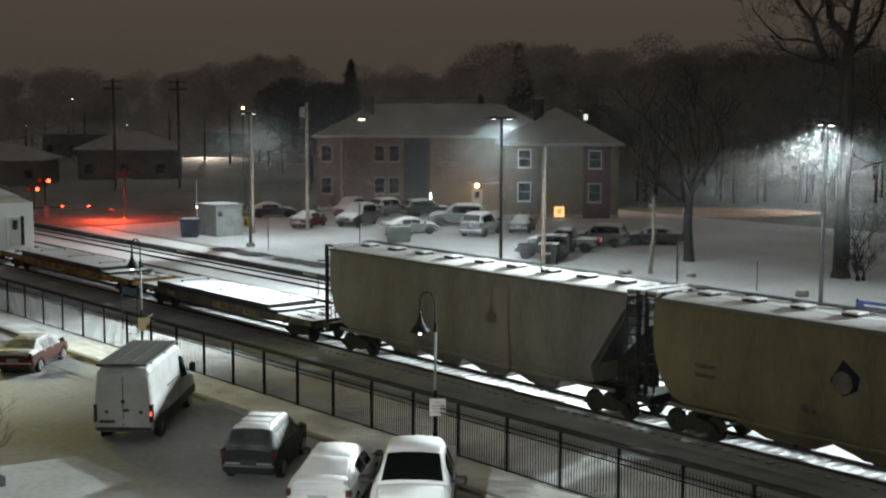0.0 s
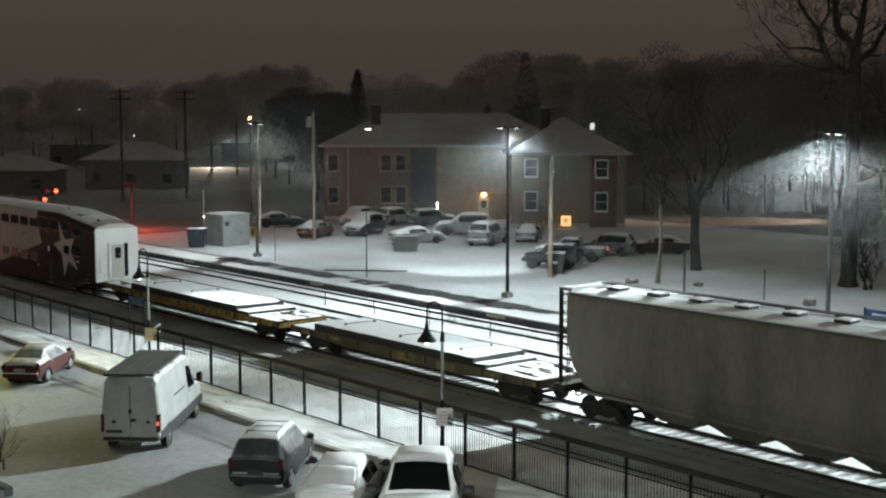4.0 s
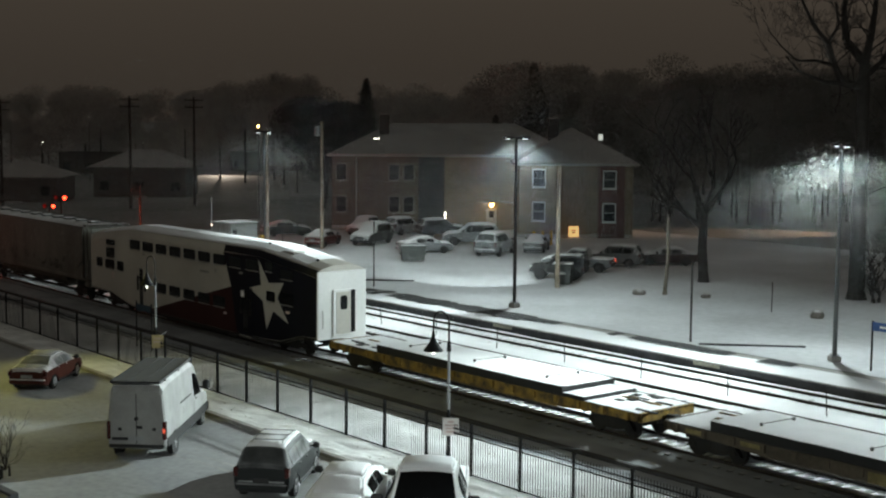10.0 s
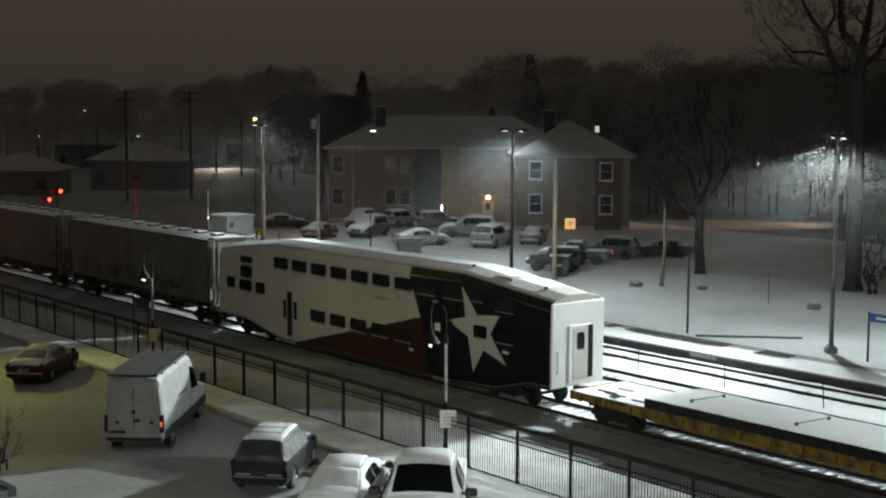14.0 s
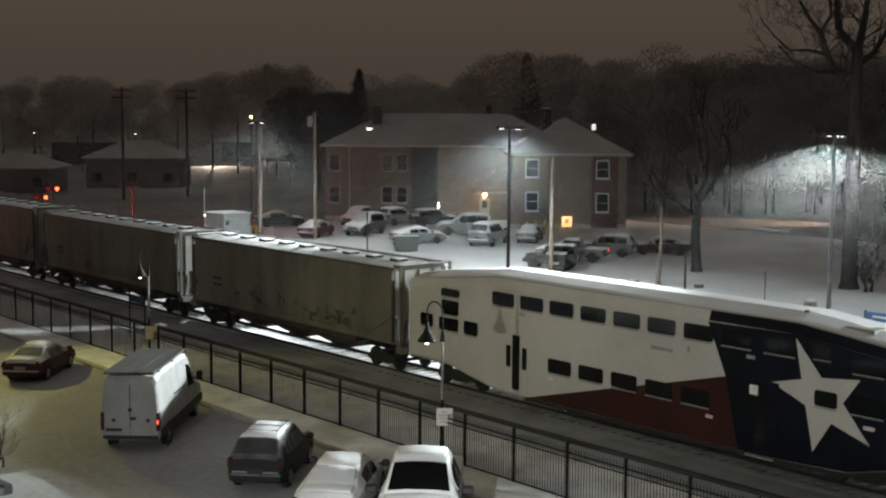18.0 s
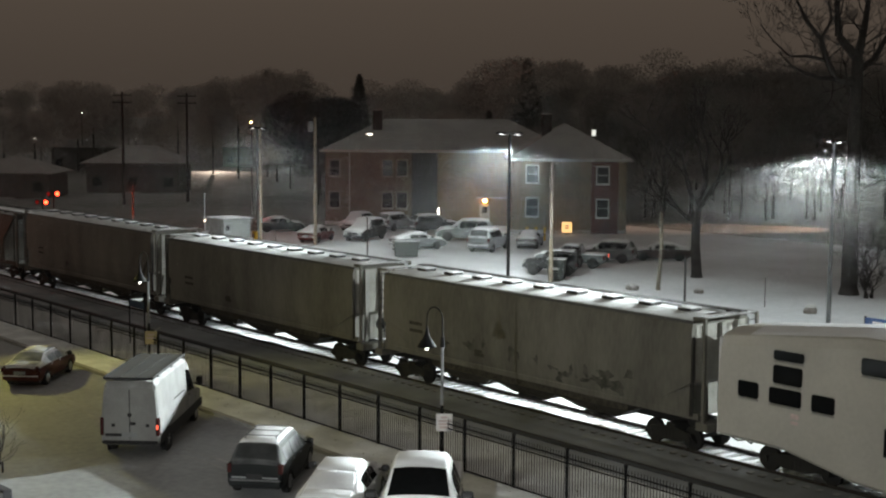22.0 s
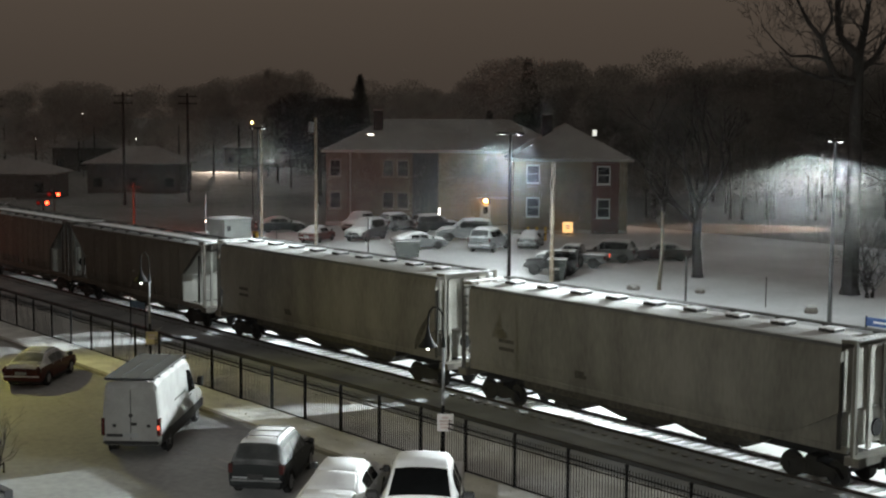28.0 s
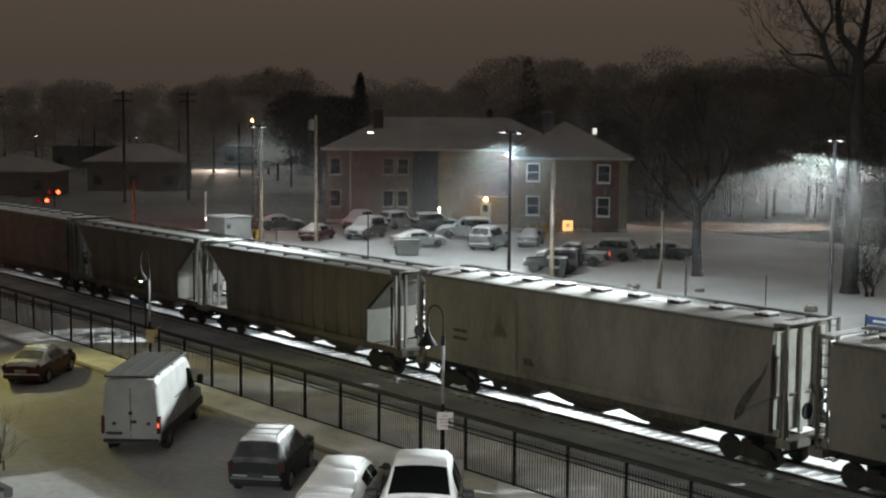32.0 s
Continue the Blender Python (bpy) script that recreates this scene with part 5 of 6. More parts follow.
    part("front_bumper", B(front - 0.22, front + 0.05, -hw * 0.9, hw * 0.9, zb + 0.04, zb + 0.24, bev=0.04), PLASTIC if kind in ("van", "jeep") else colour, v)
    part("grille", B(front - 0.05, front + 0.03, -0.42, 0.42, st[-1][1] + 0.1, st[-1][3] - 0.02, bev=0.01), PLASTIC, v)
    part("number_plate", B(rear - 0.072, rear - 0.062, -0.26, 0.26, zb + 0.3, zb + 0.45), PLASTIC if kind == "suv" else POLE_GREY, v, "plain number plate")
    for s in (-1, 1):
        tz0, tz1 = {"sedan": (0.72, 0.9), "suv": (0.82, 1.12), "van": (0.75, 1.35), "pickup": (0.72, 1.02), "jeep": (0.75, 0.95)}[kind]
        part("tail_light", B(rear - 0.035, rear + 0.16, *sorted((s * hw * (0.88 if kind == "van" else 0.84), s * hw * 1.0)), tz0, tz1, bev=0.02), TAIL_LIT if lit and s < 0 else TAIL, v, "red tail light")
        fz = st[-2][3]
        part("headlight", B(front - 0.2, front + 0.02, *sorted((s * hw * 0.5, s * hw * 0.84)), fz - 0.14, fz - 0.01, bev=0.02), CLEAR_LENS, v)
        mx = st[i1 + 1][0] - 0.28
        mz = between(st, mx)[2] + (0.12 if kind != "van" else 0.2)
        mh = between(st, mx)[1]
        part("mirror", B(mx - 0.09, mx + 0.09, *sorted((s * (mh + 0.04), s * (mh + (0.25 if kind != "pickup" else 0.32)))), mz - 0.08, mz + (0.1 if kind != "van" else 0.26), bev=0.04), PLASTIC, v)
        part("mirror_arm", B(mx - 0.03, mx + 0.03, *sorted((s * (mh - 0.05), s * (mh + 0.06))), mz - 0.05, mz + 0.0), PLASTIC, v)
        if near:
            for hx in ((0.0, -0.95) if kind != "van" else (1.0,)):
                h2 = between(st, hx)
                part("door_handle", B(hx - 0.1, hx + 0.1, *sorted((s * (h2[1] * 0.985), s * (h2[1] * 0.985 + 0.03))), h2[2] - 0.1, h2[2] - 0.06, bev=0.01), colour if kind != "van" else PLASTIC, v)
            for sx in ((1.0, -0.05, -1.0) if kind in ("sedan", "suv") else (0.75, -0.35) if kind == "pickup" else (1.95, 0.7, -0.9)):
                z0, w2, z2 = between(st, sx)[:3]
                part("door_seam", loft(bmesh.new(), [[(sx - 0.008, s * (w2 * f + 0.006), z), (sx + 0.008, s * (w2 * f + 0.006), z)] for f, z in ((0.99, z0 + 0.16), (1.0, (z0 + z2) / 2 + 0.05), (0.987, z2))], close=False), PLASTIC, v)
            part("rocker_trim", B(xr + rw + 0.1, xf - rw - 0.1, *sorted((s * (st[3][2] - 0.03), s * (st[3][2] + 0.015))), st[3][1], st[3][1] + (0.12 if kind != "van" else 0.22), bev=0.01), PLASTIC, v)
    if kind == "suv" and near:
        for s in (-1, 1):
            part("roof_rail", tube(bmesh.new(), [(-1.6, s * 0.5, 1.76), (-1.5, s * 0.5, 1.84), (0.0, s * 0.5, 1.84), (0.1, s * 0.5, 1.76)], 0.016, 6), POLE_MID, v)
        for x in (-1.45, -0.75, -0.1):
            part("roof_bar", C((x, -0.5, 1.84), (x, 0.5, 1.84), 0.016, seg=6), POLE_MID, v)
        part("rear_wiper", C((-2.2, 0.0, 1.27), (-2.12, 0.35, 1.36), 0.012, seg=5), PLASTIC, v)
        part("chrome_strip", B(-2.36, -2.33, -0.75, 0.75, 0.66, 0.71), POLE_GREY, v, "pale bumper strip")
    if kind == "van":
        # reflected glint, painted as a strip that glows
        part("tail_glint", B(-3.345, -3.336, -0.96, -0.90, 0.98, 1.12), TAIL_LIT, v, "glowing strip for the glint on the tail light")
        part("roof_cover", B(-3.42, 1.0, -0.84, 0.84, 2.66, 2.73, bev=0.025), VAN_ROOF, v, "grey roof rack deck dusted with snow")
        for y in (-0.80, -0.28, 0.28, 0.80):
            part("rack_rail", B(-3.44, 1.05, y - 0.02, y + 0.02, 2.73, 2.755, bev=0.008), PLASTIC if abs(y) > 0.5 else VAN_ROOF, v)
        for x in (-2.7, -0.9, 0.7):
            part("rack_foot", B(x - 0.05, x + 0.05, -0.86, 0.86, 2.63, 2.66), PLASTIC, v)
        part("door_seam", B(-3.315, -3.30, -0.012, 0.012, 0.62, 2.3), PLASTIC, v)
        for y, z, w in ((-0.1, 1.16, 0.1), (0.55, 1.1, 0.06), (-0.6, 1.1, 0.06)):
            part("door_lock", B(-3.335, -3.305, y - w, y + w, z - 0.05, z + 0.05, bev=0.01), PLASTIC, v)
        part("lettering_bar", B(-3.32, -3.308, 0.25, 0.82, 0.72, 0.82), PLASTIC, v, "dark illegible badge")
        part("emblem", C((-3.33, 0.0, 1.45), (-3.30, 0.0, 1.45), 0.07, seg=12), PLASTIC, v)
        for s in (-1, 1):
            part("side_rail", B(-1.3, 0.2, *sorted((s * 0.985, s * 1.003)), 1.55, 1.6, bev=0.006), PLASTIC, v, "sliding-door rail")
            part("lower_trim", B(-3.1, 2.9, *sorted((s * 0.97, s * 1.008)), 0.46, 0.76, bev=0.006), PLASTIC, v, "black side moulding")
            part("wheel_arch", C((xr, s * 0.985, rw), (xr, s * 1.006, rw), rw + 0.1, seg=18), PLASTIC, v)
    if kind == "jeep":
        part("spare_wheel", C((-2.2, 0.1, 1.05), (-2.02, 0.1, 1.05), 0.36, seg=16), RUBBER, v)
    return v


WHITE_P, SILVER_P, DARK_P, RED_P, GREY_P = paint("white", (0.55, 0.55, 0.54)), paint("silver", (0.14, 0.147, 0.152)), paint("charcoal", (0.035, 0.037, 0.04)), paint("red_brown", (0.07, 0.016, 0.012)), paint("slate", (0.05, 0.053, 0.056))
NEAR_Z = -0.31
vehicle("van", "white high-roof cargo van parked on the snowy lot", pose(-44.95, 23.05, NEAR_Z, 0, 0, 138) @ Matrix.Scale(1.06, 4), paint("off_white", (0.30, 0.30, 0.296), 0.4), near=True)
vehicle("suv", "dark grey estate car with a roof rack and snow on top", pose(-36.9, 23.2, NEAR_Z, 0, 0, 133), paint("near_black", (0.012, 0.014, 0.015), 0.2), snow=0.6, near=True, snowy=(-1,), group="cars on the near lot")
vehicle("sedan", "white saloon car under thick snow", pose(-32.5, 22.9, NEAR_Z, 0, 0, 133) @ Matrix.Scale(1.1, 4), WHITE_P, snow=1.1, near=True, group="cars on the near lot")
vehicle("pickup", "snow-topped white pickup with a cleared dark windscreen", pose(-29.4, 23.5, NEAR_Z, 0, 0, -42) @ Matrix.Scale(1.23, 4), WHITE_P, snow=1.3, near=True, group="cars on the near lot")
vehicle("sedan", "red-brown saloon car dusted with snow", pose(-57.8, 23.9, NEAR_Z, 0, 0, 136), RED_P, snow=0.45, near=True, snowy=(-1, 1), group="cars on the near lot")
FAR_Z = 0.31
G = "cars on the far lot"
for kind, x, y, rz, p, lab, lit in [
        ("sedan", -88.9, 70.6, 73, SILVER_P, "snow-covered silver saloon in the far lot", False),
        ("suv", -84.3, 74.6, 118, SILVER_P, "big snow-covered silver hatchback in the far lot", False),
        ("suv", -97.9, 71.5, -62, DARK_P, "snowy dark off-roader facing the platform", False),
        ("sedan", -99.4, 67.2, 122, paint("dull_red", (0.09, 0.016, 0.012)), "red car dusted with snow beside a pole", False),
        ("suv", -106.8, 77.0, -60, SILVER_P, "snowy silver estate at the back of the lot", False),
        ("suv", -104.6, 80.4, 100, SILVER_P, "snow-covered pale car at the back of the lot", False),
        ("suv", -100.7, 82.0, 72, DARK_P, "dark off-roader with a snowy roof", False),
        ("suv", -92.2, 78.6, 234, SILVER_P, "big silver vehicle thick with snow", False),
        ("sedan", -84.3, 79.4, 128, SILVER_P, "snowy saloon parked behind a light pole", False),
        ("jeep", -68.7, 66.9, 214, PLASTIC, "black off-road car with a soft top", True),
        ("pickup", -71.4, 71.6, 214, SILVER_P, "silver pickup with snow on its bonnet", True),
        ("suv", -72.2, 76.2, 214, SILVER_P, "silver snow-topped car by the apartments", False),
        ("sedan", -70.4, 80.6, 225, paint("dark_maroon", (0.035, 0.018, 0.016)), "dark red car at the lot's far corner", False),
        ("sedan", -110.0, 70.0, 70, DARK_P, "dark car at the lot's road side", False)]:
    size = 1.13 if "big" in lab or "off-roader facing" in lab else 1.0
    vehicle(kind, lab, pose(x, y, FAR_Z, 0, 0, rz) @ Matrix.Scale(size, 4), p, snow=1.0 if kind != "jeep" else 0.4, lit=lit, group=G)


# ---- houses behind the lot ----
def house_window(parent, x, z, w, h, y=-0.02, lit=None, trim=None):
    win = part("window", B(x - w / 2 - 0.1, x + w / 2 + 0.1, y - 0.05, y + 0.02, z - 0.1, z + h + 0.1), trim or WHITE_TRIM, parent, "" if trim else "white-framed sash window")
    for k in (0, 1):
        part("pane", B(x - w / 2, x + w / 2, y - 0.062 - 0.006 * k, y - 0.052, z + k * h / 2 + 0.03, z + (k + 1) * h / 2 - 0.02), lit or TINT, win)
    part("sill", B(x - w / 2 - 0.15, x + w / 2 + 0.15, y - 0.12, y, z - 0.16, z - 0.1), trim or WHITE_TRIM, win)


def hip_roof(bm, x0, x1, y0, y1, z, rise, over=0.5):
    x0, x1, y0, y1 = x0 - over, x1 + over, y0 - over, y1 + over
    run = min(x1 - x0, y1 - y0) / 2
    if x1 - x0 > y1 - y0:
        r = [(x0 + run, (y0 + y1) / 2), (x1 - run, (y0 + y1) / 2)]
    else:
        r = [((x0 + x1) / 2, y0 + run), ((x0 + x1) / 2, y1 - run)]
    v = [bm.verts.new(p) for p in ((x0, y0, z), (x1, y0, z), (x1, y1, z), (x0, y1, z))]
    a, b = bm.verts.new((*r[0], z + rise)), bm.verts.new((*r[1], z + rise))
    w = [bm.verts.new((p.co.x, p.co.y, z - 0.18)) for p in v]
    if x1 - x0 > y1 - y0:
        faces = ((v[0], v[1], b, a), (v[1], v[2], b), (v[2], v[3], a, b), (v[3], v[0], a))
    else:
        faces = ((v[0], v[1], a), (v[1], v[2], b, a), (v[2], v[3], b), (v[3], v[0], a, b))
    for f in faces:
        bm.faces.new(f)
    for i in range(4):
        j = (i + 1) % 4
        bm.faces.new((w[i], w[j], v[j], v[i]))
    bm.faces.new(w[::-1])
    return bm


def apartment(lat0, lat1, depth, deep, eave, rise, wall, label, wins, chimneys, red=None, trim=None):
    x, y, z = away(lat0, depth, 0.25)
    h = thing("apartment_building", label, "building", pose(x, y, z, 0, 0, VIEW))
    w = lat1 - lat0
    body = part("wall", B(0, w, 0, deep, -0.2, eave), wall, h, "brick wall")
    part("roof", hip_roof(bmesh.new(), 0, w, 0, deep, eave + 0.05, rise), SHINGLE, h, "hipped roof under thin snow")
    part("fascia", B(-0.52, w + 0.52, -0.56, -0.502, eave - 0.18, eave + 0.08), WHITE_TRIM, h, "pale snow-rimmed eave board")
    part("foundation", B(-0.06, w + 0.06, -0.06, deep, -0.2, 0.5), CONCRETE, h)
    for x, z, ww, hh in wins:
        house_window(h, x, z, ww, hh, trim=trim)
    for x, y, z0, z1 in chimneys:
        c = part("chimney", B(x - 0.5, x + 0.5, y - 0.4, y + 0.4, z0, z1, bev=0.02), DARK_BRICK, h)
        part("chimney_cap", B(x - 0.58, x + 0.58, y - 0.48, y + 0.48, z1, z1 + 0.12), CONCRETE, c)
    if red:
        part("brick_bay", B(red[0], red[1], -0.06, 0.0, -0.1, eave - 0.2), BRICK_RED, h, "red brick band between the windows")
    return h


apartment(7.2, 18.2, 128, 12, 7.3, 3.4, BRICK_TAN, "two-storey tan brick apartment block with a snowy hip roof",
                   [(1.9, 5.1, 1.1, 1.6), (8.7, 5.0, 1.1, 1.6), (1.9, 1.85, 1.1, 1.7), (8.7, 1.75, 1.1, 1.7)], [(3.6, 5.0, 8.5, 11.6)], red=(7.6, 10.2), trim=PALE_TRIM)
flat_b = apartment(-11.6, 13.5, 137, 12, 7.8, 3.2, BRICK_BROWN, "long two-storey brick apartment block under a snowy roof",
                   [(0.95, 5.2, 1.0, 1.6), (6.4, 5.2, 1.0, 1.6), (7.9, 5.2, 1.0, 1.6), (0.95, 1.9, 1.0, 1.6), (6.4, 1.9, 1.0, 1.6), (7.9, 1.9, 1.0, 1.6), (12.7, 5.2, 1.0, 1.6), (12.7, 1.9, 1.0, 1.6)], [(5.2, 4.0, 8.5, 11.9)], trim=DULL_TRIM)
part("brick_bay", B(11.6, 19.4, -0.1, 0.0, -0.1, 7.6), BRICK_TAN, flat_b, "tan brick stair bay")
# flat panel painted dark for the shade in the recessed stair bay
part("stairwell", B(8.9, 11.55, -0.14, 0.0, -0.1, 7.6), material("stair_recess_shade", (0.03, 0.036, 0.04), 0.5, scale=1, fine=8), flat_b, "dark panel for the shaded stair recess")
for q in (2.5, 9.45):
    part("downpipe", C((q, -0.08, 0.2), (q, -0.08, 7.6), 0.06, seg=8), WHITE_TRIM, flat_b)
dr = part("door", B(15.9, 17.0, -0.16, -0.1, 0.1, 2.35), WHITE_TRIM, flat_b, "pale entrance door under a porch lamp")
part("door_light", B(16.2, 16.7, -0.175, -0.165, 1.4, 2.1), TINT, dr)
part("canopy", B(15.5, 19.4, -0.9, -0.1, 2.95, 3.05, bev=0.02), WHITE_TRIM, flat_b)
# bright bar on the wall, added as a glowing tube
en = thing("wall_lamp", "slim upright glowing bar on the stair bay", "lamp", pose(*away(0.08, 136.7, 1.75), 0, 0, VIEW))
part("tube", C((0, -0.02, -0.35), (0, -0.02, 0.4), 0.055, seg=8), FAR_BULB, en)
part("back_plate", B(-0.09, 0.09, 0.04, 0.36, -0.42, 0.47, bev=0.01), WHITE_TRIM, en)
pl = thing("porch_lamp", "glowing orange porch lamp over a door", "lamp", pose(*away(4.85, 136.6, 2.95), 0, 0, VIEW))
part("globe", loft(bmesh.new(), [[(r * math.cos(a), r * math.sin(a) - 0.1, z) for a in np.linspace(0, 2 * math.pi, 11)[:-1]] for r, z in ((0.08, -0.16), (0.2, -0.06), (0.22, 0.06), (0.1, 0.2))]), PORCH, pl)
part("bracket", B(-0.05, 0.05, -0.1, 0.4, 0.18, 0.26), PLASTIC, pl)
lit = thing("lit_sign", "small lit orange house sign with dark marks", "sign", pose(*away(12.4, 126.9, 0.3), 0, 0, VIEW))
part("face", B(-0.48, 0.48, -0.05, 0.05, 0.3, 1.3, bev=0.02), SIGN_GLOW, lit)
part("post", B(-0.06, 0.06, -0.04, 0.04, 0, 0.3), PLASTIC, lit)
for z, w in ((0.95, 0.22), (0.72, 0.18)):
    part("lettering_bar", B(-w, w, -0.062, -0.052, z - 0.06, z + 0.06), HATCH, lit, "dark illegible marks")
rl = thing("lit_window", "small white lit dormer window", "window", pose(*away(16.0, 137, 10.0), 0, 0, VIEW))
part("frame", B(-0.3, 0.3, -0.05, 0.6, -0.4, 0.4), WHITE_TRIM, rl)
part("glass", B(-0.2, 0.2, -0.06, -0.052, -0.3, 0.3), WIN_LIT, rl)
rl2 = thing("gable_lamp", "small white lamp under the eave", "lamp", pose(*away(-7.0, 136.4, 9.7), 0, 0, VIEW))
part("lens", B(-0.3, 0.3, -0.08, 0.05, -0.06, 0.08), glow("gable_bulb", (1.0, 0.92, 0.8), 4), rl2)
part("arm", B(-0.03, 0.03, 0.05, 0.7, -0.4, 0.0), PLASTIC, rl2)

BUNG = material("dim_siding", (0.085, 0.072, 0.062), 0.85, scale=0.7, fine=10, vary=0.3)


def bungalow(lat0, lat1, depth, eave, rise, label):
    x, y, z = away(lat0, depth, 0.3)
    h = thing("bungalow", label, "house", pose(x, y, z, 0, 0, VIEW))
    w = lat1 - lat0
    part("wall", B(0, w, 0, 9, -0.2, eave), BUNG, h)
    part("roof", hip_roof(bmesh.new(), 0, w, 0, 9, eave, rise, 0.7), SHINGLE, h, "low roof white with snow")
    for i in range(max(2, int(w / 4))):
        house_window(h, 1.5 + i * (w - 3) / max(1, int(w / 4) - 1), 0.9, 1.3, 1.3, trim=BUNG)
    part("door", B(w * 0.45, w * 0.45 + 1.0, -0.06, 0.0, 0, 2.1), BUNG, h)
    part("step", B(w * 0.42, w * 0.5 + 1.0, -1.2, -0.02, -0.2, 0.15), CONCRETE, h)


bungalow(-50.2, -37.0, 190, 4.3, 2.4, "low dark house with a snow-white roof")
bungalow(-76.0, -64.0, 262, 4.6, 2.6, "far low house with a snowy roof")
bungalow(-62.5, -51.5, 176, 3.4, 2.0, "dim house beside the level crossing")
bungalow(-46.0, -31.0, 285, 4.2, 2.4, "far low house beyond lit snow")

# ---- crossing signals ----
def crossing(x, y, zl, label):
    c = thing("crossing_signal", label, "signal", pose(x, y, 0.33, 0, 0, 45), group="crossing signals")
    part("mast", C((0, 0, 0), (0, 0, zl + 0.1), 0.07, seg=10), BLACK, c)
    part("base", C((0, 0, 0), (0, 0, 0.3), 0.2, 0.16, seg=10), CONCRETE, c)
    part("crossarm", C((-0.5, -0.08, zl - 0.33), (0.5, -0.08, zl - 0.33), 0.03, seg=6), BLACK, c)
    for s, m in ((-1, RED_DIM), (1, RED_LIT)):
        hood = part("hood", C((s * 0.45, -0.14, zl - 0.33), (s * 0.45, -0.04, zl - 0.33), 0.27, seg=14), BLACK, c)
        part("lens", C((s * 0.45, -0.2, zl - 0.33), (s * 0.45, -0.142, zl - 0.33), 0.18, seg=14), m, hood, "red flashing lens")


crossing(-125.4, 53.6, 3.75, "railway crossing signal with a red light")
crossing(-127.7, 53.4, 2.8, "railway crossing signal with a red light lower down")
# unseen signal, added to carry the tint lamp
crossing(-110.0, 32.0, 3.5, "unseen crossing signal added for the red tint on the train")
# utility pole, with a plate added to give the red glow a source
sm = thing("crossing_pole", "dark pole with a crossarm standing by the red glow", "signal", pose(-116.5, 57.7, 0.3, 0, 0, 45), group="crossing signals")
part("mast", C((0, 0, 0), (0, 0, 4.9), 0.10, seg=10), BLACK, sm)
part("base", C((0, 0, 0), (0, 0, 0.3), 0.24, 0.2, seg=10), CONCRETE, sm)
part("crossarm", B(-0.9, 0.9, -0.05, 0.05, 4.4, 4.52, bev=0.01), POLE_DARK, sm)
part("back_plate", C((-1.35, -0.14, 0.75), (-1.35, -0.04, 1.0), 0.28, seg=14), POLE_DARK, sm, "round plate added as a source for the red glow")
part("plate_arm", C((-1.35, -0.06, 0.9), (0, -0.06, 0.9), 0.035, seg=6), POLE_DARK, sm)
gate = thing("crossing_gate", "lowered crossing gate with small red lamps", "gate", pose(-123.6, 52.9, 0.2, 0, 0, 62), group="crossing signals")
part("stand", B(-0.2, 0.2, -0.2, 0.2, 0, 1.2, bev=0.03), POLE_GREY, gate)
part("arm", B(-1.0, 4.6, -0.04, 0.04, 0.98, 1.1), BLACK, gate)
for q in (1.5, 4.0):
    part("arm_lamp", C((q, -0.09, 1.16), (q, 0.09, 1.16), 0.09, seg=10), RED_LIT, gate, "small red gate lamp")

# street lamps far off among the houses
for lat, d, h, r, warm in ((-71.0, 235, 6.9, 0.16, False), (-63.0, 236, 11.4, 0.09, False), (-71.5, 240, 10.1, 0.08, False), (-54.0, 238, 6.8, 0.08, False), (-21.0, 150, 10.6, 0.13, True)):
    sl = thing("street_lamp", "small far street lamp glowing among the houses", "lamp", pose(*away(lat, d, 0.3), 0, 0, VIEW), group="far street lamps")
    part("post", C((0, 0.1, 0), (0, 0.1, h), 0.07, seg=6), POLE_DARK, sl)
    part("head", B(-r - 0.05, r + 0.05, -0.05, 0.25, h, h + 0.08), POLE_DARK, sl)
    part("lens", loft(bmesh.new(), [[(q * math.cos(a), q * math.sin(a) - 0.05, z) for a in np.linspace(0, 2 * math.pi, 9)[:-1]] for q, z in ((r * 0.5, h - 2 * r), (r, h - r), (r * 0.6, h - 0.002))]), PORCH if warm else FAR_BULB, sl)

# ---- clutter on the far lot ----
sh = thing("equipment_shed", "pale metal equipment shed with a snowy roof", "shed", pose(-98.7, 57.6, 0.28, 0, 0, 4))
part("body", B(-1.45, 1.45, -1.35, 1.35, 0, 2.55, bev=0.03), SHED, sh)
part("roof", B(-1.58, 1.58, -1.48, 1.48, 2.55, 2.66, bev=0.02), SHED, sh)
part("roof_snow", grid_sheet(-1.55, 1.55, -1.45, 1.45, 2.73, 0.4), SNOW, sh)
part("door", B(1.452, 1.48, -0.5, 0.5, 0.1, 2.15), SHED, sh)
part("handle", B(1.48, 1.53, 0.3, 0.36, 1.0, 1.2), PLASTIC, sh)
for q in (-0.95, -0.32, 0.32, 0.95):
    part("panel_seam", B(q - 0.015, q + 0.015, -1.362, -1.352, 0.05, 2.5), DARK_FACE, sh)
part("vent", B(1.452, 1.475, -1.15, -0.75, 1.7, 2.1), DARK_FACE, sh)
NAVY_BIN = paint("navy_bin", (0.03, 0.04, 0.06))
bn = thing("wheeled_bin", "dark blue bin beside the shed", "bin", pose(-98.6, 54.7, 0.28, 0, 0, 50))
part("body", loft(bmesh.new(), [[(-a, -b, z), (a, -b, z), (a, b, z), (-a, b, z)] for a, b, z in ((0.62, 0.5, 0), (0.75, 0.65, 1.45))]), NAVY_BIN, bn)
part("lid", B(-0.8, 0.8, -0.7, 0.7, 1.45, 1.57, bev=0.03), NAVY_BIN, bn)
part("lid_snow", grid_sheet(-0.76, 0.76, -0.66, 0.66, 1.60, 0.3), SNOW, bn)
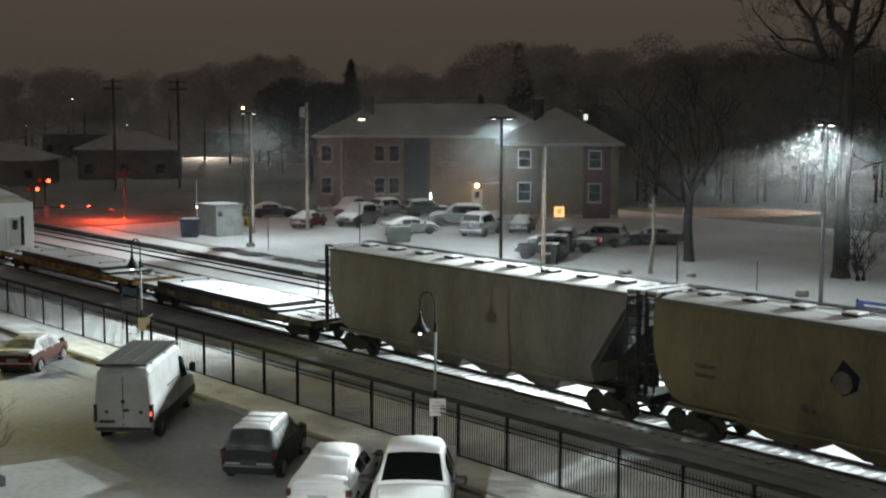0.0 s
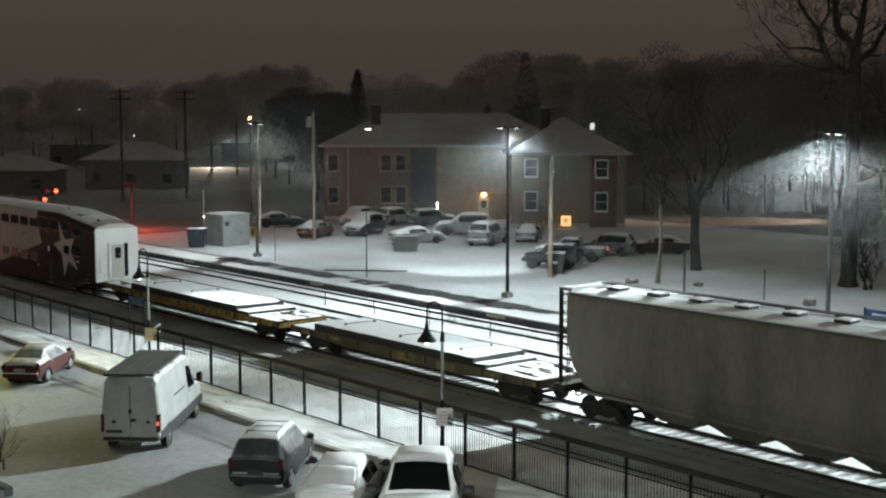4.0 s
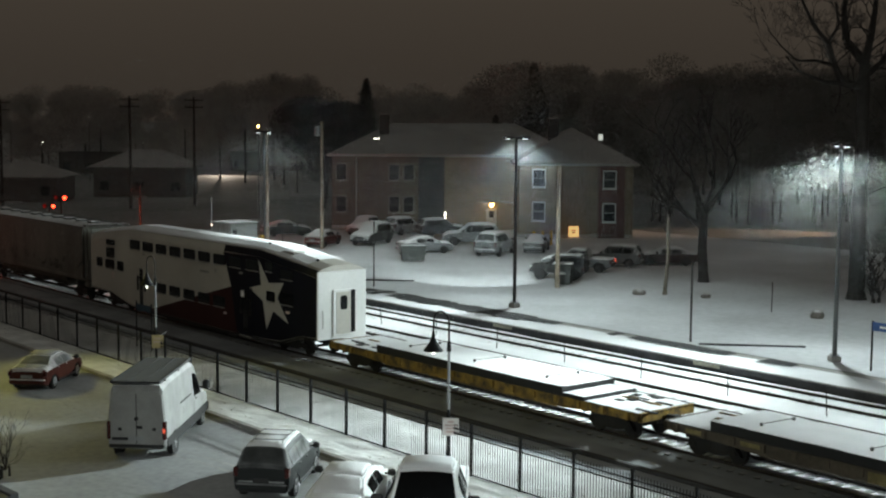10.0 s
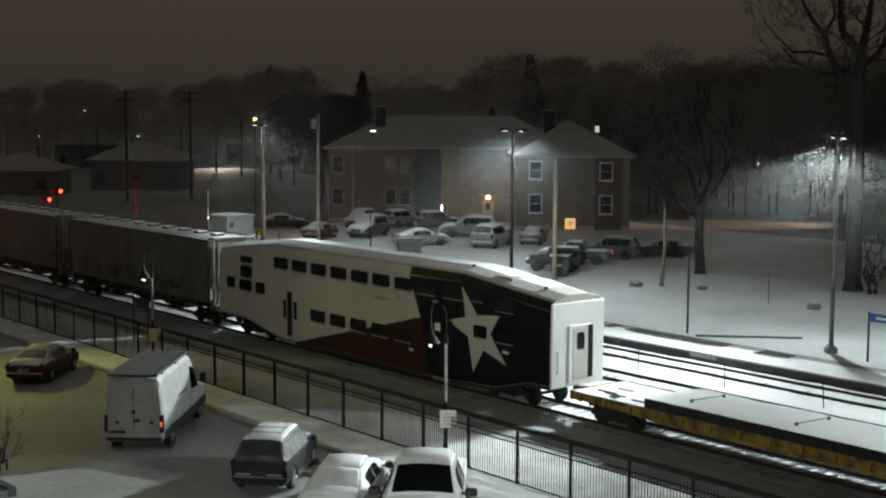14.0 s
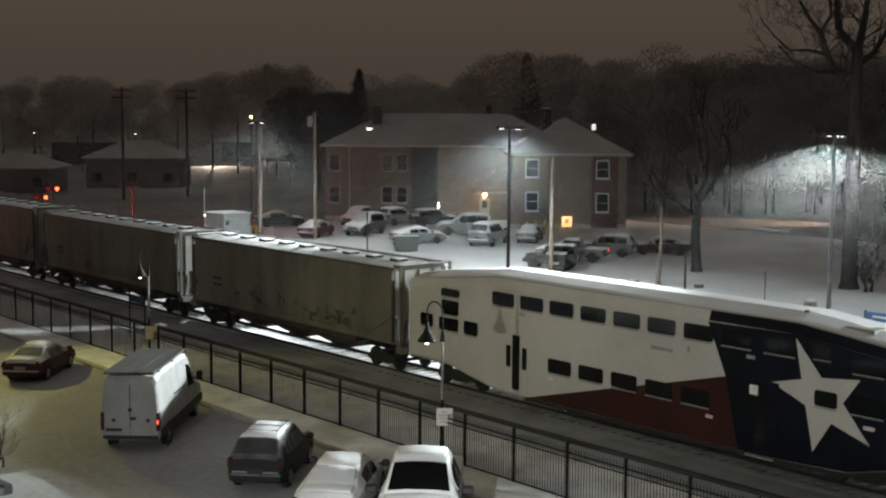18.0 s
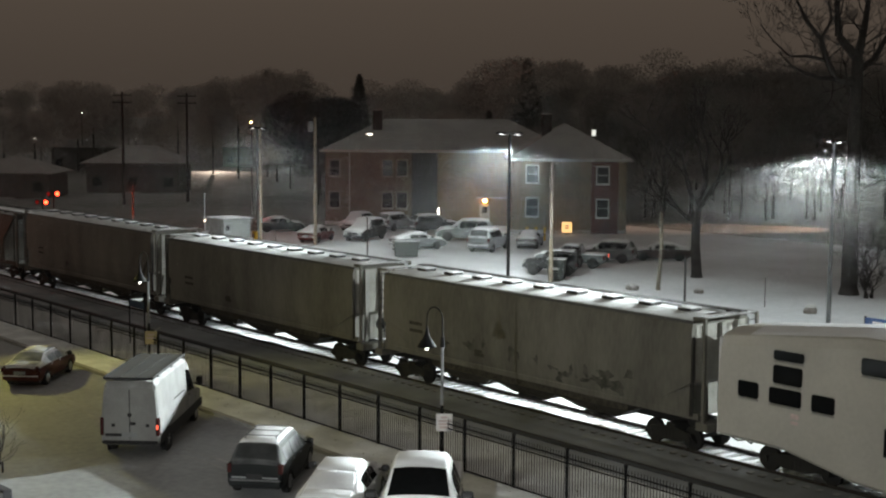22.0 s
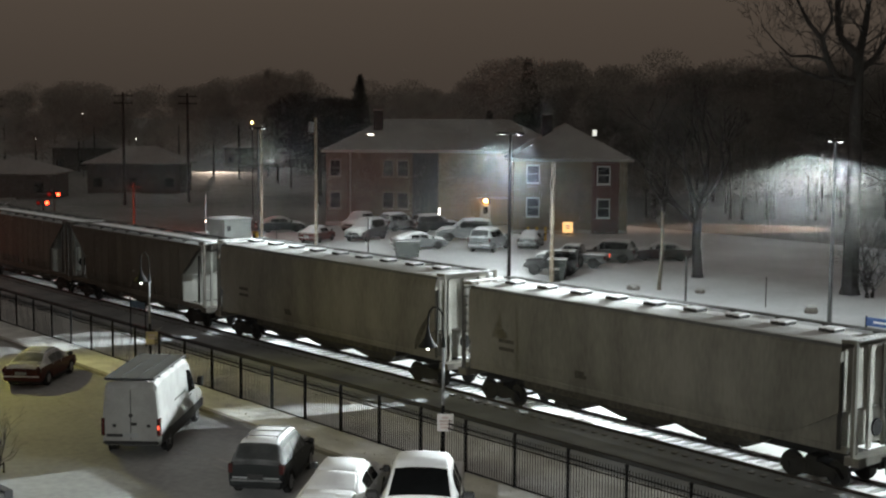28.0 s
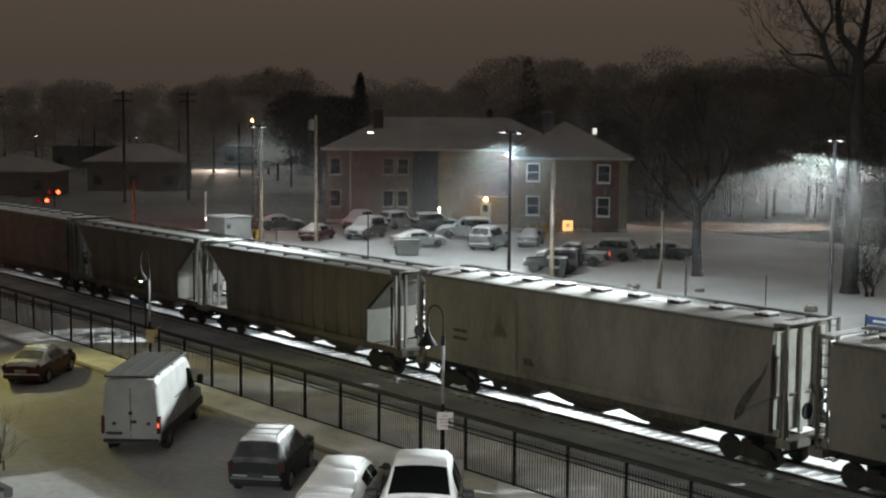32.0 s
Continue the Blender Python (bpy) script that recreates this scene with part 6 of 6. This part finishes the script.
dm = thing("dumpster", "dark green dumpster with snow on its lid", "dumpster", pose(-84.2, 65.6, 0.29, 0, 0, 58))
part("body", loft(bmesh.new(), [[(-a, -b, z), (a, -b, z), (a, b, z), (-a, b, z)] for a, b, z in ((0.88, 0.55, 0.1), (0.98, 0.68, 1.15))]), DUMP, dm)
part("lid", P([(-0.74, 1.15), (0.74, 1.15), (0.74, 1.28), (-0.74, 1.36)], "x", -1.02, 1.02), DUMP, dm)
for s in (-1, 1):
    part("lift_sleeve", B(*sorted((s * 0.96, s * 1.08)), -0.3, 0.3, 0.6, 0.8), DUMP, dm)
for x, y in ((-66.3, 65.0),):
    ct = thing("wheeled_bin", "dark wheeled bin beside a wooden pole", "bin", pose(x, y, 0.28, 0, 0, 40) @ Matrix.Scale(1.3, 4), group="wheeled bins")
    part("body", loft(bmesh.new(), [[(-a, -b, z), (a, -b, z), (a, b, z), (-a, b, z)] for a, b, z in ((0.38, 0.36, 0.05), (0.5, 0.48, 1.1))]), DUMP, ct)
    part("lid", B(-0.54, 0.54, -0.52, 0.52, 1.1, 1.18, bev=0.03), DUMP, ct)
    for s in (-1, 1):
        part("wheel", C((s * 0.36, 0.42, 0.1), (s * 0.44, 0.42, 0.1), 0.1, seg=10), RUBBER, ct)
    part("lettering_bar", B(-0.15, 0.15, -0.46, -0.44, 0.6, 0.72), SIGN_WHITE, ct, "pale illegible sticker")
for x, y, a, b in ((-59.4, 65.3, 0.48, 0.3), (-55.6, 67.5, 0.34, 0.26), (-45.9, 65.9, 0.42, 0.38)):
    rk = thing("boulder", "snow-capped stone standing at the lot's edge", "stone", pose(x, y, 0.26, 0, 0, 40), group="boulders")
    bm = bmesh.new()
    bmesh.ops.create_icosphere(bm, subdivisions=2, radius=1)
    for v in bm.verts:
        d = 1 + 0.18 * noise.noise(v.co * 1.7 + Vector((x, y, 0)))
        v.co = Vector((v.co.x * a * d, v.co.y * a * 0.8 * d, max(-0.1, v.co.z * b * d + b * 0.6)))
    part("stone", bm, LOT_STONE, rk)
for q in (0.0, 0.8, 1.6):
    x, y, z = away(8.2 + q, 121, 0.3)
    bo = thing("bollard", "faded yellow steel bollard by the wall", "bollard", pose(x, y, z), group="yellow bollards")
    part("post", C((0, 0, 0), (0, 0, 1.3), 0.11, seg=10), YELLOW_BOX, bo)
    part("cap", C((0, 0, 1.3), (0, 0, 1.36), 0.11, 0.05, seg=10), YELLOW_BOX, bo)

pe = thing("planter", "low dark planter edge at the lot's corner", "planter", pose(-42.6, 15.2, -0.31, 0, 0, 4))
part("wall", B(-2.5, 2.6, -0.15, 0.15, 0, 0.32, bev=0.03), DARK_FACE, pe)
part("soil", B(-2.5, 2.6, -1.6, -0.152, 0, 0.24), SLUSH, pe)

# ---- the building beside the camera: unseen wall and lamps added for fill light ----
setting("wall_near", B(-75, 40, -14, -1.2, -0.5, 15.0), BRICK_TAN, "unseen brick wall of the building behind the camera", "wall")
for x in (-52.0, -20.0, -9.0):
    wp = thing("wall_lamp", "unseen lamp body added for the fill light", "lamp", pose(x, -1.2, 7.6), group="wall lamps")
    part("housing", P([(0.0, -0.2), (0.3, -0.2), (0.3, 0.0), (0.0, 0.2)], "x", -0.25, 0.25), BLACK, wp)
    part("lens", B(-0.2, 0.2, 0.05, 0.27, -0.22, -0.203), LAMP_LENS, wp)
lp = thing("lot_light_pole", "steel pole with a warm lamp beside the lot", "light pole", pose(-71.0, 22.0, -0.31))
part("shaft", C((0, 0, 0), (0, 0, 9.4), 0.09, 0.07, seg=10), POLE_DARK, lp)
part("base", C((0, 0, 0), (0, 0, 0.5), 0.25, seg=12), CONCRETE, lp)
part("head", B(-0.2, 0.35, -0.16, 0.16, 9.4, 9.56, bev=0.02), POLE_DARK, lp)
part("lens", B(-0.1, 0.3, -0.12, 0.12, 9.37, 9.396), glow("sodium_lens", (1.0, 0.8, 0.4), 20), lp)


# ---- trees ----
def limbs(bm, p, d, length, r, depth, rnd, spread, thin, up=0.15, seg=6):
    """A limb that tapers, bends and forks."""
    q, n, r = Vector(p), 3, r if thin else max(r, 0.012)
    d = Vector(d).normalized()
    for i in range(n):
        bend = Vector((rnd.gauss(0, 1), rnd.gauss(0, 1), rnd.gauss(0, 0.7))) * 0.16
        d = (d + bend + Vector((0, 0, up * 0.3))).normalized()
        e = q + d * (length / n)
        ra, rb = r * (1 - 0.35 * i / n), r * (1 - 0.35 * (i + 1) / n)
        cyl(bm, q, e, ra, rb, seg if r > 0.03 else 4 if r > 0.012 else 3, caps=False)
        q = e
    if depth <= 0 or r < thin:
        return
    k = 2 if rnd.random() < 0.55 else 3
    for j in range(k):
        axis = Vector((rnd.gauss(0, 1), rnd.gauss(0, 1), rnd.gauss(0, 0.5))).normalized()
        nd = (d + axis * spread * rnd.uniform(0.6, 1.25) + Vector((0, 0, up))).normalized()
        limbs(bm, q, nd, length * rnd.uniform(0.66, 0.88), r * rnd.uniform(0.5, 0.68), depth - 1, rnd, spread, thin, up, seg)


def bare_tree(x, y, z, h, r, seed, label, depth=6, spread=0.75, mat=BARK, stems=1, fork=0.3, name="bare_tree", lean=(0, 0), heads=(), thin=0.006, crown_mat=None):
    rnd = random.Random(seed)
    t = thing(name, label, "tree", pose(x, y, z), group="bare trees")
    trunk, crown = bmesh.new(), bmesh.new()
    for s in range(stems):
        off = Vector((rnd.uniform(-0.3, 0.3), rnd.uniform(-0.3, 0.3), 0)) * (stems > 1)
        tip = off + Vector((lean[0] * h * fork + rnd.uniform(-0.3, 0.3), lean[1] * h * fork + rnd.uniform(-0.3, 0.3), h * fork))
        mid = off.lerp(tip, 0.5) + Vector((rnd.uniform(-0.1, 0.1), rnd.uniform(-0.1, 0.1), 0))
        cyl(trunk, off - Vector((0, 0, 0.2)), off + Vector((0, 0, 0.35)), r * 1.45, r * 1.05, 10, caps=False)
        cyl(trunk, off + Vector((0, 0, 0.35)), mid, r * 1.05, r * 0.92, 10, caps=False)
        cyl(trunk, mid, tip, r * 0.92, r * 0.8, 10, caps=False)
        n = 0 if heads else 3 if stems == 1 else 2
        for j in range(n):
            a = 2 * math.pi * (j + rnd.random() * 0.6) / n
            d = Vector((math.cos(a) * 0.55, math.sin(a) * 0.55, 1.0))
            limbs(crown, tip, d, h * 0.24, r * 0.62, depth, rnd, spread, 0.006)
        for q, dl, dz, ln, rr in heads:
            limbs(crown, off.lerp(tip, q), RT * dl + FW * rnd.uniform(-0.2, 0.2) + Vector((0, 0, dz)), ln, rr, depth, rnd, spread, thin, 0.08)
        for j in range(2):
            a = rnd.random() * 6.28
            limbs(crown, off.lerp(tip, 0.8), Vector((math.cos(a), math.sin(a), 0.45)), h * 0.18, r * 0.4, depth - 2, rnd, spread, 0.006)
    part("trunk", trunk, mat, t)
    part("crown", crown, crown_mat or mat, t, "leafless spreading branches")
    return t


def great_tree(x, y, z, label, forks, seed):
    """A tall tree whose main limbs follow given bends: (offset to the side, depth, height, radius) from the trunk's foot."""
    rnd = random.Random(seed)
    t = thing("bare_tree", label, "tree", pose(x, y, z), group="bare trees")
    trunk, crown = bmesh.new(), bmesh.new()
    for a, b, ra, rb in ((-0.2, 0.6, 0.8, 0.55), (0.6, 7.0, 0.55, 0.46), (7.0, 13.6, 0.46, 0.40), (13.6, 15.5, 0.40, 0.34)):
        cyl(trunk, (0, 0, a), (0, 0, b), ra, rb, 12, caps=False)
    for limb in forks:
        pts = [(RT * a + FW * d + Vector((0, 0, h)), r) for a, d, h, r in limb]
        for (p, r), (q, r2) in zip(pts, pts[1:]):
            cyl(crown, p, q, r, r2, 8, caps=False)
            n = max(2, int((q - p).length / 0.5))
            for i in range(n):
                f = (i + rnd.random()) / n
                side = Vector((rnd.gauss(0, 1), rnd.gauss(0, 1), rnd.gauss(0.4, 0.7)))
                d = (q - p).normalized() * 0.7 + side.normalized()
                limbs(crown, p.lerp(q, f), d, rnd.uniform(0.7, 1.5), max(0.014, r2 * 0.32), 4, rnd, 0.75, 0.0, 0.1)
    part("trunk", trunk, BARK, t)
    part("crown", crown, BARK, t, "leafless crooked limbs against the sky")
    return t


great_tree(-49.3, 74.9, 0.25, "great bare tree with crooked dark limbs over the lot", [
    [(0, 0, 15.3, 0.33), (-1.2, 0.2, 16.7, 0.24), (-1.35, 0.3, 18.6, 0.18), (-1.0, 0.5, 20.5, 0.12), (-1.6, 0.6, 22.5, 0.07)],
    [(0, 0, 15.3, 0.30), (0.5, 0.4, 17.3, 0.22), (0.75, 0.6, 19.0, 0.16), (0.6, 0.4, 21.5, 0.09)],
    [(0, 0, 13.7, 0.30), (-1.5, -0.4, 14.0, 0.24), (-2.1, -0.6, 15.1, 0.20), (-2.6, -0.7, 16.5, 0.16), (-3.5, -0.8, 17.5, 0.12), (-4.2, -0.8, 18.8, 0.08), (-4.6, -0.6, 20.3, 0.05)],
    [(-1.5, -0.4, 14.0, 0.17), (-2.6, -0.9, 14.0, 0.13), (-3.6, -1.2, 14.3, 0.10), (-4.5, -1.3, 14.7, 0.07), (-5.4, -1.3, 15.6, 0.04)],
    [(-2.1, -0.6, 15.1, 0.13), (-3.2, -0.2, 15.4, 0.10), (-4.3, 0.1, 15.4, 0.07), (-5.3, 0.2, 16.3, 0.05), (-6.2, 0.3, 17.4, 0.03)],
    [(-2.6, -0.7, 16.5, 0.11), (-2.0, -0.9, 17.6, 0.08), (-2.3, -1.0, 19.0, 0.05)],
    [(0, 0, 14.4, 0.24), (1.3, 0.5, 15.4, 0.18), (2.2, 0.7, 17.0, 0.13), (2.6, 0.8, 19.5, 0.07)]], 12)
bare_tree(-44.6, 81.5, 0.25, 21.0, 0.42, 23, "bare tree standing behind the snowy lot", depth=6, spread=0.7, fork=0.35)
bare_tree(-58.3, 66.6, 0.25, 8.5, 0.13, 5, "slim pale-barked tree in the snow", depth=3, spread=0.45, mat=BIRCH, crown_mat=BARK_SNOW, fork=0.62, lean=(-0.02, -0.03))
bare_tree(-61.2, 74.0, 0.25, 11.5, 0.36, 8, "bare tree with a thick dark trunk", depth=5, spread=0.7, mat=BARK_SNOW, fork=0.42)
bare_tree(-47.6, 74.4, 0.25, 4.2, 0.07, 41, "tangled bare bush beside a tree", depth=5, spread=0.9, mat=BARK_SNOW, stems=4, fork=0.15, name="bush")
bare_tree(-50.6, 78.8, 0.25, 5.0, 0.08, 43, "tangled bare bush beside a tree", depth=5, spread=0.9, mat=BARK_SNOW, stems=4, fork=0.15, name="bush")
bare_tree(-43.3, 16.3, -0.31, 2.5, 0.03, 47, "small bare shrub at the lot's edge", depth=5, spread=0.6, mat=BARK, stems=4, fork=0.25, name="shrub")


def twig_cloud(rnd, lumps, count, size, flat=1.0):
    """A crown of many thin twigs filling overlapping lumps."""
    verts, faces = [], []
    for i in range(count):
        cx, cy, cz, rx, rz = lumps[rnd.randrange(len(lumps))]
        u = Vector((rnd.gauss(0, 1), rnd.gauss(0, 1), rnd.gauss(0, 1))).normalized() * (rnd.random() ** 0.4)
        c = Vector((cx + u.x * rx, cy + u.y * rx, cz + u.z * rz))
        d = (u + Vector((rnd.gauss(0, 0.5), rnd.gauss(0, 0.5), rnd.gauss(0.4, 0.5)))).normalized() * size * rnd.uniform(0.5, 1.4)
        w = d.cross(Vector((rnd.gauss(0, 1), rnd.gauss(0, 1), rnd.gauss(0, 1)))).normalized() * size * 0.13
        k = len(verts)
        verts += [c - w, c + w, c + d]
        faces.append((k, k + 1, k + 2))
    me = bpy.data.meshes.new("crown")
    me.from_pydata([tuple(v) for v in verts], [], faces)
    return me


def far_tree(h, seed, conifer=False, mat=TWIG):
    rnd = random.Random(seed)
    t = thing("far_tree", "dark tree standing in the distant tree line" if not conifer else "dark conifer standing over the roofs", "tree", group="distant trees")
    part("trunk", C((0, 0, -0.2), (0, 0, h * 0.55), h * 0.011, h * 0.006, seg=7), BARK, t)
    if conifer:
        lumps = [(rnd.uniform(-0.2, 0.2), rnd.uniform(-0.2, 0.2), h * (0.12 + 0.86 * f), h * 0.2 * (1.04 - f) ** 0.8 + 0.1, h * 0.06) for f in np.linspace(0, 1, 13)]
        me = twig_cloud(rnd, lumps, 15000, h * 0.022)
    else:
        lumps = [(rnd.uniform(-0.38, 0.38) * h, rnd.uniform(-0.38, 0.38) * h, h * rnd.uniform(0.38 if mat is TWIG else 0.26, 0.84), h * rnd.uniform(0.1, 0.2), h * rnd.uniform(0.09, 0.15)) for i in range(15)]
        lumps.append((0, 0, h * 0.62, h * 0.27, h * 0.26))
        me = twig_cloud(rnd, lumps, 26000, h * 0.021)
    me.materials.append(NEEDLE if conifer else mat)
    crown = new("crown", me)
    crown.parent = t
    return t


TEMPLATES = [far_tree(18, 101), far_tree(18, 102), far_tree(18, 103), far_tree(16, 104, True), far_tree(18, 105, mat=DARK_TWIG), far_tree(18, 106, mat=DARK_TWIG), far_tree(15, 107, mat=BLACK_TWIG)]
for k, (lat, d) in enumerate(((-62, 240), (8, 205), (30, 215), (-10.6, 178), (38.0, 150), (29.0, 152), (-15.0, 166))):
    x, y, z = away(lat, d, 0.3)
    TEMPLATES[k].matrix_basis = pose(x, y, z, 0, 0, k * 70)
rnd_t = random.Random(77)
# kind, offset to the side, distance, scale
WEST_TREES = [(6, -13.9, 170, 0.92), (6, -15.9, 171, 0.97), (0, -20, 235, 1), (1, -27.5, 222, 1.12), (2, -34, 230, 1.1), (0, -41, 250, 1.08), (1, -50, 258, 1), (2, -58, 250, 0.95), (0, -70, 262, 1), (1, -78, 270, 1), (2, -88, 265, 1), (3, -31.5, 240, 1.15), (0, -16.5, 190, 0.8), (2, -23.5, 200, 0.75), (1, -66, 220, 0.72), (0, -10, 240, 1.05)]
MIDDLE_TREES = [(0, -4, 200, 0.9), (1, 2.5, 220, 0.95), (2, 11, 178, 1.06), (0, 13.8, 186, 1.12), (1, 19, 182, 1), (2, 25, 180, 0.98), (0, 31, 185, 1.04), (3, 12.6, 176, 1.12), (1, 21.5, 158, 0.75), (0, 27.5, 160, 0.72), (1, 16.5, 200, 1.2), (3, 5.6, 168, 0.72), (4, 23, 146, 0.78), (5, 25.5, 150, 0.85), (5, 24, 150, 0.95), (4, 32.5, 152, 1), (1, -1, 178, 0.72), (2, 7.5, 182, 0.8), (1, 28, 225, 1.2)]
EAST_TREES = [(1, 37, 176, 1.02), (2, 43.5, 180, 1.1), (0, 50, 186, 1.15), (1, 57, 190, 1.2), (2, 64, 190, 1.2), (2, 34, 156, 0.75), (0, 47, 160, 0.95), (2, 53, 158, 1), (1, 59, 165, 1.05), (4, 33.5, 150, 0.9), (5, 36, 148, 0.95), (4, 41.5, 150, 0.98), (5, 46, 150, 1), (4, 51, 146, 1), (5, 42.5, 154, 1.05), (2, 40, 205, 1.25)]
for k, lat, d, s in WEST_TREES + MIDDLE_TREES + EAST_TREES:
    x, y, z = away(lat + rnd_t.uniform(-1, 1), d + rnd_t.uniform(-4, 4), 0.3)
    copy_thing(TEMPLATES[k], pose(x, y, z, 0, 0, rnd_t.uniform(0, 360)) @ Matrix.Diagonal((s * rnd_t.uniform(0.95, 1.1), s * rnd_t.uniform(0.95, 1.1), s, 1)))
# a low hedge line that closes the distance
rnd_h = random.Random(5)
hl = [(rnd_h.uniform(-150, 150), rnd_h.uniform(-6, 6), rnd_h.uniform(1.5, 6.5), rnd_h.uniform(3, 6), rnd_h.uniform(1.5, 3.2)) for i in range(150)]
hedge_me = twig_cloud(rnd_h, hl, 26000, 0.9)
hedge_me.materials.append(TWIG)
hedge = tagged(new("distant_woods", hedge_me), "dark band of distant woods beyond the houses", "woods", kind="stuff")
hedge.matrix_basis = pose(*away(0, 300, 0.3), 0, 0, VIEW)

# dry grass poking through the snow of the verge
rnd_g = random.Random(19)
gv, gf = [], []
for i in range(5000):
    x, y = rnd_g.uniform(-75, 2), rnd_g.uniform(26.7, 32.0)
    if noise.noise(Vector((x * 0.5, y * 0.9, 7.0))) + 0.25 * noise.noise(Vector((x * 2, y * 2, 1.0))) + (0.25 if y > 31.2 else 0) < 0.12:
        continue
    z, h, a = -0.24, rnd_g.uniform(0.06, 0.13), rnd_g.uniform(0, 6.28)
    k, w = len(gv), rnd_g.uniform(0.012, 0.03)
    gv += [(x - w * math.cos(a), y - w * math.sin(a), z), (x + w * math.cos(a), y + w * math.sin(a), z), (x + rnd_g.uniform(-0.08, 0.08), y + rnd_g.uniform(-0.08, 0.08), z + h)]
    gf.append((k, k + 1, k + 2))
grass_me = bpy.data.meshes.new("dry_grass")
grass_me.from_pydata(gv, [], gf)
grass_me.materials.append(material("dry_grass", (0.19, 0.17, 0.12), 0.9, scale=2, fine=12, vary=0.4, bump=0.0))
tagged(new("dry_grass", grass_me), "dry grass poking through the verge's snow", "grass", kind="stuff")

# ---- falling snow; under the lamps its density is shaped like their light ----
FLAKE = material("snowflake", (0.85, 0.86, 0.88), 0.8, scale=1, fine=5, vary=0.05, bump=0.0)
DRIFTS = []


def falling_snow(lo, hi, way, density, flake, seed, label, tent=None):
    """Flakes (thin slivers) that drift through the box from lo to hi (offset, distance, height) during the whole clip."""
    rng = np.random.default_rng(seed)
    lo, hi, v = np.array(lo, float), np.array(hi, float), np.array(way, float)
    T = 32.0
    a, b = lo - np.maximum(v * T, 0), hi - np.minimum(v * T, 0)
    n = int(density * np.prod(b - a))
    p = a + rng.random((n, 3)) * (b - a)
    near, far = np.full(n, 0.0), np.full(n, T)
    for k in range(3):
        if abs(v[k]) > 1e-6:
            t0, t1 = (lo[k] - p[:, k]) / v[k], (hi[k] - p[:, k]) / v[k]
            near, far = np.maximum(near, np.minimum(t0, t1)), np.minimum(far, np.maximum(t0, t1))
    p = p[near < far]
    # tent thins the flakes to a lamp's cone of light and its falloff
    if tent is not None:
        d = p + v * 16.0 - np.array(tent[:3])
        r = np.linalg.norm(d, axis=1) + 1e-6
        steep = np.clip((-d[:, 2] / r - 0.26) / 0.16, 0, 1)
        p = p[rng.random(len(p)) < steep * np.exp(-(r / tent[3]) ** 2) * np.clip(r / tent[4], 0.3, 1) * (0.6 + 1.2 * np.exp(-r / 2.0)) * np.clip((p[:, 2] - 2.8) / 4.0, 0, 1)]
    else:
        p = p[rng.random(len(p)) < np.clip((b[2] - p[:, 2]) / 7.0, 0, 1)]
    n = len(p)
    d = v / np.linalg.norm(v) + rng.normal(0, 0.4, (n, 3))
    d = d / np.linalg.norm(d, axis=1)[:, None] * (flake * rng.uniform(0.5, 1.4, n))[:, None]
    w = np.cross(d, rng.normal(0, 1, (n, 3)))
    w = w / np.linalg.norm(w, axis=1)[:, None] * (flake * rng.uniform(0.25, 0.5, n))[:, None]
    co = np.empty((n, 3, 3))
    co[:, 0], co[:, 1], co[:, 2] = p + d * 0.5, p - d * 0.5 + w * 0.5, p - d * 0.5 - w * 0.5
    me = bpy.data.meshes.new("falling_snow")
    me.vertices.add(n * 3)
    me.vertices.foreach_set("co", co.astype(np.float32).ravel())
    me.loops.add(n * 3)
    me.loops.foreach_set("vertex_index", np.arange(n * 3, dtype=np.int32))
    me.polygons.add(n)
    me.polygons.foreach_set("loop_start", np.arange(0, n * 3, 3, dtype=np.int32))
    me.update(calc_edges=True)
    me.materials.append(FLAKE)
    ob = tagged(new("falling_snow", me), label, "snowfall", kind="stuff")
    world_way = FW * way[1] + RT * way[0] + Vector((0, 0, way[2]))
    DRIFTS.append((ob, tuple(world_way)))


for k, (x, y, z) in enumerate(POLES[:3]):
    lat, dep = RT.x * x + RT.y * y, FW.x * x + FW.y * y
    reach, n, core = ((5.5, 110, 2.0), (3.6, 130, 1.2), (6.2, 170, 2.0))[k]
    falling_snow((lat - reach * 1.6, dep - reach, 0.3), (lat + reach * 1.6, dep + reach, POLE_H + 0.2), (-0.05, 0.01, -0.02), n, 0.029, 60 + k, "snowflakes massed in the shape of a lamp's light", (lat, dep, POLE_H + 0.3, reach, core))
# thin snowfall over the tracks and the far lot
falling_snow((-40, 74, 0.5), (32, 118, 14.0), (-0.12, 0.03, -0.08), 13.0, 0.030, 90, "fine snow drifting over tracks and lot")


# ---- what moves ----
def motions():
    """The train rolls along its track and its wheelsets turn with it; the snow drifts down."""
    steps = [32.0 * i / 64 for i in range(65)]
    spin = [32.0 * i / 256 for i in range(257)]
    for car, u, wheels in ROLLING:
        walk(car, [(t, pose(speed_place(t) + u, TRACKS[0], 0)) for t in steps])
        for w, x, r in wheels:
            walk(w, [(t, pose(x, 0, r) @ Matrix.Rotation((speed_place(t) - speed_place(0)) / r, 4, "Y")) for t in spin])
    for snow, way in DRIFTS:
        walk(snow, [(t, pose(way[0] * t, way[1] * t, way[2] * t, 0, 0, VIEW)) for t in (0.0, 16.0, 32.0)])


motions()
